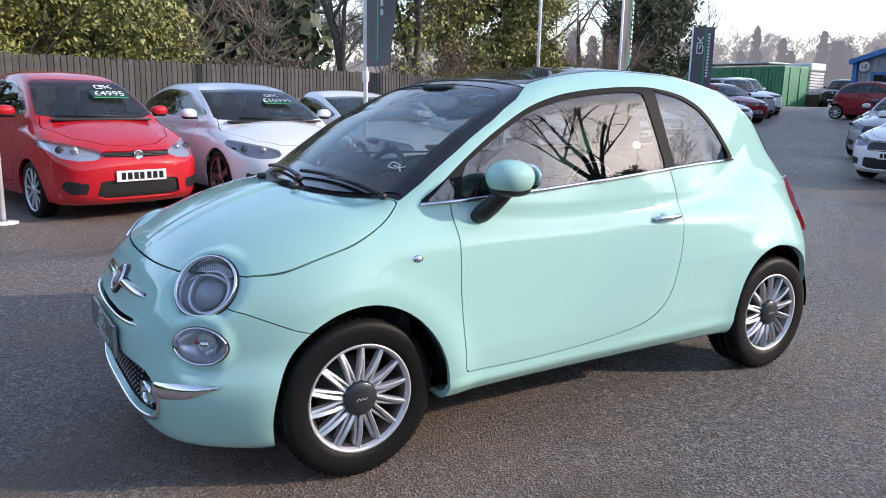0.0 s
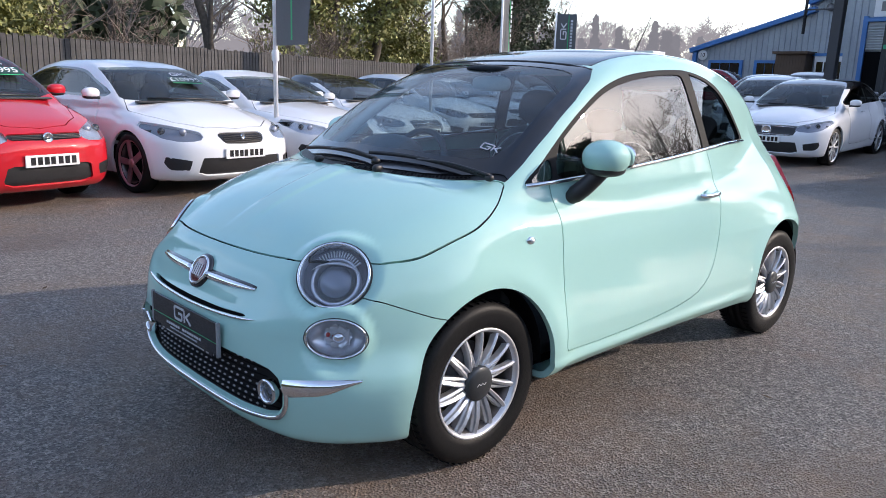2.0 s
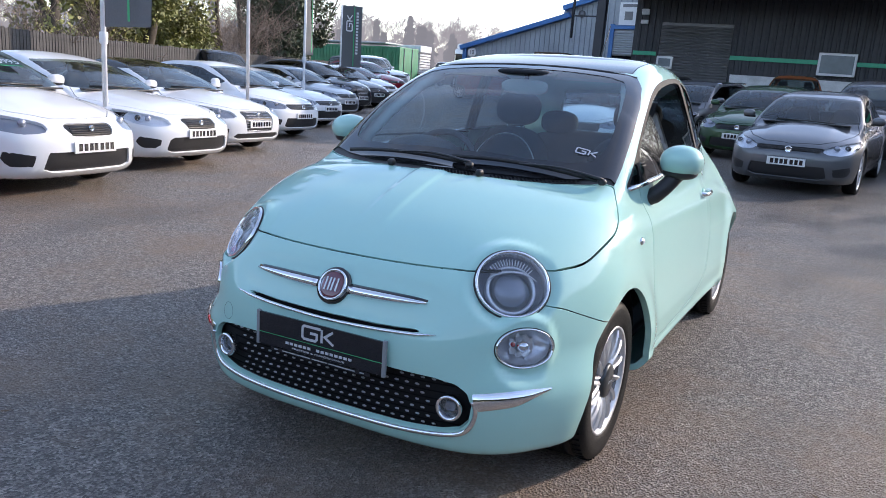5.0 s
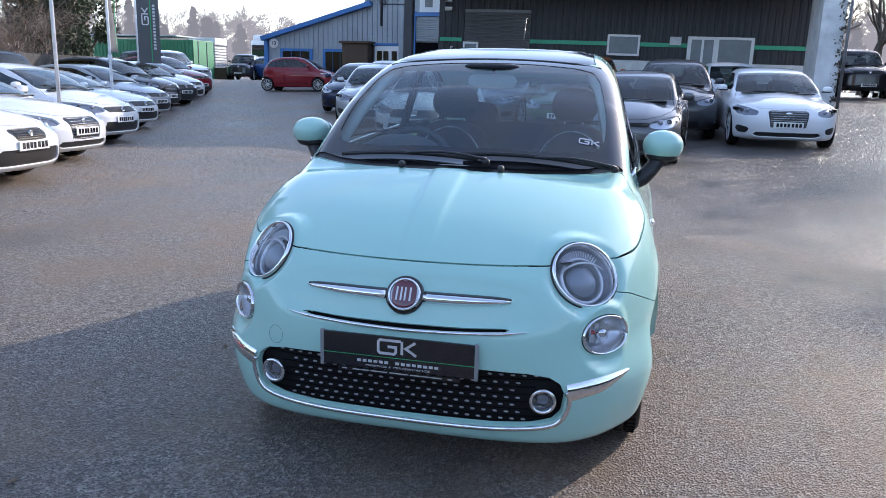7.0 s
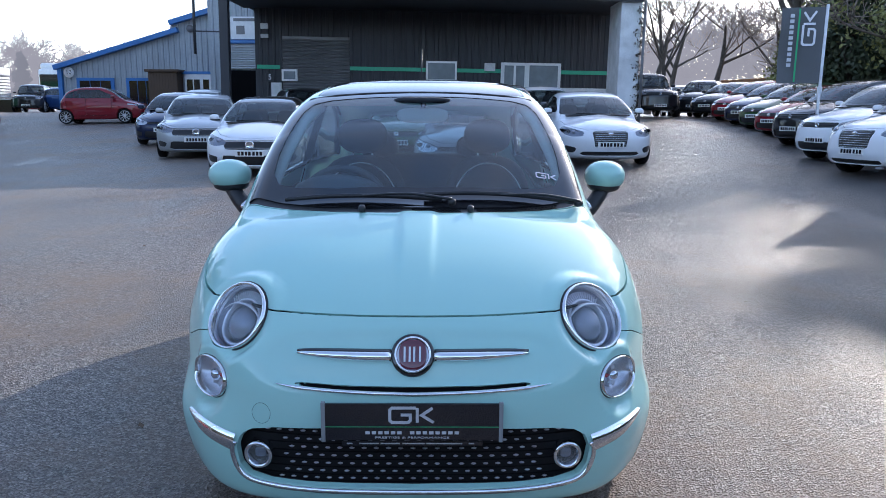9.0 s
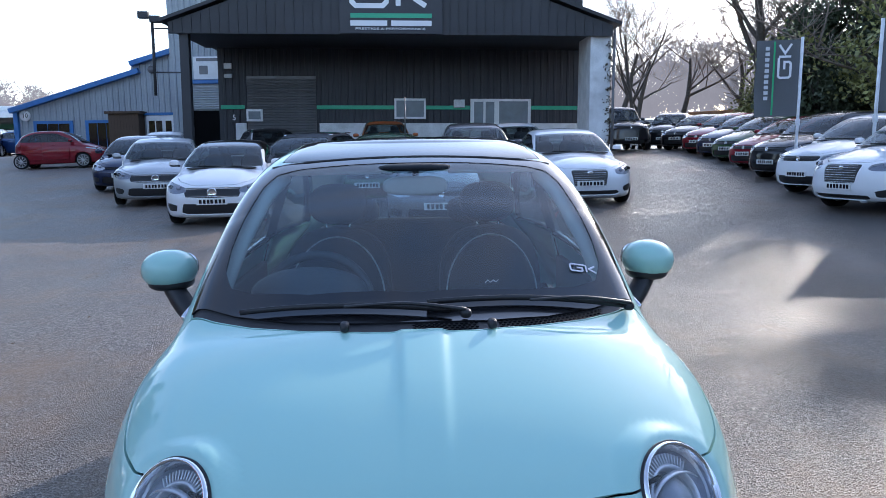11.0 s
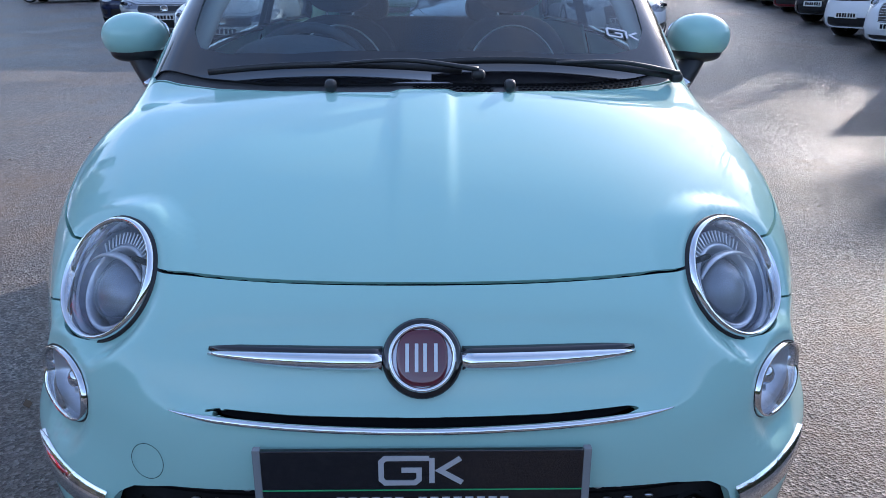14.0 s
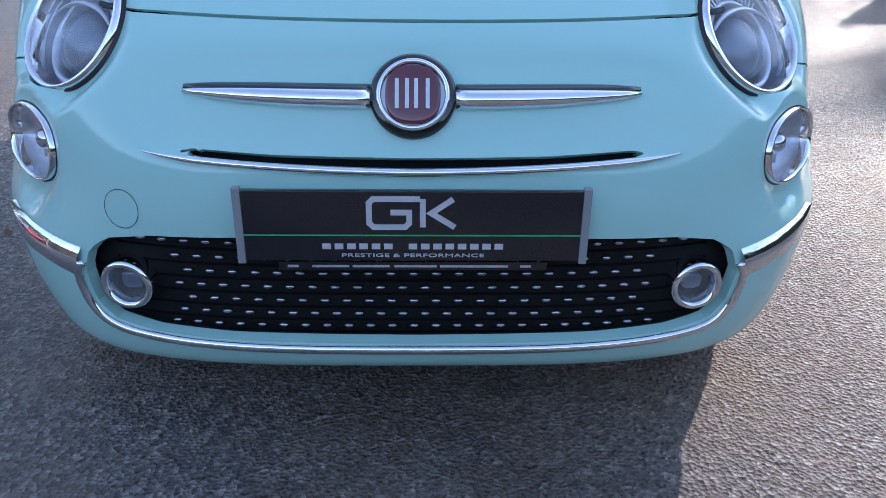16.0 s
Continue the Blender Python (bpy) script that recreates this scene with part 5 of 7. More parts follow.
def road_wheel(parent, m, r, rim_mat, spokes=10, label="alloy wheel"):
    k = r / 0.2905
    part("rim_barrel", ([(x * k, y * k, z) for x, y, z in BARREL[0]], BARREL[1]), DARK_METAL, parent, m=m)
    wh = part("wheel", ([(x * k * 1.07, y * k * 1.07, z) for x, y, z in RIM[0]], RIM[1]), rim_mat, parent, label, m=m)
    part("tyre", ([(x * k, y * k, z) for x, y, z in TYRE_FAR[0]], TYRE_FAR[1]), RUBBER, wh, m=m)
    sp = []
    for q in range(spokes):
        a = 2 * math.pi * q / spokes
        sp.append(moved(box(0.172 * k, (0.030 if spokes > 5 else 0.062) * k, 0.02, (0.131 * k, 0, 0.070), 0.008), Euler((0, 0, a)).to_matrix().to_4x4()))
    part("spokes", join(*sp), rim_mat, wh, m=m, smooth=False)
    part("hub", lathe([(0.055, 0.06), (0.05, 0.085), (0.0, 0.09)], 16), rim_mat, wh, m=m)
    part("disc", lathe([(0.19 * k, 0.0), (0.0, 0.0)], 20), GAP, wh, m=m)


TYRE_FAR = lathe([(0.205, -0.095), (0.270, -0.097), (0.2905, -0.07), (0.2905, 0.07), (0.272, 0.097), (0.229, 0.09)], 36)


def price_sticker(C, top, price):
    """Price figures and the dealer's mark printed on the windscreen, near its passenger side."""
    x, y = 0.22, C.screen0 + 0.50 * (C.screen1 - C.screen0)
    z = float(lin([(q, p) for p, q in C.screen], np.array([y]))[0])
    slope = math.atan2(C.H - 0.07 - C.b, C.screen1 - C.screen0)
    m = Matrix.Translation((x, y - 0.028, z + 0.022)) @ Euler((slope, 0, 0)).to_matrix().to_4x4()
    st = part("price_sticker", box(0.40, 0.13, 0.002, (0, 0, 0)), STICKER_BLUE, top, "dark price strip with pale figures", smooth=False, m=m)
    lettering(price, 0.13, WHITE, st, m @ Matrix.Translation((0, 0, 0.004)) @ Matrix.Diagonal((1.05, 1, 1, 1)), "price")
    part("price_line", box(0.40, 0.012, 0.003, (0, -0.078, 0)), GREEN_PRINT, st, smooth=False, m=m)
    mark(0.075, WHITE, st, m @ Matrix.Translation((-0.02, 0.145, 0.002)))


STICKER_BLUE = material("sticker_green", (0.012, 0.05, 0.035), rough=0.4)


def road_car(name, label, spec, paint, rim, grille="wide", roof_mat=None, black_roof=False, rails=False, group="cars on the forecourt"):
    C = RoadCar(**spec)
    top = thing(name, label, "car", group)
    mesh = hull(C, 0.055, 108)

    def split(mesh, fn, gap=0.0):
        v, t = mesh
        g = fn(v)
        return clip(v, t, g + gap), clip(v, t, gap - g)
    b, H, w, h = C.belt_line, C.H, C.w, C.h
    s0, s1, r1, b0 = C.screen0, C.screen1, C.roof_end, C.back0
    rest = mesh
    gw = w - 0.105

    def roof_w(z):
        return gw - C.tumble * (z - C.belt_z)
    scr = mirrored([(0.0, s0 - 0.02), (0.35, s0 + 0.01), (gw - 0.06, s0 + 0.17), (gw - 0.075, s0 + 0.25), (roof_w(H - 0.1) - 0.03, s1 + 0.06), (roof_w(H - 0.1) - 0.10, s1 - 0.0), (0.0, s1 - 0.03)])
    glass_f, rest = split(rest, lambda v: np.where(v[:, 2] > b - 0.12, edge_gap(scr, v[:, :2]), 0.5))
    top_z = H - 0.125
    line = spline([(s0 + 0.40, b + 0.02), (s0 + 0.40 + (s1 - s0) * 0.5, (b + top_z) / 2 + 0.06), (s1 + 0.30, top_z - 0.01), (s1 + 0.8, top_z + 0.015), ((s1 + r1) / 2 + 0.3, top_z + 0.01), (r1 - 0.15, top_z - 0.06), (r1 + (b0 - r1) * 0.35, (b + top_z) / 2), (r1 + (b0 - r1) * 0.45, b + 0.06), (r1 - 0.1, b + 0.03)], each=4)
    dl, rest = split(rest, lambda v: np.where(np.abs(v[:, 0]) > w * 0.35, edge_gap(line, v[:, 1:]), 0.5))
    back, rest = split(rest, lambda v: np.where(v[:, 1] > r1 - 0.1, edge_gap(mirrored([(0, H - 0.14), (roof_w(H) - 0.12, H - 0.16), (gw - 0.18, b + 0.08), (0, b + 0.07)]), v[:, [0, 2]]), 0.5))
    for y in C.axles:
        _, rest = split(rest, lambda v: np.where(np.abs(v[:, 0]) > w * 0.55, np.hypot(v[:, 1] - y, v[:, 2] - C.wheel) - C.wheel - 0.035, 0.5))
    nz = C.nose_z

    def front(points):
        poly = mirrored(points)
        return lambda v: np.where(v[:, 1] < -h + 0.75, edge_gap(poly, v[:, [0, 2]]), 0.5)

    def lamp_field(v):
        poly = np.array([(w - 0.45, nz - 0.095), (w - 0.44, nz - 0.035), (w - 0.30, nz + 0.005), (w - 0.13, nz + 0.045), (w - 0.02, nz + 0.065), (w - 0.025, nz - 0.01), (w - 0.10, nz - 0.105), (w - 0.22, nz - 0.135), (w - 0.38, nz - 0.125)])
        q = np.stack([np.abs(v[:, 0]), v[:, 2]], 1)
        return np.where(v[:, 1] < -h + 0.72, edge_gap(poly, q), 0.5)
    lamps, rest = split(rest, lamp_field)
    gz0, gz1, gx = {"wide": (nz - 0.14, nz - 0.03, w - 0.44), "star": (nz - 0.20, nz - 0.03, w - 0.40), "kidney": (nz - 0.17, nz - 0.03, 0.30), "tall": (nz - 0.34, nz - 0.02, 0.36), "slim": (nz - 0.11, nz - 0.045, w - 0.42), "hex": (nz - 0.165, nz - 0.04, 0.30)}[grille]
    up, rest = split(rest, front([(0, gz1), (gx - 0.04, gz1), (gx, gz1 - 0.03), (gx - 0.05, gz0 + 0.01), (0, gz0)]))
    low, rest = split(rest, front([(0, 0.43 if grille != "tall" else 0.33), (w - 0.40, 0.43 if grille != "tall" else 0.33), (w - 0.36, 0.27), (w - 0.46, 0.235), (0, 0.235)]))

    def fog_field(v):
        poly = np.array([(w - 0.30, 0.40), (w - 0.10, 0.44), (w - 0.09, 0.36), (w - 0.14, 0.30), (w - 0.28, 0.30)])
        return np.where(v[:, 1] < -h + 0.6, edge_gap(poly, np.stack([np.abs(v[:, 0]), v[:, 2]], 1)), 0.5)
    fogs, rest = split(rest, fog_field)
    if black_roof:
        lid, rest = split(rest, lambda v: np.where(v[:, 2] > b + 0.2, H - 0.17 - v[:, 2] + 0.0 * v[:, 0], 0.5))
        part("roof", panel(C, lid), GLOSS_BLACK, top, "black roof")
    sides, mid_ = [], (s1 + r1) / 2 + 0.05
    for nm, ya, yb in (("front_door", s0 + 0.52, mid_), ("rear_door", mid_, min(r1 + 0.10, C.axles[1] + 0.05))):
        poly = spline([(ya, 0.42), (ya - 0.03, 0.75), (ya + 0.02, b - 0.02), (ya + 0.06, b + 0.10), (yb - 0.02, b + 0.10), (yb, b - 0.02), (yb, 0.70), (yb - (0.12 if nm == "rear_door" else 0.0), 0.45), (yb - 0.15, 0.335), (ya + 0.1, 0.335)], each=4)
        door, rest = split(rest, lambda v: np.where((np.abs(v[:, 0]) > w * 0.5) & (v[:, 2] < b + 0.03), edge_gap(poly, v[:, 1:]), 0.5), 0.0045)
        sides.append((nm, door))
    lid_poly = mirrored([(0, -h + 0.16), (w - 0.52, -h + 0.21), (w - 0.30, -h + 0.42), (w - 0.17, -h + 0.75), (w - 0.14, s0 - 0.02), (w - 0.22, s0 + 0.22), (0, s0 - 0.06)])
    bonnet, rest = split(rest, lambda v: np.where(v[:, 2] > nz - 0.03, edge_gap(lid_poly, v[:, :2]), 0.5), 0.0045)
    part("body", panel(C, rest, flange=0.03), paint, top)
    part("bonnet", panel(C, bonnet, flange=0.02), paint, top)
    for nm, door in sides:
        for s in (1, -1):
            part(nm, panel(C, half(door, s), flange=0.02), paint, top)
    part("windscreen", panel(C, glass_f), SCREEN_GLASS, top)
    part("rear_window", panel(C, back), DARK_GLASS, top)
    mid_ = (s1 + r1) / 2 + 0.05
    for lo, hi in ((-9, mid_ - 0.03), (mid_ + 0.03, 9)):
        pane, dl = split(dl, lambda v: np.maximum(np.maximum(lo - v[:, 1], v[:, 1] - hi), edge_gap(line, v[:, 1:]) + 0.03))
        for s in (1, -1):
            part("side_window", panel(C, half(pane, s), -0.003), DARK_GLASS, top)
    for s in (1, -1):
        part("window_frame", panel(C, half(dl, s), 0.0, 0.01), GLOSS_BLACK, top)
        hl = part("headlamp", panel(C, half(lamps, s), 0.003), LENS, top, "clear headlamp")
        part("lamp_inner", panel(C, half(lamps, s), -0.03), REFLECTOR if grille in ("slim", "kidney") else LAMP_DARK, hl)
        lv, lt = half(lamps, s)
        if len(lv):
            cxl = lv.mean(0)
            for dx in (-0.07, 0.055):
                qx = cxl[0] + s * dx
                near = lv[np.argmin(np.abs(lv[:, 0] - qx) + np.abs(lv[:, 2] - cxl[2]))]
                part("projector", blob(0.042, 0.03, 0.040, (near[0], near[1] + 0.022, cxl[2] + 0.03 * dx), 14, 8), GLOSS_BLACK if dx > 0 else LAMP_GREY, hl)
        part("fog_recess", panel(C, half(fogs, s), 0.001), BLACK, top)
        my = s0 + 0.42
        mr = part("door_mirror", blob(0.095, 0.07, 0.062, (s * (w + 0.045), my, b + 0.055), 16, 10, 2.5), paint, top)
        part("mirror_arm", box(0.10, 0.05, 0.03, (s * (w - 0.01), my + 0.01, b + 0.005), 0.008), BLACK, mr)
        part("mirror_base", blob(0.090, 0.066, 0.030, (s * (w + 0.043), my + 0.004, b + 0.018), 16, 8, 2.5), BLACK, mr)
        part("door_handle", box(0.02, 0.16, 0.025, (s * (w - 0.035), 0.15, b - 0.12), 0.008), paint, top)
        for y in C.axles:
            m = Matrix.Translation((s * (w - 0.115), y, C.wheel)) @ Euler((0, radians(90 * s), 0)).to_matrix().to_4x4() @ pose(0, 0, 0, 0, 0, 13)
            road_wheel(top, m, C.wheel, rim, 10 if rim is not PINK_RIM else 5)
        if rails:
            part("roof_rail", tube([(s * (roof_w(H) - 0.03), y, H - 0.06 + 0.0 * y) for y in np.linspace(s1 + 0.3, r1 - 0.1, 8)], 0.018, 6), CHROME, top)
    part("grille", panel(C, up, -0.015), BLACK, top)
    slats = []
    for z in np.linspace(gz0 + 0.02, gz1 - 0.02, {"tall": 8, "star": 2, "kidney": 5, "hex": 5}.get(grille, 3)):
        slats.append(box(2 * gx - 0.10, 0.012, 0.010, (0, float(lin(C.front, np.array([z]))[0]) + 0.012, z), 0.003))
    part("grille_slats", join(*slats), CHROME if grille in ("tall", "star") else BLACK, top)
    part("lower_grille", panel(C, low, -0.02), BLACK, top)
    yb = float(lin(C.front, np.array([nz]))[0])
    br = {"star": 0.085, "wide": 0.05, "hex": 0.03, "slim": 0.050, "tall": 0.05, "kidney": 0.035}[grille]
    part("nose_badge", lathe([(br, 0.0), (br, 0.010), (br * 0.8, 0.016), (br * 0.75, 0.010), (0.0, 0.012)], 24), CHROME, top, m=Matrix.Translation((0, float(lin(C.front, np.array([nz - 0.09]))[0]) + 0.004, nz - (0.115 if grille == "star" else 0.085))) @ Euler((radians(90), 0, 0)).to_matrix().to_4x4()) if grille != "tall" else part("nose_badge", blob(0.06, 0.012, 0.03, (0, float(lin(C.front, np.array([nz - 0.07]))[0]) - 0.006, nz - 0.075), 18, 8), CHROME, top)
    pz = 0.47
    py = float(lin(C.front, np.array([pz]))[0]) - 0.012
    np_ = part("number_plate", box(0.520, 0.012, 0.111, (0, py, pz), 0.003), PLATE_WHITE, top, "white number plate", smooth=False)
    for x in (-0.19, -0.125, -0.06, 0.0, 0.075, 0.14, 0.205):
        part("plate_bar", box(0.045, 0.003, 0.070, (x, py - 0.0075, pz)), PLATE_BLACK, np_, smooth=False)
    part("underbody", box(2 * w - 0.28, length_of(C) - 0.9, 0.05, (0, 0, C.low_z + 0.06), 0.01), GAP, top)
    for s in (1, -1):
        for y in C.axles:
            part("wheel_well", box(0.30, 2 * C.wheel + 0.04, 0.05, (s * (w - 0.2), y, 2 * C.wheel + 0.03), 0.01), GAP, top)
    seats = [blob(0.22, 0.08, 0.30, (x, y, b - 0.12), 14, 8, 2.8) for x in (-0.36, 0.36) for y in (0.25, 1.05)] + [blob(0.12, 0.05, 0.09, (x, y + 0.03, b + 0.21), 12, 8, 2.6) for x in (-0.36, 0.36) for y in (0.25, 1.05)]
    part("cabin", join(box(2 * w - 0.4, C.back0 - C.screen0 - 0.2, 0.05, (0, (C.back0 + C.screen0) / 2, 0.55), 0.01), box(2 * w - 0.45, 0.45, 0.12, (0, s0 + 0.42, b - 0.08), 0.04), *seats), SEAT, top)
    part("scuttle", box(2 * w - 0.55, 0.10, 0.02, (0, s0 + 0.02, b - 0.025), 0.006), BLACK, top)
    part("wiper", tube([(0.4, s0 + 0.03, b + 0.0), (0.0, s0 + 0.02, b + 0.012), (-0.45, s0 + 0.10, b + 0.012)], 0.012, 6), BLACK, top)
    top["spec_h"] = h
    return top, C


def length_of(C):
    return C.length


def park(ob, C, x, y, facing):
    """Stands a car with the middle of its nose at x, y, looking along facing (degrees from -y, turning to +x)."""
    a = radians(facing)
    d = Vector((math.sin(a), -math.cos(a), 0))
    c = Vector((x, y, 0)) - d * C.h
    fz, bz = ground_z(c.x + d.x * 1.3, c.y + d.y * 1.3), ground_z(c.x - d.x * 1.3, c.y - d.y * 1.3)
    pitch = math.atan2(fz - bz, 2.6)
    ob.matrix_world = Matrix.Translation((c.x, c.y, (fz + bz) / 2)) @ Matrix.Rotation(a, 4, "Z") @ Matrix.Rotation(-pitch, 4, "X")
    return ob


HATCH = dict(length=4.25, width=1.80, height=1.45, bonnet=0.97, nose_z=0.73, screen0=-1.05, screen1=-0.22, roof_end=1.45, back0=1.95)
SMALL = dict(length=3.6, width=1.60, height=1.52, bonnet=1.0, nose_z=0.76, screen0=-0.95, screen1=-0.22, roof_end=1.30, back0=1.62, wheel=0.29, wheelbase=2.38)
COUPE = dict(length=4.64, width=1.83, height=1.38, bonnet=0.93, nose_z=0.69, screen0=-0.98, screen1=-0.05, roof_end=0.95, back0=1.75, boot=0.95, wheelbase=2.80)
SALOON = dict(length=5.0, width=1.93, height=1.46, bonnet=0.98, nose_z=0.75, screen0=-1.15, screen1=-0.30, roof_end=1.15, back0=1.95, boot=1.0, wheel=0.345, wheelbase=2.98)
ESTATE = dict(length=4.9, width=1.88, height=1.47, bonnet=0.97, nose_z=0.74, screen0=-1.15, screen1=-0.30, roof_end=1.95, back0=2.25, wheel=0.34, wheelbase=2.9)
SUV = dict(length=4.4, width=1.84, height=1.63, bonnet=1.10, nose_z=0.86, screen0=-1.05, screen1=-0.30, roof_end=1.55, back0=1.95, wheel=0.36, ground=0.22, wheelbase=2.65)
TALL = dict(length=4.7, width=1.95, height=1.85, bonnet=1.22, nose_z=1.02, screen0=-0.95, screen1=-0.45, roof_end=2.05, back0=2.2, wheel=0.39, ground=0.26, wheelbase=2.8, tumble=0.25)

_made = {}


def forecourt_car(kind, spec, paint, x, y, facing, label, rim=None, grille="wide", black_roof=False, rails=False, price=""):
    key = (kind, grille, black_roof, rails, rim)
    if key not in _made:
        ob, C = road_car("parked_car", label, spec, PAINTS[paint], rim or ALLOY, grille, black_roof=black_roof, rails=rails)
        _made[key] = (ob, C, PAINTS[paint])
    else:
        src, C, was = _made[key]
        ob = copy_thing(src, Matrix.Identity(4))
        tagged(ob, label)
        if was != PAINTS[paint]:
            for o in ob.children_recursive:
                for slot in o.material_slots:
                    if slot.material == was:
                        slot.link = "OBJECT"
                        slot.material = PAINTS[paint]
    if price:
        price_sticker(C, ob, price)
    return park(ob, C, x, y, facing)


CARS = [
    ("small", SMALL, "red", -5.25, -0.72, 104, "bright red five-door hatchback with price sticker by the fence", None, "slim", False, False, "£4995"),
    ("hatch", HATCH, "white", -5.20, 1.25, 98, "white hatchback with pink alloy wheels by the fence", PINK_RIM, "hex", False, False, "£10995"),
    ("coupe", COUPE, "white", -6.05, 3.48, 96, "white coupe with black wheels and kidney grille", BLACK_RIM, "kidney", False, False),
    ("coupe", COUPE, "white", -7.10, 5.72, 94, "white cabriolet with black soft top by the fence", None, "tall", True, False),
    ("hatch", HATCH, "white", -8.6, 8.68, 93, "white hatchback in the fence row", None, "wide", False, False),
    ("coupe", COUPE, "white", -10.15, 11.62, 92, "white saloon car in the fence row", None, "wide", False, False),
    ("hatch", HATCH, "silver", -11.85, 14.75, 91, "pale silver hatchback in the fence row", None, "wide", False, False),
    ("suv", SUV, "black", -13.15, 17.3, 90, "black car with bold grille in the fence row", None, "tall", False, False),
    ("hatch", HATCH, "dark_grey", -14.2, 19.8, 80, "dark grey hatchback in the fence row", None, "wide", False, False),
    ("hatch", HATCH, "white", -15.4, 22.3, 80, "white hatchback far along the fence row", None, "wide", False, False),
    ("suv", SUV, "dark_red", -16.6, 24.9, 80, "dark red car far along the fence row", None, "wide", False, False),
    ("tall", TALL, "silver", -18.2, 27.6, 78, "silver van-like car far along the fence row", None, "wide", False, False),
    ("tall", TALL, "white", -19.8, 30.4, 78, "white van far along the fence row", None, "wide", False, False),
    ("tall", TALL, "black", -16.2, 15.8, 82, "black off-roader with roof rack behind the row", None, "wide", False, True),
    ("hatch", HATCH, "white", -3.40, 10.15, 3, "white sporty hatchback with black roof facing the city car", None, "star", True, False),
    ("saloon", SALOON, "silver", -5.55, 13.9, 12, "silver saloon behind the white hatchback", None, "star", False, False),
    ("hatch", HATCH, "navy", -7.65, 17.7, 6, "navy hatchback on the forecourt", None, "slim", False, False),
    ("hatch", HATCH, "silver", -8.3, 22.6, 8, "silver hatchback behind the navy one", None, "slim", False, False),
    ("small", SMALL, "dark_red", -12.45, 29.7, 96, "dark red hatchback standing side-on before the grey unit", None, "slim", False, False),
    ("suv", SUV, "blue", -22.6, 47.5, 70, "blue estate far off by the grey unit", None, "slim", False, False),
    ("tall", TALL, "black", -26.6, 46.2, 15, "black off-roader far off beside the lorry", None, "wide", False, False),
    ("suv", SUV, "dark_red", -29.6, 57.9, 70, "dark car far off by the grey unit", None, "wide", False, False),
    ("estate", ESTATE, "grey", -3.05, 14.2, -12, "grey estate car with roof rails and price sticker", None, "tall", False, True),
    ("hatch", HATCH, "green", -0.85, 12.5, -8, "dark green hatchback on the forecourt", None, "wide", False, False),
    ("hatch", HATCH, "grey", 0.47, 8.35, -6, "metallic grey hatchback on the forecourt", None, "slim", False, False),
    ("suv", SUV, "dark_grey", 1.45, 12.6, -2, "dark hatchback beside the white saloon", None, "wide", False, False),
    ("saloon", SALOON, "white", 3.48, 11.4, 1, "large white saloon with tall chrome grille", None, "tall", False, False),
    ("hatch", HATCH, "white", 3.6, 19.2, 4, "white car behind the large saloon", None, "slim", False, False),
    ("suv", SUV, "orange", -0.6, 20.5, 4, "orange-brown car in front of the dark unit", None, "wide", False, False),
    ("estate", ESTATE, "black", -3.9, 21.5, 20, "black estate in front of the roller shutter", None, "wide", False, False),
    ("tall", TALL, "black", 9.0, 27.5, 0, "black off-roader at the corner of the unit", None, "wide", False, False),
    ("hatch", HATCH, "white", 11.2, 30.5, -10, "white car far off by the hedge", None, "slim", False, False),
    ("suv", SUV, "white", 7.30, 9.55, -72, "white compact sport utility car in the hedge row", None, "tall", False, False),
    ("suv", SUV, "white", 7.85, 12.05, -72, "white high-riding hatchback in the hedge row", None, "wide", False, False),
    ("suv", SUV, "black", 8.75, 15.30, -70, "black sport utility car in the hedge row", None, "wide", False, False),
    ("hatch", HATCH, "dark_red", 9.5, 18.3, -70, "dark red hatchback in the hedge row", None, "wide", False, False),
    ("hatch", HATCH, "green", 10.0, 20.7, -66, "dark green hatchback in the hedge row", None, "wide", False, False),
    ("hatch", HATCH, "navy", 10.3, 22.7, -62, "navy hatchback in the hedge row", None, "wide", False, False),
    ("hatch", HATCH, "dark_red", 10.6, 24.8, -58, "dark red hatchback far along the hedge row", None, "slim", False, False),
    ("hatch", HATCH, "black", 10.6, 27.0, -50, "black hatchback far along the hedge row", None, "wide", False, False),
    ("suv", SUV, "black", 10.9, 29.4, -30, "black sport utility car far along the hedge row", None, "wide", False, False),
]
for row in CARS:
    forecourt_car(*row)

# ---- ground ----
def build_ground():
    xs = np.unique(np.concatenate([np.linspace(-40, 40, 81), np.linspace(-600, 600, 41)]))
    ys = np.unique(np.concatenate([np.linspace(-30, 60, 91), np.linspace(-600, 600, 41)]))
    v = [(x, y, ground_z(x, y)) for y in ys for x in xs]
    k = len(xs)
    f = [[j * k + i, j * k + i + 1, (j + 1) * k + i + 1, (j + 1) * k + i] for j in range(len(ys) - 1) for i in range(k - 1)]
    part("ground", (v, f), ASPHALT, None, "damp dark asphalt forecourt with dry brown patches", category="ground", kind="structure")


build_ground()


# ---- buildings ----
def corrugated(width, height, pitch, depth, bottom=None):
    """Ribbed sheet in the xz plane, facing -y. bottom/top may be functions of x."""
    n = int(width / pitch)
    v, f = [], []
    for i in range(n):
        x0 = i * pitch
        for dx, dy in ((0, 0), (pitch * 0.55, 0), (pitch * 0.65, -depth), (pitch * 0.92, -depth)):
            x = x0 + dx
            t = height(x) if callable(height) else height
            v += [(x, dy, 0), (x, dy, t)]
    for i in range(len(v) // 2 - 1):
        f.append([2 * i, 2 * i + 2, 2 * i + 3, 2 * i + 1])
    return v, f


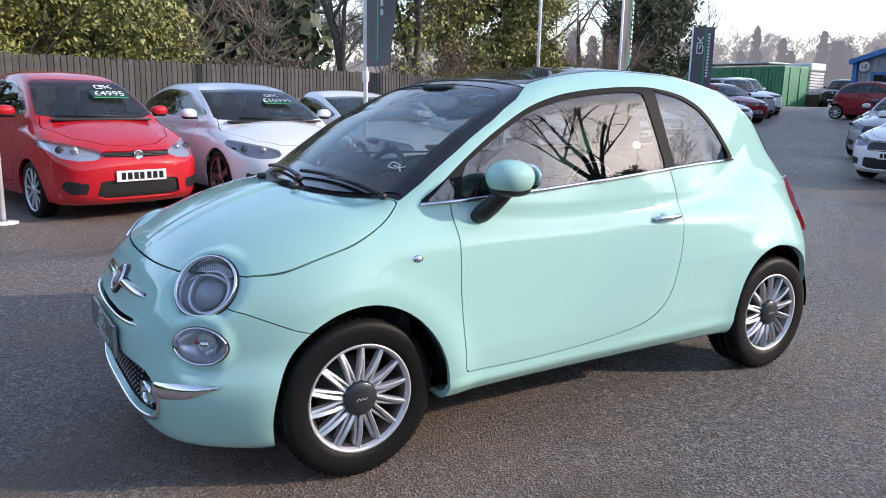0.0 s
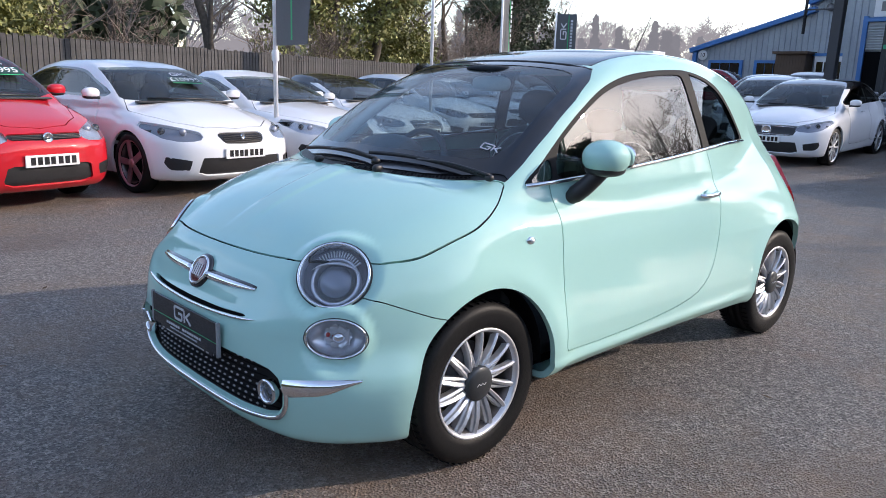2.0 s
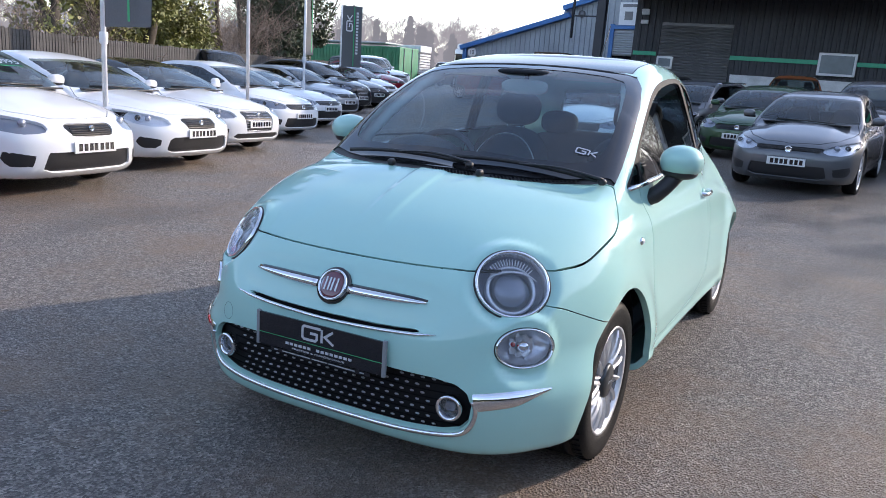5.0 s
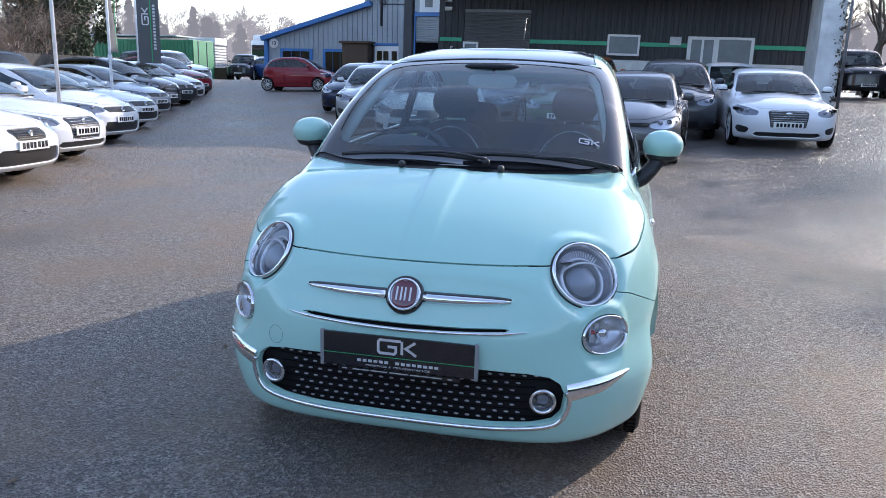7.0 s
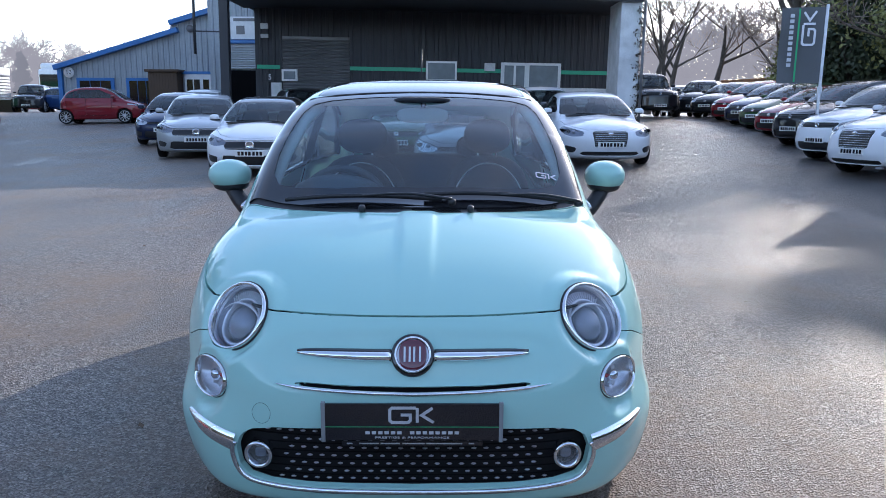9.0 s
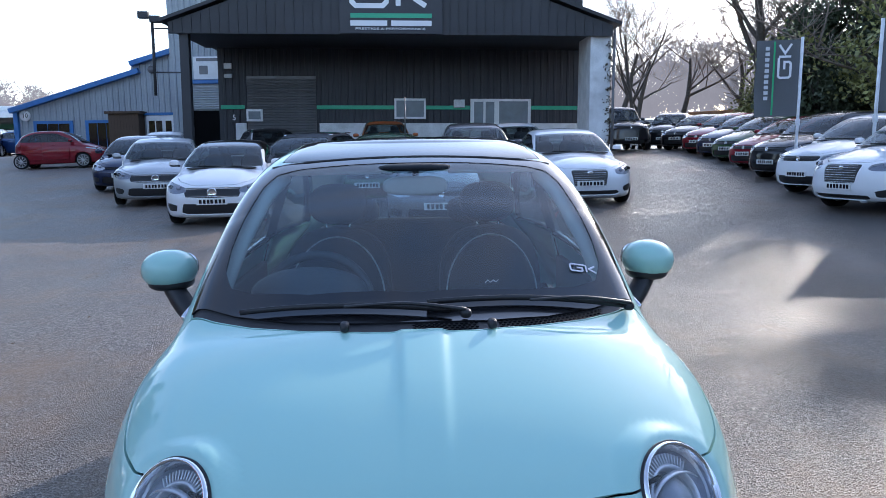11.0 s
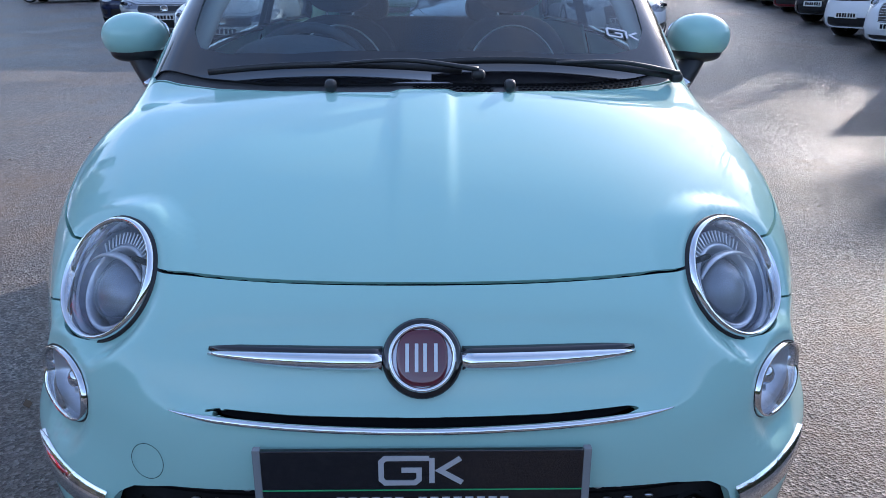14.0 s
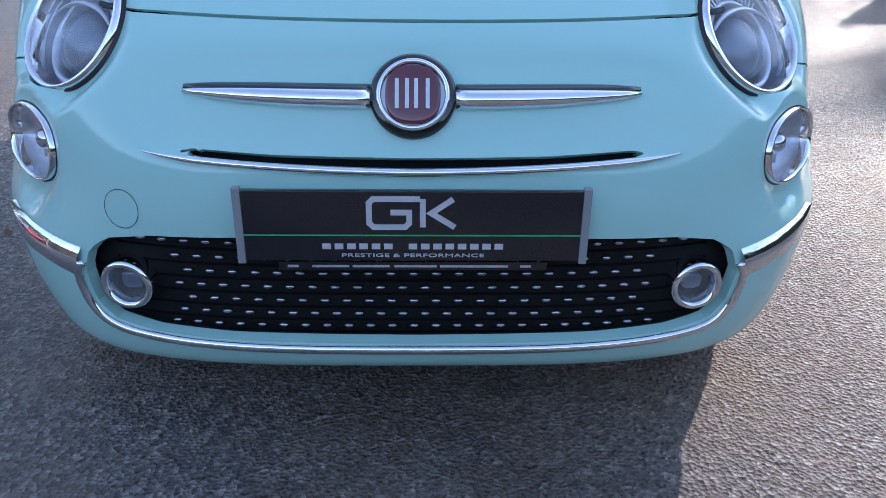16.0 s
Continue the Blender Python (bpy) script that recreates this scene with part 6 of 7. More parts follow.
def shutter(w, h, pitch, mat, parent, m, name="roller_shutter"):
    n = int(h / pitch)
    sh = part(name, box(w, 0.04, h, (0, 0.03, h / 2)), mat, parent, smooth=False, m=m)
    one = None
    for i in range(n):
        if one is None:
            ob = part("shutter_slat", tube([(-w / 2, 0, 0), (w / 2, 0, 0)], pitch * 0.5, 6, 0.9), mat, sh, smooth=False)
            one = ob.data
        else:
            ob = new("shutter_slat", one)
            ob.parent = sh
        ob.matrix_basis = m @ Matrix.Translation((0, 0, pitch * (i + 0.5)))
    return sh


BLIND = material("blind_behind_glass", (0.17, 0.20, 0.23), rough=0.25, coat=0.4, stain=0.15, stain_scale=3)


def dark_unit():
    """The dealer's dark clad unit with a deep canopy, roller shutter and office."""
    b = thing("dealer_unit", "dark clad workshop with deep canopy, green stripe and white pillar", "building")
    M = Matrix.Translation((0, 27.0, 0.85)) @ Matrix.Rotation(radians(0.85), 4, "Y")
    x0, x1 = -7.2, 6.75
    part("wall", moved(corrugated(x1 - x0, 6.5, 0.26, 0.035), M @ Matrix.Translation((x0, 0, -0.2))), CLAD_DARK, b, "dark ribbed cladding", smooth=False)
    part("wall_core", box(x1 - x0 + 0.1, 9.0, 6.4, ((x0 + x1) / 2, 4.6, 3.0)), CLAD_DARK, b, smooth=False, m=M)
    for a, c in ((x0 + 0.6, -6.2), (-3.4, 2.4), (4.8, x1)):
        part("plinth_wall", box(c - a, 0.12, 1.62, ((a + c) / 2, -0.06, 0.61), 0.01), WALL_WHITE, b, "white painted lower wall", smooth=False, m=M)
    for a, c in ((x0 + 0.05, -6.25), (-3.5, -0.52), (0.72, 2.46), (4.80, x1 - 0.05)):
        part("stripe", box(c - a, 0.03, 0.15, ((a + c) / 2, -0.065, 2.02), 0.005), TEAL, b, "bright green stripe", smooth=False, m=M)
    shutter(2.63, 3.3, 0.10, SHUTTER, b, M @ Matrix.Translation((-4.83, -0.07, -0.1)))
    for x, z, w, h in ((0.10, 1.58, 1.22, 0.78), (-5.86, 1.48, 0.62, 0.46)):
        win = part("window", box(w, 0.08, h, (x, -0.14, z + h / 2), 0.01), UPVC, b, "white framed window", smooth=False, m=M)
        part("pane", box(w - 0.16, 0.03, h - 0.16, (x, -0.172, z + h / 2)), BLIND, win, "pale blind behind glass", smooth=False, m=M)
    off = part("office_front", box(2.36, 0.10, 2.55, (3.62, -0.10, 1.08), 0.01), UPVC, b, "white office door and window", smooth=False, m=M)
    for x, w, z, h in ((2.76, 0.36, 1.22, 1.02), (3.20, 0.34, 1.22, 1.02), (4.12, 1.12, 1.22, 1.04)):
        part("pane", box(w, 0.02, h, (x, -0.156, z + h / 2)), BLIND, off, smooth=False, m=M)
    part("vent_box", box(0.42, 0.16, 0.30, (2.0, -0.14, 2.17), 0.02), WALL_WHITE, b, smooth=False, m=M)
    for z, s in ((3.56, 0.22), (3.19, 0.15)):
        part("wall_fitting", box(0.30, 0.10, s, (-6.82, -0.12, z), 0.03), WALL_WHITE, b, smooth=False, m=M)
    num = part("unit_number", box(0.36, 0.03, 0.36, (-6.64, -0.125, 1.62), 0.01), CLAD_DARK, b, smooth=False, m=M)
    lettering("5", 0.30, WHITE, num, M @ Matrix.Translation((-6.64, -0.145, 1.62)) @ Euler((radians(90), 0, 0)).to_matrix().to_4x4())
    # canopy: gabled front, forward of the wall
    yf = -4.2
    part("canopy_soffit", box(14.4, 4.3, 0.12, (-0.45, yf / 2, 4.30), 0.01), CLAD_DARK, b, smooth=False, m=M)
    apex, eave, low = (-0.45, 7.15), 4.52, 4.18
    prof = [(-7.75, low), (-7.75, eave), apex, (6.85, eave), (6.85, low)]
    fm = M @ Matrix.Translation((0, yf - 0.1, 0)) @ Euler((radians(90), 0, 0)).to_matrix().to_4x4()
    part("fascia", slab(prof[::-1], 0.12), CLAD_DARK, b, "dark gabled canopy front", smooth=False, m=fm)
    part("fascia_ribs", join(*[box(0.03, 0.03, (eave + (apex[1] - eave) * (1 - abs(x + 0.45) / 7.3)) - low - 0.05, (x, yf - 0.12, (low + eave + (apex[1] - eave) * (1 - abs(x + 0.45) / 7.3)) / 2)) for x in np.arange(-7.6, 6.8, 0.3)]), CLAD_DARK, b, smooth=False, m=M)
    for a, c in (((-8.0, eave - 0.02), (apex[0], apex[1] + 0.08)), ((apex[0], apex[1] + 0.08), (7.1, eave - 0.02))):
        part("roof_sheet", box(math.hypot(c[0] - a[0], c[1] - a[1]), 13.6, 0.10, (0, 0, 0)), CLAD_DARK, b, smooth=False, m=M @ Matrix.Translation(((a[0] + c[0]) / 2, yf + 6.5, (a[1] + c[1]) / 2 + 0.06)) @ Euler((0, -math.atan2(c[1] - a[1], c[0] - a[0]), 0)).to_matrix().to_4x4())
    part("canopy_post", box(0.30, 0.30, 4.6, (-7.30, yf + 0.2, 2.0), 0.02), CLAD_DARK, b, "dark steel canopy post", smooth=False, m=M)
    arm = part("camera_arm", tube([(-8.3, yf + 0.1, 2.2), (-8.3, yf + 0.1, 4.75)], 0.05, 8), CLAD_DARK, b, "dark drop pole with floodlights", m=M)
    for z in (2.95, 4.35):
        part("bracket", box(1.0, 0.05, 0.05, (-7.85, yf + 0.1, z), 0.01), CLAD_DARK, arm, smooth=False, m=M)
    for dx, z in ((-0.22, 4.75), (0.15, 4.62)):
        part("floodlight", box(0.34, 0.22, 0.22, (-8.3 + dx, yf - 0.05, z), 0.03), CLAD_DARK, arm, smooth=False, m=M)
    pil = part("white_pillar", box(0.70, 1.8, 4.6, (6.5, yf + 1.0, 2.0), 0.02), WALL_WHITE, b, "white flaking end wall", smooth=False, m=M)
    part("peeling_strip", leaf_cloud([((6.80, yf + 0.06, 0.3 + 0.36 * k), 0.12 + 0.05 * (k % 3)) for k in range(11)], 40, 0.045, 5), material("dry_ivy", (0.07, 0.06, 0.045), rough=0.9), pil, "dry brown creeper", m=M, kind="stuff")
    part("drain_pipe", tube([(6.93, yf - 0.02, -0.3), (6.93, yf - 0.02, 4.4)], 0.05, 8), SHUTTER, pil, m=M)
    sg = part("fascia_sign", box(3.35, 0.06, 1.9, (-0.52, yf - 0.20, 5.14), 0.01), material("sign_navy", (0.014, 0.015, 0.026), rough=0.4, grain=0.1, grain_scale=10), b, "dark fascia sign with grey mark and teal line", smooth=False, m=M)
    SG = M @ Matrix.Translation((-0.52, yf - 0.245, 5.14)) @ Euler((radians(90), 0, 0)).to_matrix().to_4x4()
    mark(1.0, WHITE, sg, SG @ Matrix.Translation((-0.05, 0.35, 0)))
    part("teal_line", box(2.65, 0.14, 0.012, (0.0, -0.38, 0)), TEAL, sg, smooth=False, m=SG)
    part("name_bar", box(1.20, 0.17, 0.012, (-0.73, -0.62, 0)), WHITE, sg, "pale bar in place of the name", smooth=False, m=SG)
    part("name_bar", box(1.32, 0.17, 0.012, (0.66, -0.62, 0)), WHITE, sg, "pale bar in place of the name", smooth=False, m=SG)
    lettering("PRESTIGE & PERFORMANCE", 0.125, WHITE, sg, SG @ Matrix.Translation((-0.02, -0.80, 0.004)) @ Matrix.Diagonal((1.5, 0.8, 1, 1)))
    bin_ = thing("litter_bin", "dark litter bin by the office door", "bin", at=(3.0, 26.2, 0.80))
    part("bin_body", lathe([(0.20, 0.0), (0.24, 0.62), (0.25, 0.62)], 16), BLACK, bin_)
    part("bin_lid", lathe([(0.27, 0.62), (0.27, 0.70), (0.0, 0.76)], 16), BLACK, bin_)


def leaf_cloud(clumps, per, size, seed):
    """Many small leaves in clumps of (centre, radius)."""
    rng = np.random.default_rng(seed)
    v, f = [], []
    for c, r in clumps:
        d = rng.normal(size=(per, 3))
        d /= np.linalg.norm(d, axis=1, keepdims=True)
        p = np.array(c) + d * (r * rng.random((per, 1)) ** 0.45)
        a = rng.normal(size=(per, 3))
        a /= np.linalg.norm(a, axis=1, keepdims=True)
        b = np.cross(a, rng.normal(size=(per, 3)))
        b /= np.maximum(np.linalg.norm(b, axis=1, keepdims=True), 1e-6)
        s = size * (0.6 + 0.8 * rng.random((per, 1)))
        q = np.stack([p - a * s, p + b * s * 0.55, p + a * s, p - b * s * 0.55], 1).reshape(-1, 3)
        k = len(v)
        v += [tuple(t) for t in q]
        f += [[k + 4 * i, k + 4 * i + 1, k + 4 * i + 2, k + 4 * i + 3] for i in range(per)]
    return v, f


def grey_unit():
    b = thing("grey_unit", "pale grey ribbed industrial unit with blue trim and sloping roof", "building")
    gz = 0.70
    M = Matrix.Translation((0, 36.0, gz))
    x0, x1 = -19.25, -11.3

    def top(x):
        return 2.72 + 0.296 * x + (0.42 if x > 5.75 else 0)
    part("wall", moved(corrugated(x1 - x0, top, 0.28, 0.04), M @ Matrix.Translation((x0, 0, 0))), CLAD_GREY, b, "pale grey ribbed cladding", smooth=False)
    part("wall_core", slab([(x0, 0), (x1, 0), (x1, 4.9), (x0, 2.6)], 12), CLAD_GREY, b, smooth=False, m=M @ Matrix.Translation((0, 0.06, 0)) @ Euler((radians(90), 0, 0)).to_matrix().to_4x4())
    a = math.atan2(0.296, 1)
    for xa, xb, up in ((x0 - 0.2, -13.1, 0.0), (-13.5, x1 + 0.1, 0.45)):
        part("verge_trim", box((xb - xa) / math.cos(a), 0.5, 0.24, (0, 0, 0), 0.01), BLUE_TRIM, b, "blue verge trim", smooth=False, m=M @ Matrix.Translation(((xa + xb) / 2, -0.12, 2.72 + 0.296 * ((xa + xb) / 2 - x0) + up)) @ Euler((0, -a, 0)).to_matrix().to_4x4())
    part("corner_trim", box(0.22, 0.2, 2.75, (x0 + 0.02, -0.08, 1.35), 0.01), BLUE_TRIM, b, smooth=False, m=M)
    part("corner_trim", box(0.22, 0.2, 5.5, (-11.42, -0.10, 2.7), 0.01), BLUE_TRIM, b, smooth=False, m=M)
    for xa, xb in ((-18.40, -16.50), (-15.89, -14.30)):
        w = part("window", box(xb - xa, 0.10, 1.5, ((xa + xb) / 2, -0.10, 1.42), 0.01), BLUE_TRIM, b, "wide window in a blue frame", smooth=False, m=M)
        for k in range(3):
            wd = (xb - xa - 0.3) / 3
            part("pane", box(wd - 0.04, 0.03, 1.25, (xa + 0.15 + wd * (k + 0.5), -0.165, 1.40)), GLOSS_BLACK, w, smooth=False, m=M)
    porch = part("porch", box(1.45, 0.9, 2.45, (-13.74, -0.5, 1.22), 0.03), BROWN_WOOD, b, "brown timber porch", smooth=False, m=M)
    part("porch_roof", box(1.7, 1.1, 0.12, (-13.74, -0.55, 2.5), 0.02), BROWN_WOOD, porch, smooth=False, m=M)
    for k in range(10):
        part("porch_board", box(0.125, 0.02, 2.3, (-14.37 + 0.14 * k, -0.96, 1.2), 0.004), BROWN_WOOD, porch, smooth=False, m=M)
    d = part("entrance", box(1.33, 0.12, 2.35, (-12.22, -0.18, 1.18), 0.01), UPVC, b, "white entrance door", smooth=False, m=M)
    for x in (-12.62, -12.26, -11.8):
        part("pane", box(0.29, 0.03, 1.1, (x, -0.245, 1.55)), GLOSS_BLACK, d, smooth=False, m=M)
    part("door_head", box(1.6, 0.14, 0.12, (-12.2, -0.2, 2.44), 0.01), BLUE_TRIM, b, smooth=False, m=M)
    sign = part("number_sign", lathe([(0.26, 0), (0.26, 0.04), (0.0, 0.045)], 28), WHITE, b, "round white number sign", m=M @ Matrix.Translation((-18.76, -0.12, 2.43)) @ Euler((radians(90), 0, 0)).to_matrix().to_4x4())
    lettering("10", 0.30, PLATE_BLACK, sign, M @ Matrix.Translation((-18.76, -0.175, 2.43)) @ Euler((radians(90), 0, 0)).to_matrix().to_4x4())
    part("round_vent", lathe([(0.18, 0), (0.18, 0.08), (0.0, 0.1)], 18), SHUTTER, b, m=M @ Matrix.Translation((-12.5, -0.1, 4.6)) @ Euler((radians(90), 0, 0)).to_matrix().to_4x4())
    # higher bay between the two units
    N = Matrix.Translation((0, 34.5, gz))
    part("high_bay", box(5.2, 9.0, 8.2, (-8.6, 4.6, 4.1), 0.02), CLAD_GREY, b, smooth=False, m=N)
    part("bay_cladding", moved(corrugated(5.2, 8.1, 0.28, 0.04), N @ Matrix.Translation((-11.2, 0.06, 0))), CLAD_GREY, b, smooth=False)
    part("bay_trim", box(0.20, 0.2, 4.0, (-10.35, -0.06, 2.0), 0.01), BLUE_TRIM, b, smooth=False, m=N)
    part("bay_head", box(2.5, 0.22, 0.18, (-9.2, -0.06, 3.85), 0.01), BLUE_TRIM, b, smooth=False, m=N)
    shutter(2.2, 1.2, 0.11, SHUTTER_PALE, b, N @ Matrix.Translation((-9.15, -0.02, 2.55)))
    part("bay_opening", box(2.2, 0.05, 2.5, (-9.15, 0.0, 1.25)), GAP, b, smooth=False, m=N)
    part("bay_sign", box(1.5, 0.06, 1.06, (-9.33, -0.06, 4.5), 0.01), UPVC, b, "white painted sign", smooth=False, m=N)
    part("sign_bar", box(1.2, 0.01, 0.14, (-9.33, -0.10, 4.88)), SHUTTER, b, smooth=False, m=N)
    part("sign_emblem", box(0.4, 0.01, 0.4, (-9.6, -0.10, 4.4)), SHUTTER, b, smooth=False, m=N)


dark_unit()
grey_unit()

cont = thing("green_container", "green ribbed steel storage container", "container", at=(-33.0, 45.0, 0.95))
part("container_body", box(9.0, 2.6, 2.7, (0, 0, 1.35), 0.03), CONTAINER, cont, smooth=False)
part("container_ribs", moved(corrugated(9.0, 2.5, 0.28, 0.05), pose(-4.5, -1.31, 0.1)), CONTAINER, cont, smooth=False)
part("container_roof", box(8.0, 2.4, 0.1, (-0.8, 0, 2.95), 0.02), SHUTTER_PALE, cont, "pale corrugated lid", smooth=False)
for k in (0.6, 1.7):
    part("lock_rod", tube([(4.52, -1.3 + k, 0.1), (4.52, -1.3 + k, 2.6)], 0.03, 6), SHUTTER, cont)
pal = thing("pallet_stack", "stack of pale wooden pallets", "pallets", at=(-29.9, 48.0, 0.98))
for k in range(12):
    part("pallet", box(2.0, 1.6, 0.14, (0, 0, 0.12 + 0.2 * k), 0.01), WALL_WHITE, pal, smooth=False)

part("pallet_cover", box(2.1, 1.7, 0.5, (0, 0, 2.75), 0.08), WALL_WHITE, pal, "pale sheet over the stack", smooth=False)
lorry = thing("lorry", "white lorry cab with a blue sheeted load, far off", "lorry", at=(-29.0, 56.0, 1.0))
part("cab", box(2.4, 2.0, 2.6, (0, 0, 2.0), 0.25), UPVC, lorry, "white cab")
part("cab_roof", box(2.3, 1.6, 0.5, (0, 0.1, 3.45), 0.2), UPVC, lorry)
part("cab_window", box(2.1, 0.05, 0.9, (0, -1.0, 2.4), 0.05), GLOSS_BLACK, lorry, smooth=False)
part("load", box(3.4, 2.2, 1.6, (3.2, 0.6, 1.6), 0.15), BLUE_TRIM, lorry, "blue sheeted load")
for x in (-0.9, 0.9, 2.6, 4.2):
    part("lorry_wheel", lathe([(0.48, -0.12), (0.5, 0.0), (0.48, 0.12), (0.0, 0.13)], 20), RUBBER, lorry, m=Matrix.Translation((x, -0.75, 0.5)) @ Euler((radians(90), 0, 0)).to_matrix().to_4x4())
crate = thing("timber_crate", "brown timber crate beside the far cars", "crate", at=(-28.6, 47.2, 0.98))
part("crate_body", box(1.8, 1.0, 0.9, (0, 0, 0.45), 0.02), BROWN_WOOD, crate, smooth=False)
for z in (0.2, 0.5, 0.8):
    part("crate_board", box(1.86, 0.03, 0.16, (0, -0.52, z), 0.005), BROWN_WOOD, crate, smooth=False)


# ---- fence ----
F0, FD = Vector((-11.2, -2.2, 0)), Vector((-0.385, 0.923, 0))
fence = part("fence", join(*[tube([F0 + FD * -9 + Vector((-0.06, -0.03, z)), F0 + FD * 42 + Vector((-0.06, -0.03, z))], 0.035, 4) for z in (0.45, 1.45)]), FENCE, None, "dark grey close-boarded timber fence behind the car row", smooth=False, category="fence", kind="structure")
BOARD = None
board_rng = random.Random(4)
fa = math.atan2(FD.y, FD.x)
more = []
for k in range(440):
    d = -9 + k * 0.116
    p = F0 + FD * d
    h = board_rng.uniform(-0.02, 0.02)
    m = Matrix.Translation((p.x, p.y, h + ground_z(p.x, p.y) * 0.4)) @ Euler((0, 0, fa + board_rng.uniform(-0.05, 0.05))).to_matrix().to_4x4()
    if 30 <= k < 330:
        if BOARD is None:
            ob = part("fence_board", box(0.098, 0.022, 1.86, (0, 0, 0.93), 0.003), FENCE, fence, smooth=False)
            BOARD = ob.data
        else:
            ob = new("fence_board", BOARD)
            ob.parent = fence
        ob.matrix_basis = m
    else:
        more.append(moved(box(0.098, 0.022, 1.86, (0, 0, 0.93)), m))
part("fence_boards_far", join(*more), FENCE, fence, smooth=False, kind="stuff")


# ---- flags ----
def flag(x, y, height, w, h, side, lean=0.0, both=False, turn=0.0, name="flag_banner", label="dark grey dealer banner on a white pole"):
    z = ground_z(x, y)
    b = thing(name, label, "flag", "dealer flags", at=(x, y, z))
    b.rotation_euler = (radians(lean), 0, radians(turn))
    part("pole", tube([(0, 0, 0), (0, 0, height)], 0.032, 10), POST_WHITE, b, "white flag pole")
    part("pole_foot", lathe([(0.14, 0), (0.14, 0.02), (0.05, 0.03)], 16), POST_WHITE, b)
    part("pole_joint", lathe([(0.042, 0), (0.05, 0.02), (0.05, 0.12), (0.042, 0.14)], 12), POST_WHITE, b, m=Matrix.Translation((0, 0, height - h - 0.25)))
    n, v = 16, []
    for j in range(n + 1):
        for i in range(9):
            f = i / 8
            v.append((side * (0.035 + w * f), 0.05 * math.sin(f * 3 + j * 0.5) * f, height - h * j / n - 0.05))
    for j in range(n + 1):
        for i in range(9):
            a = v[j * 9 + i]
            v.append((a[0], a[1] + 0.006, a[2]))
    k = (n + 1) * 9
    fs = [[j * 9 + i, j * 9 + i + 1, (j + 1) * 9 + i + 1, (j + 1) * 9 + i] for j in range(n) for i in range(8)]
    fs += [[q + k for q in reversed(t)] for t in fs]
    cl = part("banner_cloth", (v, fs), FLAG_GREY, b, "dark grey banner")
    BM = Matrix.Translation((side * (0.035 + w * 0.36), -0.085, height - h * 0.30)) @ Euler((radians(90), 0, radians(0))).to_matrix().to_4x4() @ pose(0, 0, 0, 0, 0, 90)
    mark(w * 0.33, WHITE, cl, BM @ Matrix.Translation((0, 0.0, 0)))
    part("green_edge", box(0.035, 0.004, h * 0.96, (side * (0.035 + w * 0.60), -0.07, height - h * 0.5 - 0.05)), GREEN_PRINT, cl, "green line", smooth=False)
    for q in range(int(h * 0.72 / 0.115)):
        part("name_bar", box(0.085, 0.004, 0.075, (side * (0.035 + w * 0.76), -0.075, height - h * 0.14 - 0.115 * q)), SILVER_PRINT, cl, "pale bar in place of a letter", smooth=False)
    return b


flag(-5.60, -1.98, 5.5, 0.75, 2.6, -1)
flag(-6.75, 2.58, 4.6, 0.95, 2.85, 1, turn=-5)
flag(-8.95, 7.4, 6.6, 0.62, 2.6, -1, turn=62)
flag(-11.1, 11.7, 5.0, 0.62, 3.2, 1, turn=114)
flag(-16.95, 21.1, 3.75, 0.75, 2.3, 1, turn=35)
flag(8.4, 13.2, 3.25, 0.88, 1.6, -1, lean=3, turn=-12)
flag(8.65, 10.85, 3.35, 0.88, 1.6, 1, lean=3, turn=-12)

# ---- boards of bare timber along the hedge row ----
hf = part("hedge_fence", tube([(14.5, 34, 1.0), (20.5, 20, 1.0)], 0.04, 4), FENCE, None, "low dark timber fence behind the hedge row", category="fence", kind="structure")
hm = None
for k in range(130):
    f = k / 129
    x, y = 14.5 + 6.0 * f, 36 - 18 * f
    m = Matrix.Translation((x, y, ground_z(x, y))) @ Euler((0, 0, math.atan2(-18, 6))).to_matrix().to_4x4()
    if hm is None:
        ob = part("fence_board", box(0.14, 0.025, 1.8, (0, 0, 0.9), 0.003), FENCE_WOOD, hf, "orange-brown fence board", smooth=False)
        hm = ob.data
    else:
        ob = new("fence_board", hm)
        ob.parent = hf
    ob.matrix_basis = m


# ---- trees ----
def limbs(seed, height, spread, depth, thick, start=0.25, lean=(0, 0), bend=0.35, ratio=0.72, kids=3, fine=0.006):
    """Bare branches: (path, radii) for each limb."""
    rng = random.Random(seed)
    out = []

    def grow(p, d, length, r, level):
        path, rad = [p.copy()], [r]
        n = 5 if level < 2 else 3
        for i in range(n):
            d = (d + Vector((rng.uniform(-1, 1), rng.uniform(-1, 1), rng.uniform(-0.6, 0.8))) * bend * 0.5).normalized()
            p = p + d * length / n
            path.append(p.copy())
            rad.append(max(r * (1 - 0.62 * (i + 1) / n), fine))
        out.append((path, rad))
        if level < depth:
            for q in range(kids + (1 if level == 0 else 0) + (1 if level >= 2 else 0)):
                f = rng.uniform(start if level == 0 else 0.25, 1.0)
                i = min(int(f * n), n - 1)
                base = path[i].lerp(path[i + 1], f * n - i)
                side = Vector((rng.uniform(-1, 1), rng.uniform(-1, 1), rng.uniform(-0.15, 0.75))).normalized()
                nd = (d * 0.5 + side * spread).normalized()
                grow(base, nd, length * ratio * rng.uniform(0.7, 1.1), max(rad[i] * 0.55, fine), level + 1)
    grow(Vector((0, 0, 0)), Vector((lean[0], lean[1], 1)).normalized(), height, thick, 0)
    return out


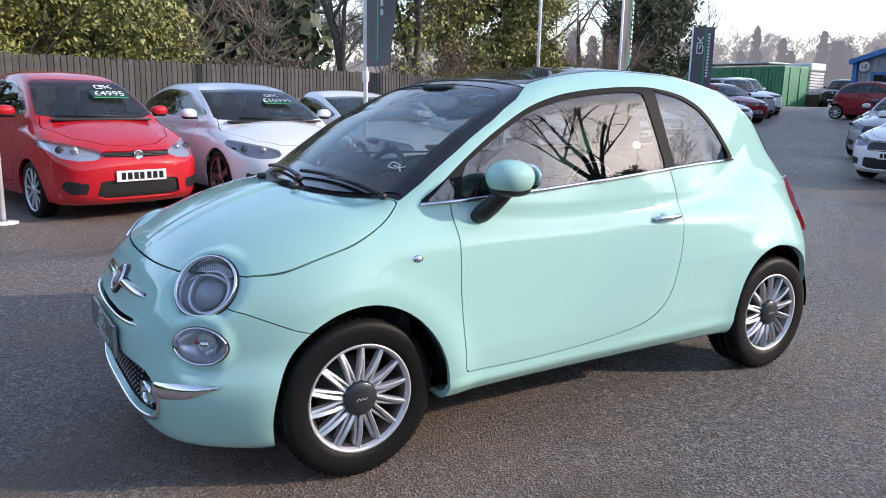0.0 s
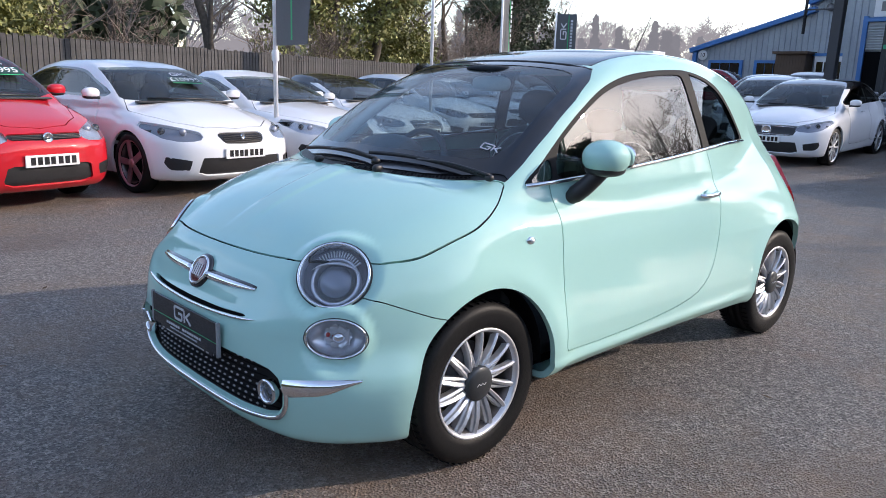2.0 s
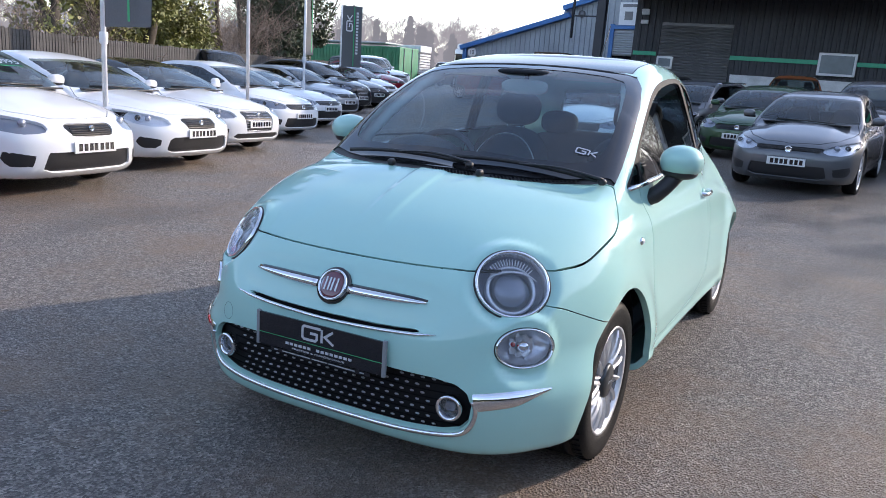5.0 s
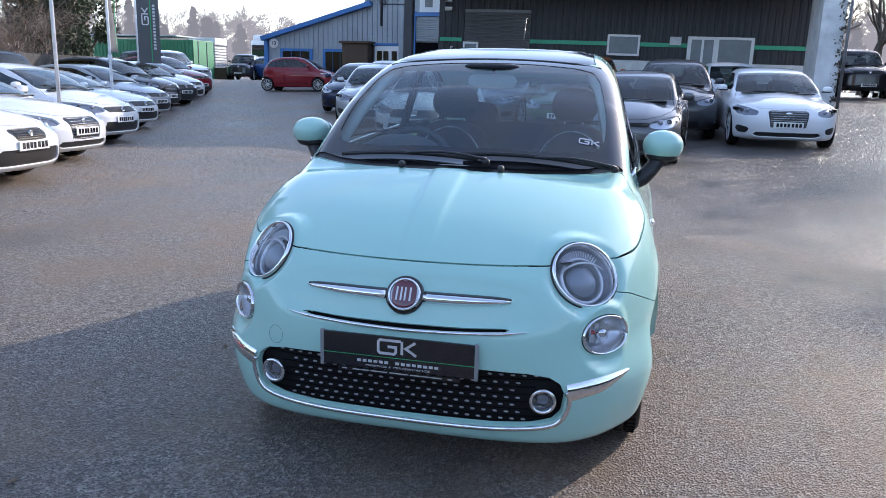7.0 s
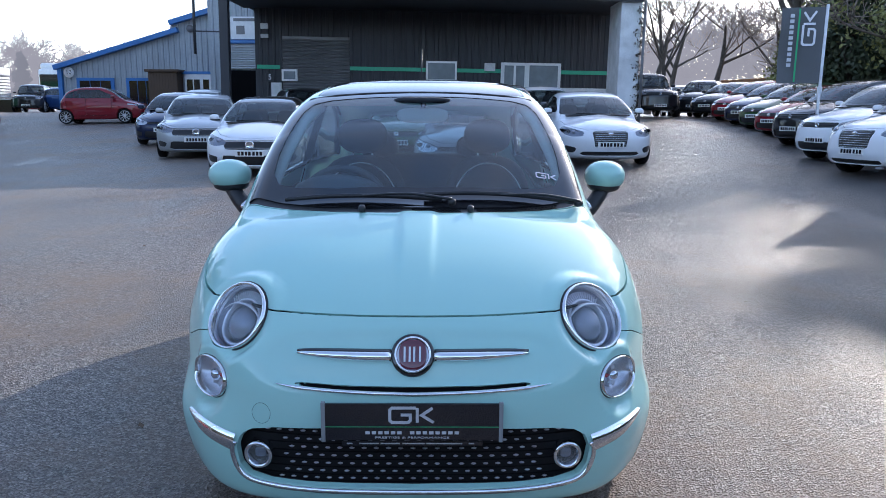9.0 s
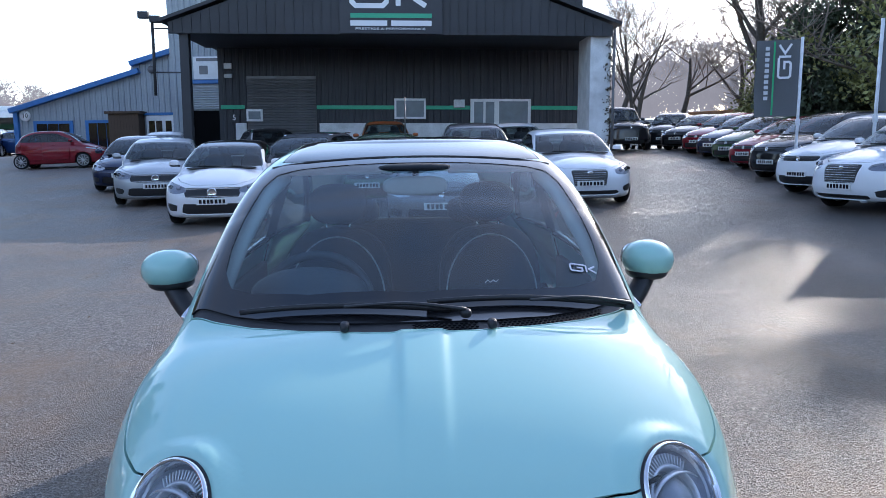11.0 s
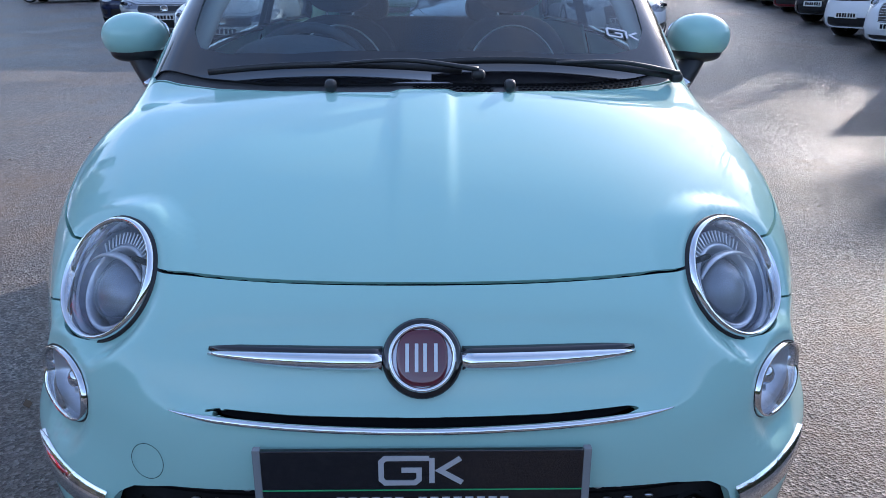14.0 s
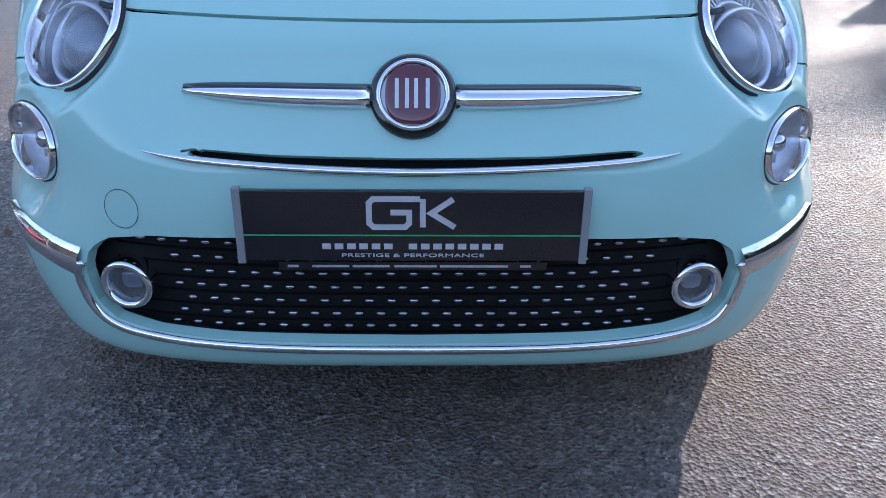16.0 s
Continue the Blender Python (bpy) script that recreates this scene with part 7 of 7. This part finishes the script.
def tubes(paths, least=0):
    out_v, out_f, k = [], [], 0
    for path, rad in paths:
        n = 8 if rad[0] > 0.08 else (5 if rad[0] > 0.02 else 3)
        v, f = tube(path, rad, n, caps=False)
        out_v += v
        out_f += [[i + k for i in q] for q in f]
        k += len(v)
    return out_v, out_f


def bare_tree(x, y, height, seed, label="bare winter tree", ivy=0, depth=4, spread=0.8, thick=None, kids=3, lean=(0, 0), name="bare_tree", group="bare trees", fine=0.006, start=0.25, stem=0.55, bend=0.35):
    b = thing(name, label, "tree", group, at=(x, y, ground_z(x, y) - 0.1))
    ls = limbs(seed, height * stem, spread, depth, thick or height * 0.022, kids=kids, lean=lean, fine=fine, start=start, bend=bend)
    trunk = [q for q in ls if q[1][0] > 0.06]
    fine = [q for q in ls if q[1][0] <= 0.06]
    part("trunk", tubes(trunk), BARK, b, "bare trunk and limbs")
    part("crown", tubes(fine), TWIG, b, "open crown of bare twigs")
    if ivy:
        rng = random.Random(seed + 9)
        cl = []
        for path, rad in trunk[:14]:
            for p in path:
                if p.z < height * 0.62:
                    for q in range(2):
                        cl.append(((p.x + rng.uniform(-0.4, 0.4), p.y + rng.uniform(-0.4, 0.4), p.z + rng.uniform(-0.3, 0.3)), 0.35 + rng.uniform(0, 0.35) + rad[0]))
        part("ivy", leaf_cloud(cl, ivy, 0.085, seed), LEAF, b, "dark ivy leaves")
    return b


def leafy_tree(x, y, height, width, seed, label="ivy-clad evergreen tree", per=230, size=0.11, name="evergreen_tree", mat=None):
    b = thing(name, label, "tree", "evergreen trees", at=(x, y, ground_z(x, y) - 0.1))
    ls = limbs(seed, height * 0.7, 0.7, 2, height * 0.02, kids=4)
    part("trunk", tubes(ls), BARK, b, "ivy-covered trunk")
    rng = random.Random(seed)
    cl = []
    for k in range(int(26 + height * 5)):
        f = rng.random() ** 0.8
        r = width * (0.55 + 0.45 * math.sin(math.pi * min(f * 1.1, 1))) * rng.random() ** 0.5
        a = rng.uniform(0, 6.28)
        cl.append(((r * math.cos(a), r * math.sin(a), 0.6 + f * (height - 1.0)), rng.uniform(0.45, 0.95)))
    part("crown", leaf_cloud(cl, per, size, seed), mat or LEAF, b, "dense dark green leaves")
    return b


# behind the fence
leafy_tree(-15.2, -1.4, 4.4, 1.7, 3, "round olive-green evergreen shrub behind the fence", 620, 0.06)
leafy_tree(-15.9, 0.9, 3.9, 1.5, 13, "olive-green evergreen shrub behind the fence", 620, 0.06)
for k, (x, y, h) in enumerate(((-15.6, 2.8, 2.6), (-16.4, 5.0, 2.8), (-17.4, 8.4, 3.0), (-18.6, 11.4, 3.4), (-22.5, 20.5, 5.0), (-24.0, 23.5, 5.2), (-25.0, 26.0, 5.0))):
    bare_tree(x, y, h, 300 + k, "brown bare thicket behind the fence", depth=4, spread=0.9, thick=0.06, kids=4, fine=0.007, name="bare_shrub", group="bare shrubs")
for x, y, h, sd in ((-19.0, 3.6, 6.2, 21), (-21.5, 6.2, 7.5, 22), (-20.5, 8.8, 9.5, 42), (-27.0, 20.5, 10, 25), (-26.5, 24.5, 9, 26), (-28.0, 27.5, 9, 43)):
    bare_tree(x, y, h, sd, "bare thicket tree behind the fence", depth=4, spread=0.9, fine=0.009)
bare_tree(-19.3, 10.2, 11, 23, "ivy-clad bare tree behind the fence", ivy=70, depth=5)
bare_tree(-20.6, 12.6, 12, 24, "ivy-clad bare tree behind the fence", ivy=70, depth=5)
leafy_tree(-21.5, 15.5, 12, 2.3, 5, "tall ivy-covered tree behind the fence", 420, 0.08)
leafy_tree(-23.2, 18.0, 11, 2.0, 6, "tall ivy-covered tree behind the fence", 420, 0.08)
leafy_tree(-28.5, 30.5, 9.5, 2.2, 7, "dark evergreen behind the fence", 230, mat=CONIFER)
leafy_tree(-30.0, 33.5, 10, 2.2, 8, "dark evergreen behind the fence", 230, mat=CONIFER)
bare_tree(-33.0, 39, 11, 27, "bare tree at the end of the fence", depth=5)
# hedge row side: oaks that the windows mirror
bare_tree(20.7, 22.3, 17, 31, "large bare oak with spreading limbs", depth=4, spread=1.15, thick=0.62, fine=0.020, kids=3, start=0.82, stem=0.62, bend=0.5)
bare_tree(18.0, 26.5, 12.5, 61, "large bare oak over the hedge row", depth=5, spread=1.0, thick=0.36, fine=0.016)
bare_tree(15.5, 30.5, 13, 63, "tall bare oak behind the hedge row", depth=5, spread=0.95, thick=0.34, fine=0.014)
bare_tree(23.0, 26.0, 13, 64, "tall bare oak behind the hedge row", depth=5, spread=0.95, thick=0.36, fine=0.017)
bare_tree(16.0, 21.5, 9.0, 32, "bare oak with ivy on its limbs", ivy=70, depth=4, spread=0.95, thick=0.26, fine=0.014)
bare_tree(17.5, 8.5, 12, 33, "bare oak beside the forecourt", depth=4, spread=0.95, thick=0.34, fine=0.014)
bare_tree(20.5, -1.0, 12, 34, "bare oak beside the forecourt", depth=5, spread=0.95, thick=0.32)
bare_tree(21.0, -10.0, 12, 39, "bare oak beside the forecourt", depth=5, spread=0.95, thick=0.32)
bare_tree(15.0, 30.0, 8, 35, "ivy-clad tree over the hedge row", ivy=80, depth=4)
bare_tree(11.6, 36.0, 11, 36, "slender bare birch beyond the unit", depth=5, spread=0.6, thick=0.15, fine=0.010)
for x, y, h, sd in ((15.0, 39.0, 9, 37), (10.5, 45.0, 10, 38), (18.5, 34.5, 8, 44), (21.0, 44.0, 10, 45), (14.5, 50.0, 12, 46), (25.0, 38.0, 9, 47), (28.0, 50.0, 12, 49), (9.0, 54.0, 12, 50), (18.0, 56.0, 12, 51)):
    bare_tree(x, y, h, sd, "bare tree beyond the hedge row", depth=5, spread=0.85)
for x, y, h, w, sd in ((20.5, 25.0, 9.0, 2.5, 9), (20.5, 18.5, 7.5, 2.3, 11), (20.0, 12.0, 6.5, 2.2, 16), (24.0, 29.0, 10.5, 2.6, 18), (15.5, 25.5, 5.5, 1.6, 19)):
    leafy_tree(x, y, h, w, sd, "dark ivy-covered hedge bush", 200, mat=CONIFER, name="hedge_bush")
for x, y, h, w, sd in ((17.8, 25.5, 7.5, 2.0, 72), (18.2, 21.8, 7.0, 1.8, 73)):
    leafy_tree(x, y, h, w, sd, "dark ivy-covered tree in the hedge", 170, mat=CONIFER)
# trees added mostly out of view, for their shade on the right-hand ground
leafy_tree(19.0, 19.5, 9.4, 2.2, 81, "tall ivy-clad tree added out of view to shade the ground", 190, mat=CONIFER)
leafy_tree(21.5, 25.2, 11.6, 2.2, 82, "tall ivy-clad tree added out of view to shade the ground", 190, mat=CONIFER)
leafy_tree(17.4, 22.4, 7.0, 1.7, 83, "ivy-clad tree added at the edge of view to shade the ground", 190, mat=CONIFER)
leafy_tree(21.6, 16.0, 8.0, 2.0, 84, "tall ivy-clad tree added out of view to shade the ground", 190, mat=CONIFER)
leafy_tree(23.5, 17.0, 9, 2.4, 17, "tall dark conifer by the hedge row", 230, mat=CONIFER)

# far woods: bare crowns and a few conifers on the skyline
rng_f = random.Random(77)
far = []
base_trees = [tubes(limbs(200 + k, 7.0, 0.85, 5, 0.22, fine=0.035)) for k in range(5)]
tops = [max(p[2] for p in t[0]) for t in base_trees]


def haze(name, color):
    """Plain emission colour for distant things: the winter haze is painted in as glow."""
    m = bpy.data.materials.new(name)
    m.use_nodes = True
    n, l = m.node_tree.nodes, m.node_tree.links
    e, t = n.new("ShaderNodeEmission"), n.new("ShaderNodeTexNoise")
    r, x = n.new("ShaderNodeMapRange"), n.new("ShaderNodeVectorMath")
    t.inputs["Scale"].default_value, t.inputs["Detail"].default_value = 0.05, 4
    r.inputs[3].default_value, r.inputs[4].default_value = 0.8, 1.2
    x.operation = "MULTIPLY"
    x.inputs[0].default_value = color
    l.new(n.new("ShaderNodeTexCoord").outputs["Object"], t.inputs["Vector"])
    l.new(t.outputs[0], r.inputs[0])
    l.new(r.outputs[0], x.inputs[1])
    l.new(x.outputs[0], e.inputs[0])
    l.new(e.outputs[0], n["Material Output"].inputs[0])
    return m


def scatter(rows):
    """Trees of the five kinds at (azimuth, distance, height)."""
    vv, ff, k0 = [], [], 0
    for k, (a, d, h) in enumerate(rows):
        v, f = base_trees[k % 5]
        m = Matrix.Translation((d * math.sin(a), d * math.cos(a), 0.4)) @ Matrix.Rotation(rng_f.uniform(0, 6), 4, "Z") @ Matrix.Scale(h / tops[k % 5], 4)
        vv.append(np.array(v) @ np.array(m.to_3x3()).T + np.array(m.translation))
        ff += [[i + k0 for i in t] for t in f]
        k0 += len(v)
    return np.concatenate(vv), ff


HAZE_FAR, HAZE_NEAR = haze("woods_haze_glow", (0.122, 0.121, 0.134)), haze("conifers_haze_glow", (0.086, 0.089, 0.102))
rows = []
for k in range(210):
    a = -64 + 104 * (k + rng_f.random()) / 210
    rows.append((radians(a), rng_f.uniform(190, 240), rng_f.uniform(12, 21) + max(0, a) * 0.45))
part("backdrop", scatter(rows), HAZE_FAR, None, "winter woods on the skyline, haze painted in as grey glow", smooth=False, category="woods", kind="structure")
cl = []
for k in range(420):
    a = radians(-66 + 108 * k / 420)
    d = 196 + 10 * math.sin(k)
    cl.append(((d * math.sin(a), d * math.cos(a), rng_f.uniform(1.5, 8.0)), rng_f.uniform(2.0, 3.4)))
part("backdrop_brush", leaf_cloud(cl, 45, 0.8, 18), HAZE_FAR, None, "brushwood below the far trees, haze painted in as glow", smooth=False, category="woods", kind="structure")
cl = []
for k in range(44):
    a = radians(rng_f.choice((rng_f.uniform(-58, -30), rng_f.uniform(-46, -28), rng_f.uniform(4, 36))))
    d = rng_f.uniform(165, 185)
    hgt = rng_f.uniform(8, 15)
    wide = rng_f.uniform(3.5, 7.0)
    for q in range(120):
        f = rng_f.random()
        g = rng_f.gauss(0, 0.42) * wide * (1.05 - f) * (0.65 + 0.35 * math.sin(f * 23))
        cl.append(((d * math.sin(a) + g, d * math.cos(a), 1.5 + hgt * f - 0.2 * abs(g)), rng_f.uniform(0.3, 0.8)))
part("backdrop_conifers", leaf_cloud(cl, 30, 0.34, 12), HAZE_NEAR, None, "dark conifers among the far woods, haze painted in as glow", smooth=False, category="woods", kind="structure")
# mostly unseen woods and hedge added round the back, to cut low light
rows = [(radians(42 + 252 * (k + rng_f.random()) / 110), rng_f.uniform(42, 62), rng_f.uniform(9, 13)) for k in range(110)]
part("far_woods", scatter(rows), FAR_WOOD, None, "bare winter woods added round the yard, mostly unseen", smooth=False, category="woods", kind="stuff")
cl = []
for k in range(420):
    a = radians(42 + 250 * k / 420)
    d = 38 + 3 * math.sin(k * 1.7)
    for z in (1.0, 2.6, 4.2, 5.8, 7.4):
        cl.append(((d * math.sin(a), d * math.cos(a), z + rng_f.uniform(-0.6, 0.6)), rng_f.uniform(0.9, 1.6)))
part("far_undergrowth", leaf_cloud(cl, 26, 0.46, 18), CONIFER, None, "dark hedge added round the back to cut low light, mostly unseen", smooth=False, category="hedge", kind="stuff")

# dry leaves and grit lying on the forecourt
lr = np.random.default_rng(31)
lv, lf = [], []
for k in range(420):
    x, y = lr.uniform(-9, 9), lr.uniform(-5.5, 12)
    a, q = lr.uniform(0, 6.28), lr.uniform(0.006, 0.028)
    u, w_ = np.array([math.cos(a), math.sin(a)]) * q, np.array([-math.sin(a), math.cos(a)]) * q * 0.5
    z = ground_z(x, y) + 0.006
    k0 = len(lv)
    lv += [(x - u[0], y - u[1], z), (x + w_[0], y + w_[1], z + 0.004), (x + u[0], y + u[1], z + q * 0.3), (x - w_[0], y - w_[1], z + 0.002)]
    lf.append([k0, k0 + 1, k0 + 2, k0 + 3])
part("fallen_leaves", (lv, lf), material("dry_leaf", (0.10, 0.06, 0.03), rough=0.8, grain=0.4, grain_scale=3), None, "small dry brown leaves scattered on the asphalt", smooth=False, category="leaves", kind="stuff")
